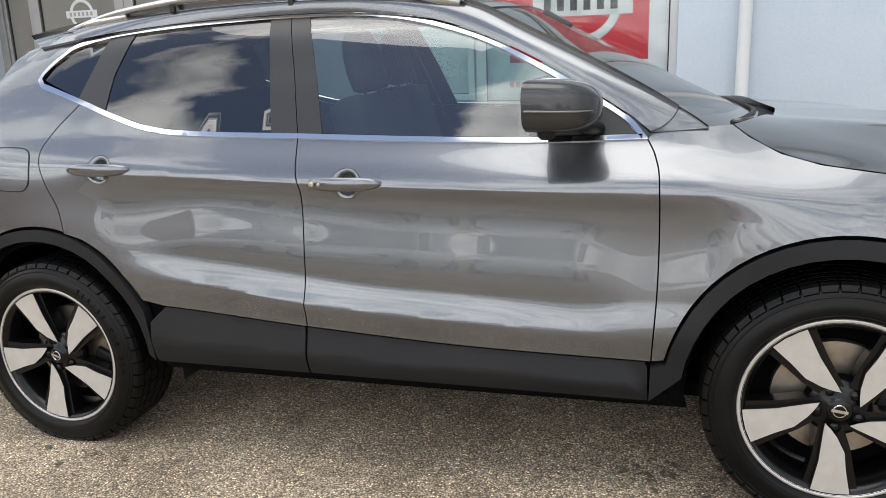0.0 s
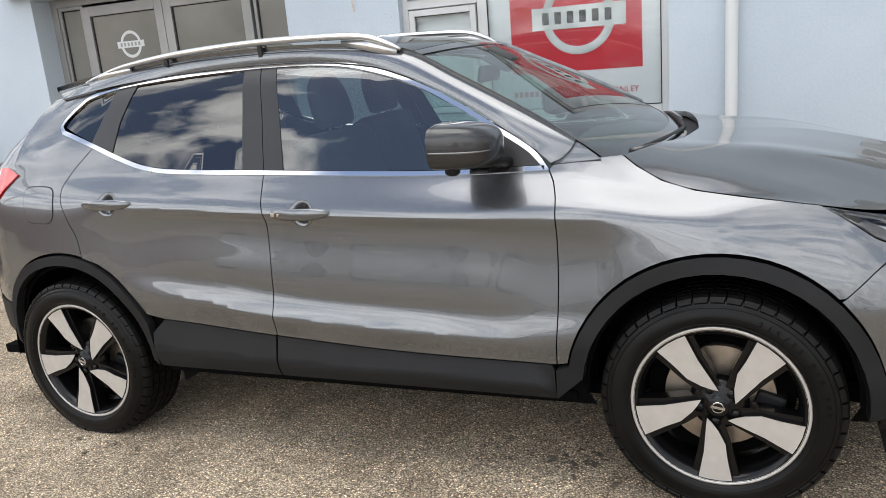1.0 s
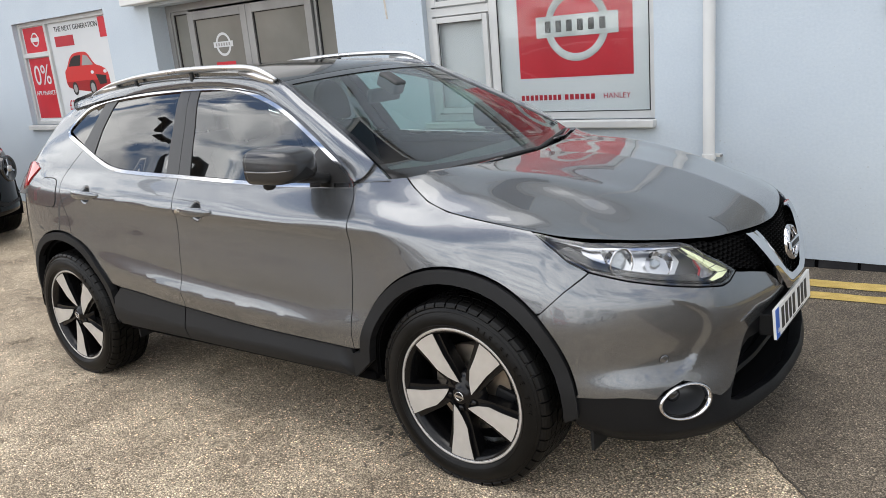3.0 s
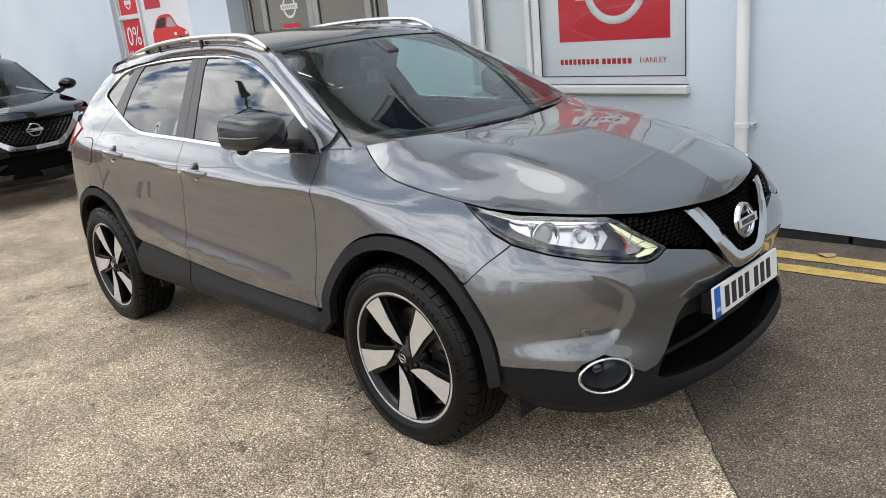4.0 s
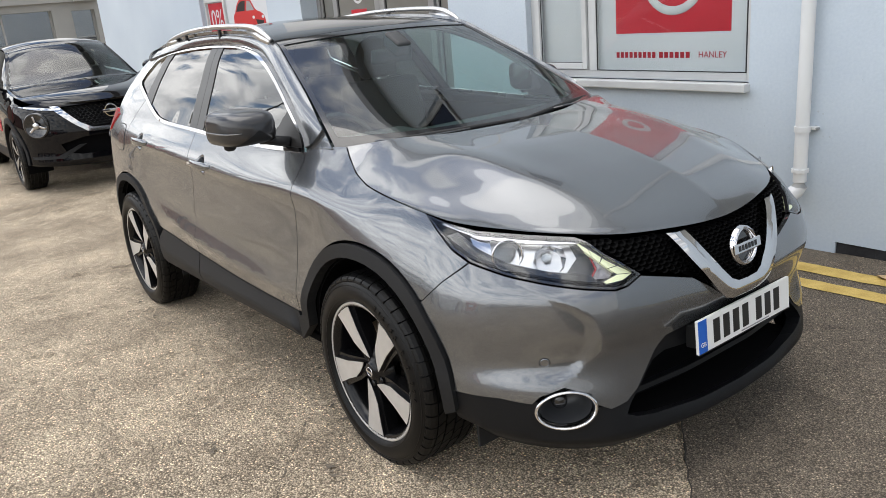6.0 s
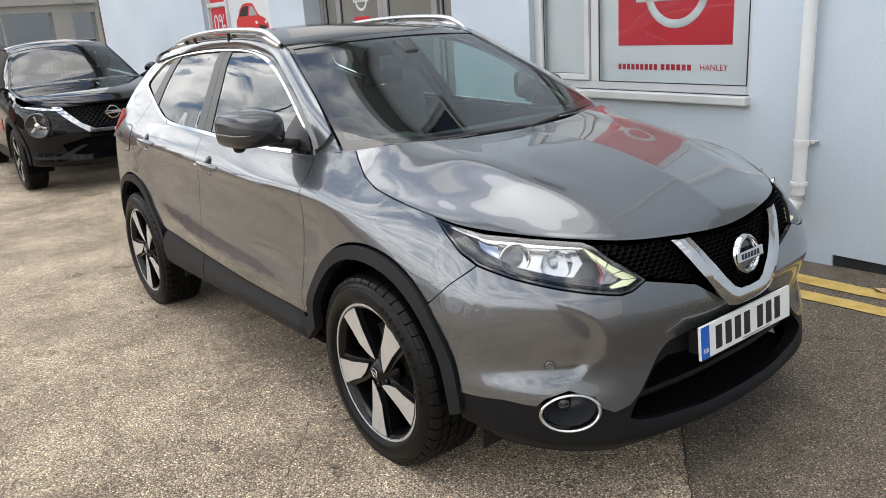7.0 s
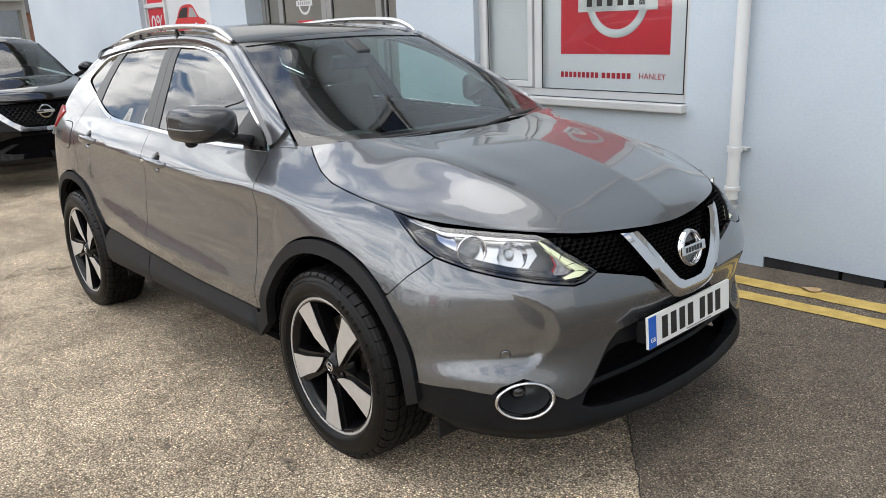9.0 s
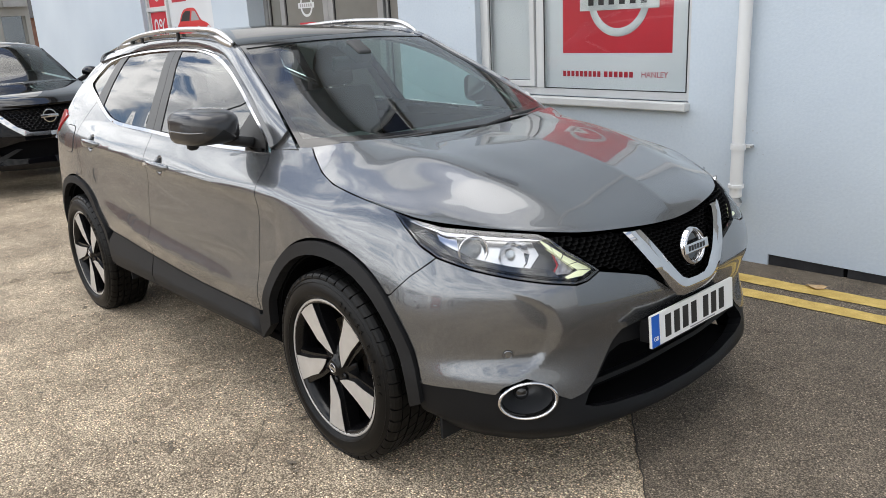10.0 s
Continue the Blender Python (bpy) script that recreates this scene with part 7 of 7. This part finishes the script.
    sheet("lower_trim", mk([(.50, .405), (.80, .40), (1.04, .50), (1.10, .50), (.86, .372), (.52, .378)]), lambda uv: jfront(uv), CLAD, JUKE, "dark grey lower bumper strip", step=.04, depth=.02, gap=0, lift=.012)
    for x in (0, -2.636):
        wheel(x, side * .868, side, "wheel", JUKE, SATIN, "silver and black alloy wheel")
    for cxy in (JFA, JRA):
        bm = bmesh.new()
        rows = [[bm.verts.new((cxy[0] + .40 * math.cos(a), side * yy, cxy[1] + .40 * math.sin(a))) for a in np.linspace(radians(-20), radians(200), 20)] for yy in (.85, .60)]
        for k in range(19):
            bm.faces.new((rows[0][k], rows[0][k + 1], rows[1][k + 1], rows[1][k]))
        bm.faces.new(rows[1])
        part("wheel_well", bm, DARK, JUKE)
up = [(.42, .40)] + arc(*JFA, .455, 10, 55, 8) + [(.30, .80), (.42, .93), (.62, .955), (.90, .945), (JN, .925)]
lo_ = [(JN, .27), (1.0, .285), (.6, .30), (.46, .31)]
gr_u = [(.86, .90), (1.10, .905), (JN, .905)]
gr_l = [(JN, .66), (1.22, .665), (1.12, .70)]
jgr = jwhole(gr_u, gr_l)
int_u = [(.86, .52), (1.10, .575), (JN, .58)]
int_l = [(JN, .40), (1.05, .40), (.90, .43)]
jint = jwhole(int_u, int_l)
sheet("front_bumper", jwhole(up, lo_), jfront, BLACK_PAINT, JUKE, "gloss black bumper", step=.05, depth=.02, holes=[jgr, jint])
sheet("grille_back", jwhole([(.80, .95), (JN, .95)], [(JN, .36), (.80, .36)]), lambda uv: jfront(uv) - [.05, 0, 0], DARK, JUKE, step=.1, depth=0, gap=0)
bm = bmesh.new()
cells = [(.80 + c * .052 + (r % 2) * .026, .41 + r * .026) for r in range(20) for c in range(26)]
ok = inside(jgr, cells) & (edge_gap(jgr, cells) > .008)
for (p0, z0), k in zip(cells, ok):
    if k:
        o = jfront([(p0 + .028 * math.cos(a), z0 + .016 * math.sin(a)) for a in np.radians((0, 60, 120, 180, 240, 300))]) - [.012, 0, 0]
        i = jfront([(p0 + .021 * math.cos(a), z0 + .011 * math.sin(a)) for a in np.radians((0, 60, 120, 180, 240, 300))]) - [.018, 0, 0]
        va, vb = ([bm.verts.new(tuple(v)) for v in q] for q in (o, i))
        for j in range(6):
            bm.faces.new((va[j], va[(j + 1) % 6], vb[(j + 1) % 6], vb[j]))
part("grille_mesh", bm, GLOSSBLACK, JUKE, "black honeycomb mesh")
vo = [(.80, .912), (1.02, .72), (1.15, .625), (JN, .615)]
vi = [(JN, .655), (1.20, .664), (1.09, .725), (.895, .908)]
sheet("grille_v_trim", jwhole(vo, vi), jfront, CHROME, JUKE, "chrome V grille surround", step=.03, depth=.02, gap=0, lift=.012)
bm = bmesh.new()
q = pose(.852, 0, .815, 0, 0, 90)
add_revolve(bm, [(.072, .0), (.068, -.014), (.058, -.014), (.054, .0)], 32, m=q, closed=True)
add_box(bm, -.085, .085, -.018, -.010, -.016, .016, .003, m=q)
part("badge", bm, CHROME, JUKE, "chrome ring badge", angle=45)
# bonnet, screen, roof
JC = spline([(0, .80, 0, .935), (.12, .62, 0, 1.005), (.35, .0, 0, 1.075), (.46, -.36, 0, 1.10), (.47, -.38, 0, 1.10), (.60, -.75, 0, 1.32), (.72, -1.12, 0, 1.525), (.80, -1.5, 0, 1.585), (.90, -2.3, 0, 1.575), (1, -3.1, 0, 1.48)])
JE = spline([(0, .40, .70, .955), (.12, .30, .745, .985), (.35, -.15, .775, 1.03), (.46, -.50, .755, 1.075), (.47, -.52, .75, 1.08), (.60, -.88, .66, 1.29), (.72, -1.24, .575, 1.475), (.80, -1.6, .56, 1.52), (.90, -2.3, .55, 1.51), (1, -3.0, .5, 1.43)])


def jtop(uv):
    uv = np.asarray(uv, float)
    c, e = JC(uv[:, 0]), JE(uv[:, 0])
    w = np.abs(uv[:, 1:]) ** 2.3
    r = c * (1 - w) + e * w
    r[:, 1] = e[:, 1] * uv[:, 1]
    return r


sheet("bonnet", strip_poly(0, .455, -.99, .99), jtop, BLACK_PAINT, JUKE, "gloss black bonnet", step=.05, depth=.02, gap=0, flip=True)
g = sheet("windscreen", strip_poly(.472, .715, -.95, .95), jtop, GLASS_SMALL, JUKE, "clear windscreen", step=.06, depth=0, gap=0, flip=True)
g.visible_shadow = False
sheet("screen_frame", strip_poly(.462, .735, -1.0, 1.0), jtop, BLACK_PAINT, JUKE, "black screen pillars", step=.05, depth=.02, gap=0, flip=True, holes=[strip_poly(.475, .715, -.93, .93)])
sheet("roof", strip_poly(.738, 1.0, -1.0, 1.0), jtop, BLACK_PAINT, JUKE, "gloss black roof", step=.08, depth=.02, gap=0, flip=True)
part("cabin_block", (lambda b: (add_box(b, -2.9, -.5, -.7, .7, .3, 1.02, .03), b)[1])(bmesh.new()), DARK, JUKE)
part("rear_bulkhead", (lambda b: (add_box(b, -2.6, -2.5, -.6, .6, 1.0, 1.5), b)[1])(bmesh.new()), DARK, JUKE)
for y in (-.36, .36):
    bm = bmesh.new()
    add_box(bm, -1.5, -1.36, y - .22, y + .22, 1.0, 1.2, .05)
    add_box(bm, -1.5, -1.42, y - .12, y + .12, 1.2, 1.38, .04)
    part("seat", bm, SEAT, JUKE, "dark seat back", smooth=True)
sheet("door_graphic", [(-.72, .62), (-.55, .62), (-.60, .78), (-.74, .70)], lambda uv: jbody(uv, -1.0, .004), RED, JUKE, "red printed door graphic", step=.05, depth=0, gap=0)

# ---- yard beyond: white showroom, cars, trees ----
FARW = mottled("white_render_far", (0.26, 0.26, 0.245), (0.33, 0.33, 0.315), .5, .7)
far = tagged(empty("far_showroom", pose(-29.1, 0, fall(-29.1, 0))), "off-white low showroom building with large glazed bays", "building")
FWALL = wall_cells("wall", -14, 6.15, 0, 5.4, [(-13, -8.2, .5, 2.55), (-7.4, -2.6, .5, 2.55), (-1.8, 4.55, .5, 2.5), (5.2, 6.0, .35, 2.45)], -.2, .2, FARW)
FWALL.matrix_basis = pose(0, 0, 0, 0, 0, 90)
FWALL.parent = far
box("side_wall", -12, -.21, 5.9, 6.15, 0, 5.4, FARW, far)
box("roof", -12.2, .45, -14.2, 6.3, 5.4, 5.6, GREY_ALU, far, "grey flat roof edge")
box("fascia_band", .21, .33, -14, 6.1, 2.75, 3.1, FARW, far, bevel=.01)
for y0, y1, z0, z1 in ((-13, -8.2, .5, 2.55), (-7.4, -2.6, .5, 2.55), (-1.8, 4.55, .5, 2.5), (5.2, 6.0, .35, 2.45)):
    box("pane", -.06, -.04, y0, y1, z0, z1, FAR_GLASS, far)
    n = max(2, int((y1 - y0) / 1.4) + 1)
    for k in range(n):
        yy = y0 + (y1 - y0 - .06) * k / (n - 1)
        box("mullion", -.09, .0, yy, yy + .06, z0, z1, FARW, far)
box("inner_wall", -5.2, -5.0, -13.8, 5.8, 0, 5.3, GREY_ALU, far)
box("floor_slab", -5.0, -.21, -13.8, 5.8, .02, .12, FROST, far)
for y in (-.3, 2.6, -5.5):
    bm = bmesh.new()
    add_box(bm, -3.9, -2.3, y - .9, y + 2.0, .3, .95, .15)
    add_box(bm, -3.7, -2.6, y - .3, y + 1.4, .95, 1.55, .2)
    part("display_shape", bm, BLACK_PAINT if y > 0 else SATIN, far, "car on display behind the glass", smooth=True)
box("sign_lamp", .2, .5, 5.3, 6.0, 2.75, 2.95, GREY_ALU, far)

# far ridge of trees and a brick house in the gap
LEAF = mottled("dull_green_foliage", (0.035, 0.045, 0.02), (0.10, 0.10, 0.05), 3, .8)
BARK = mottled("bark", (0.06, 0.05, 0.04), (0.12, 0.10, 0.08), 8, .9)


def tree(x, y, h, seed):
    rnd = random.Random(seed)
    t = tagged(empty("tree", pose(x, y, fall(x, 0))), "bare-limbed dull green roadside tree", "tree", "trees beyond the yard")
    bm = bmesh.new()
    add_tube(bm, [(0, 0, 0), (.1, .05, h * .3), (0, .1, h * .6), (.1, 0, h * .85)], [h * .035, h * .026, h * .016, h * .006], 8)
    tips = []
    for k in range(9):
        a, z0 = rnd.uniform(0, 6.28), h * rnd.uniform(.3, .7)
        e = Vector((math.cos(a) * h * rnd.uniform(.18, .32), math.sin(a) * h * rnd.uniform(.18, .32), z0 + h * rnd.uniform(.12, .3)))
        add_tube(bm, [(0, .05, z0), tuple(Vector((0, .05, z0)).lerp(e, .5) + Vector((0, 0, .1))), tuple(e)], [h * .012, h * .008, h * .003], 6)
        tips.append(e)
    part("trunk", bm, BARK, t)
    vs, fs = [], []
    for k in range(1500):
        c = rnd.choice(tips) + Vector((rnd.gauss(0, h * .09), rnd.gauss(0, h * .09), rnd.gauss(0, h * .08)))
        s = h * rnd.uniform(.012, .03)
        u = Vector((rnd.gauss(0, 1), rnd.gauss(0, 1), rnd.gauss(0, 1))).normalized()
        w = u.orthogonal().normalized()
        i = len(vs)
        vs += [c + u * s, c + w * s * .6, c - u * s, c - w * s * .6]
        fs.append((i, i + 1, i + 2, i + 3))
    link_mesh("crown", vs, fs, LEAF, t, "thin clumps of leaves")


for i, (x, y, h) in enumerate(((-62, 14, 8), (-66, 17.5, 9), (-70, 11.5, 8), (-58, -20, 9), (-64, -28, 8))):
    tree(x, y, h, i)
BRICK = mottled("far_red_brick", (0.16, 0.08, 0.06), (0.26, 0.14, 0.10), 2, .85)
hs = tagged(empty("house", pose(-50.5, 11.8, fall(-50.5, 0))), "small brick house with a dark pitched roof beyond the yard", "house")
box("wall", -3, 3, -3.5, 3.5, 0, 2.8, BRICK, hs)
bm = bmesh.new()
vs = [bm.verts.new(v) for v in ((-3.3, -3.8, 2.8), (3.3, -3.8, 2.8), (3.3, 3.8, 2.8), (-3.3, 3.8, 2.8), (0, -3.8, 4.5), (0, 3.8, 4.5))]
for q in ((0, 1, 4), (1, 2, 5, 4), (2, 3, 5), (3, 0, 4, 5)):
    bm.faces.new([vs[i] for i in q])
part("roof", bm, PLINTH, hs, "dark tiled roof")
for y in (-2, 1):
    box("window", 3.002, 3.05, y, y + 1.2, 1.0, 2.1, FROST, hs)

# white van-like parked car in the gap, seen past the black car
pv = tagged(empty("white_car", pose(-25.2, 6.67, fall(-25.2, 0))), "white car parked by the far showroom", "car")
bm = bmesh.new()
add_box(bm, -2.1, 2.0, -.85, .85, .3, .95, .18)
part("body", bm, FASCIA, pv, smooth=True)
bm = bmesh.new()
add_box(bm, -1.6, .8, -.72, .72, .93, 1.48, .22)
part("cabin", bm, GLOSSBLACK, pv, smooth=True)
bm = bmesh.new()
add_box(bm, -1.3, .4, -.66, .66, 1.46, 1.53, .03)
part("roof", bm, FASCIA, pv, smooth=True)
for x in (-1.3, 1.3):
    for y in (-.8, .8):
        bm = bmesh.new()
        add_revolve(bm, [(.001, -.1), (.3, -.1), (.32, -.06), (.32, .06), (.3, .1), (.001, .1)], 24, m=pose(x, y, .32))
        part("wheel", bm, TYRE, pv, angle=40)

# ---- lamp posts and a banner across the yard ----
POST = mottled("galvanised_post", (0.05, 0.05, 0.055), (0.10, 0.10, 0.105), 4, .5, metal=.4)
for x, y, h in ((-13.5, -6.2, 7.5), (-26, -12.5, 7.0)):
    lp = tagged(empty("street_lamp", pose(x, y, fall(x, 0))), "dark steel yard lamp post with two lamp heads", "street lamp", "yard lamp posts")
    tube("pole", [(0, 0, 0), (0, 0, h)], .065, POST, lp)
    tube("base", [(0, 0, 0), (0, 0, .9)], .09, POST, lp)
    for s in (-1, 1):
        tube("arm", [(0, 0, h - .1), (0, s * .55, h + .06)], .03, POST, lp)
        bm = bmesh.new()
        add_box(bm, -.14, .14, -.32, .32, -.06, .05, .05, m=pose(0, s * .85, h + .10, 8 * s))
        part("lamp_head", bm, POST, lp, "dark flat lamp head", smooth=True)
fb = tagged(empty("banner_flag", pose(-13.0, -4.2, fall(-13, 0))), "tall red and white feather banner on a pole", "banner")
tube("pole", [(0, 0, 0), (0, 0, 2.4), (.1, 0, 3.1), (.4, 0, 3.3)], .02, POST, fb)
bm = bmesh.new()
vs = [(bm.verts.new((.02 + .02 * math.sin(z * 2), .01 * math.sin(3 * z), z)), bm.verts.new((.02 + .55 * math.sin(min(1, (3.3 - z) / 1.4 + .25) * 1.5), .04 * math.sin(4 * z), z))) for z in np.linspace(.8, 3.25, 16)]
for p, q in zip(vs, vs[1:]):
    bm.faces.new((p[0], q[0], q[1], p[1]))
part("flag", bm, RED, fb, "red cloth flag", smooth=True)
tube("base", [(0, 0, 0), (0, 0, .08)], .25, POST, fb, seg=20)
# dead leaf on the tarmac by the yellow lines
bm = bmesh.new()
c = Vector((.51, 2.02, .012 + fall(.51, 2.02)))
ring = [bm.verts.new(c + Vector((.055 * math.cos(a) * (1 + .25 * math.sin(3 * a)), .03 * math.sin(a), .010 + .008 * math.sin(2 * a)))) for a in np.linspace(0, 6.28, 12, endpoint=False)]
bm.faces.new(ring)
tagged(part("leaf", bm, mottled("dry_leaf", (0.35, 0.22, 0.10), (0.5, 0.36, 0.2), 30, .8)), "dry brown leaf lying on the tarmac", "leaf")


# ---- row of cars across the yard, mirrored in the paint and glass ----
def yard_car(x, y, turn, paint, label):
    car = tagged(empty("yard_car", pose(x, y, fall(x, y), 0, 0, turn)), label, "car", "cars across the yard")
    top_z = spline([(-2.1, .62), (-1.98, .93), (-1.5, 1.0), (.6, .99), (1.45, .90), (1.95, .76), (2.12, .50)])
    half = spline([(-2.1, .62), (-1.9, .82), (-1.2, .88), (.8, .88), (1.6, .82), (2.0, .66), (2.12, .50)])
    bm = bmesh.new()
    rows = []
    for px in np.linspace(-2.1, 2.12, 26):
        t, w = float(top_z(px)[0, 0]), float(half(px)[0, 0])
        side = [(w * .93, .26), (w, .40), (w * .985, .5 * (t + .4)), (w * .96, t - .06), (w * .90, t), (w * .5, t + .03)]
        rows.append([bm.verts.new((px, sy, sz)) for sy, sz in side] + [bm.verts.new((px, -sy, sz)) for sy, sz in side[::-1]])
    for r0, r1 in zip(rows, rows[1:]):
        for k in range(11):
            bm.faces.new((r0[k], r0[k + 1], r1[k + 1], r1[k]))
    bm.faces.new(rows[0]); bm.faces.new(rows[-1])
    part("body", bm, paint, car, smooth=True)
    roof_z = spline([(-1.95, 1.0), (-1.55, 1.38), (-.9, 1.50), (-.1, 1.49), (.55, 1.25), (1.0, .97)])
    bm = bmesh.new()
    rows = []
    for px in np.linspace(-1.95, 1.0, 18):
        t = float(roof_z(px)[0, 0])
        side = [(.80, .94), (.80 - .34 * (t - .94), .94 + .7 * (t - .94)), (.72 - .34 * (t - .94), t - .03), (.30, t)]
        rows.append([bm.verts.new((px, sy, sz)) for sy, sz in side] + [bm.verts.new((px, -sy, sz)) for sy, sz in side[::-1]])
    for r0, r1 in zip(rows, rows[1:]):
        for k in range(7):
            bm.faces.new((r0[k], r0[k + 1], r1[k + 1], r1[k]))
    part("glasshouse", bm, GLOSSBLACK, car, "dark car glass", smooth=True)
    bm = bmesh.new()
    add_box(bm, -1.5, -.02, -.52, .52, 1.47, 1.525, .02)
    part("roof", bm, paint, car)
    for sy in (-1, 1):
        bm = bmesh.new()
        add_box(bm, 1.78, 1.97, sy * .60 - .12, sy * .60 + .12, .66, .78, .03)
        part("headlamp", bm, REFL, car)
        bm = bmesh.new()
        add_box(bm, .52, .70, sy * .92 - .09, sy * .92 + .09, .98, 1.12, .03)
        part("mirror", bm, paint, car)
        for px in (-1.3, 1.3):
            bm = bmesh.new()
            add_revolve(bm, [(.001, -.11), (.29, -.11), (.325, -.07), (.325, .07), (.30, .11), (.22, .11), (.20, .09), (.001, .10)], 24, m=pose(px, sy * .80, .325, 0, 0, 0 if sy > 0 else 180))
            part("wheel", bm, TYRE, car, angle=40)
    bm = bmesh.new()
    add_box(bm, 2.08, 2.13, -.26, .26, .42, .53, .008)
    part("number_plate", bm, PLATE_WHITE, car)


SOLID_WHITE = principled("white_car_paint", (0.75, 0.76, 0.77), 0.25, 0, Coat_Weight=1.0)
SOLID_RED = principled("red_car_paint", (0.40, 0.02, 0.025), 0.3, 0, Coat_Weight=1.0)
SILVER_PAINT = principled("silver_car_paint", (0.5, 0.51, 0.52), 0.3, 0.7, Coat_Weight=1.0)
# unseen wall, added so the car's flank and doors mirror something dark
tagged(box("wall_west", -26.3, -26.0, -34, -5.5, -0.3, 4.6, BRICK), "unseen brick wall added to darken reflections in the flank", "wall", kind="structure")
for x, y, turn, paint, label in ((-8.2, -11.5, 84, SOLID_WHITE, "white hatchback parked nose-out across the yard"), (-5.4, -11.3, 88, SILVER_PAINT, "silver hatchback parked nose-out across the yard"), (-2.6, -11.4, 90, SOLID_WHITE, "white hatchback parked nose-out across the yard"), (.3, -11.3, 91, SOLID_RED, "red hatchback parked nose-out across the yard"), (3.2, -11.5, 90, SILVER_PAINT, "silver hatchback parked nose-out across the yard"), (6.2, -11.4, 92, SOLID_WHITE, "white hatchback parked nose-out across the yard")):
    yard_car(x, y, turn, paint, label)
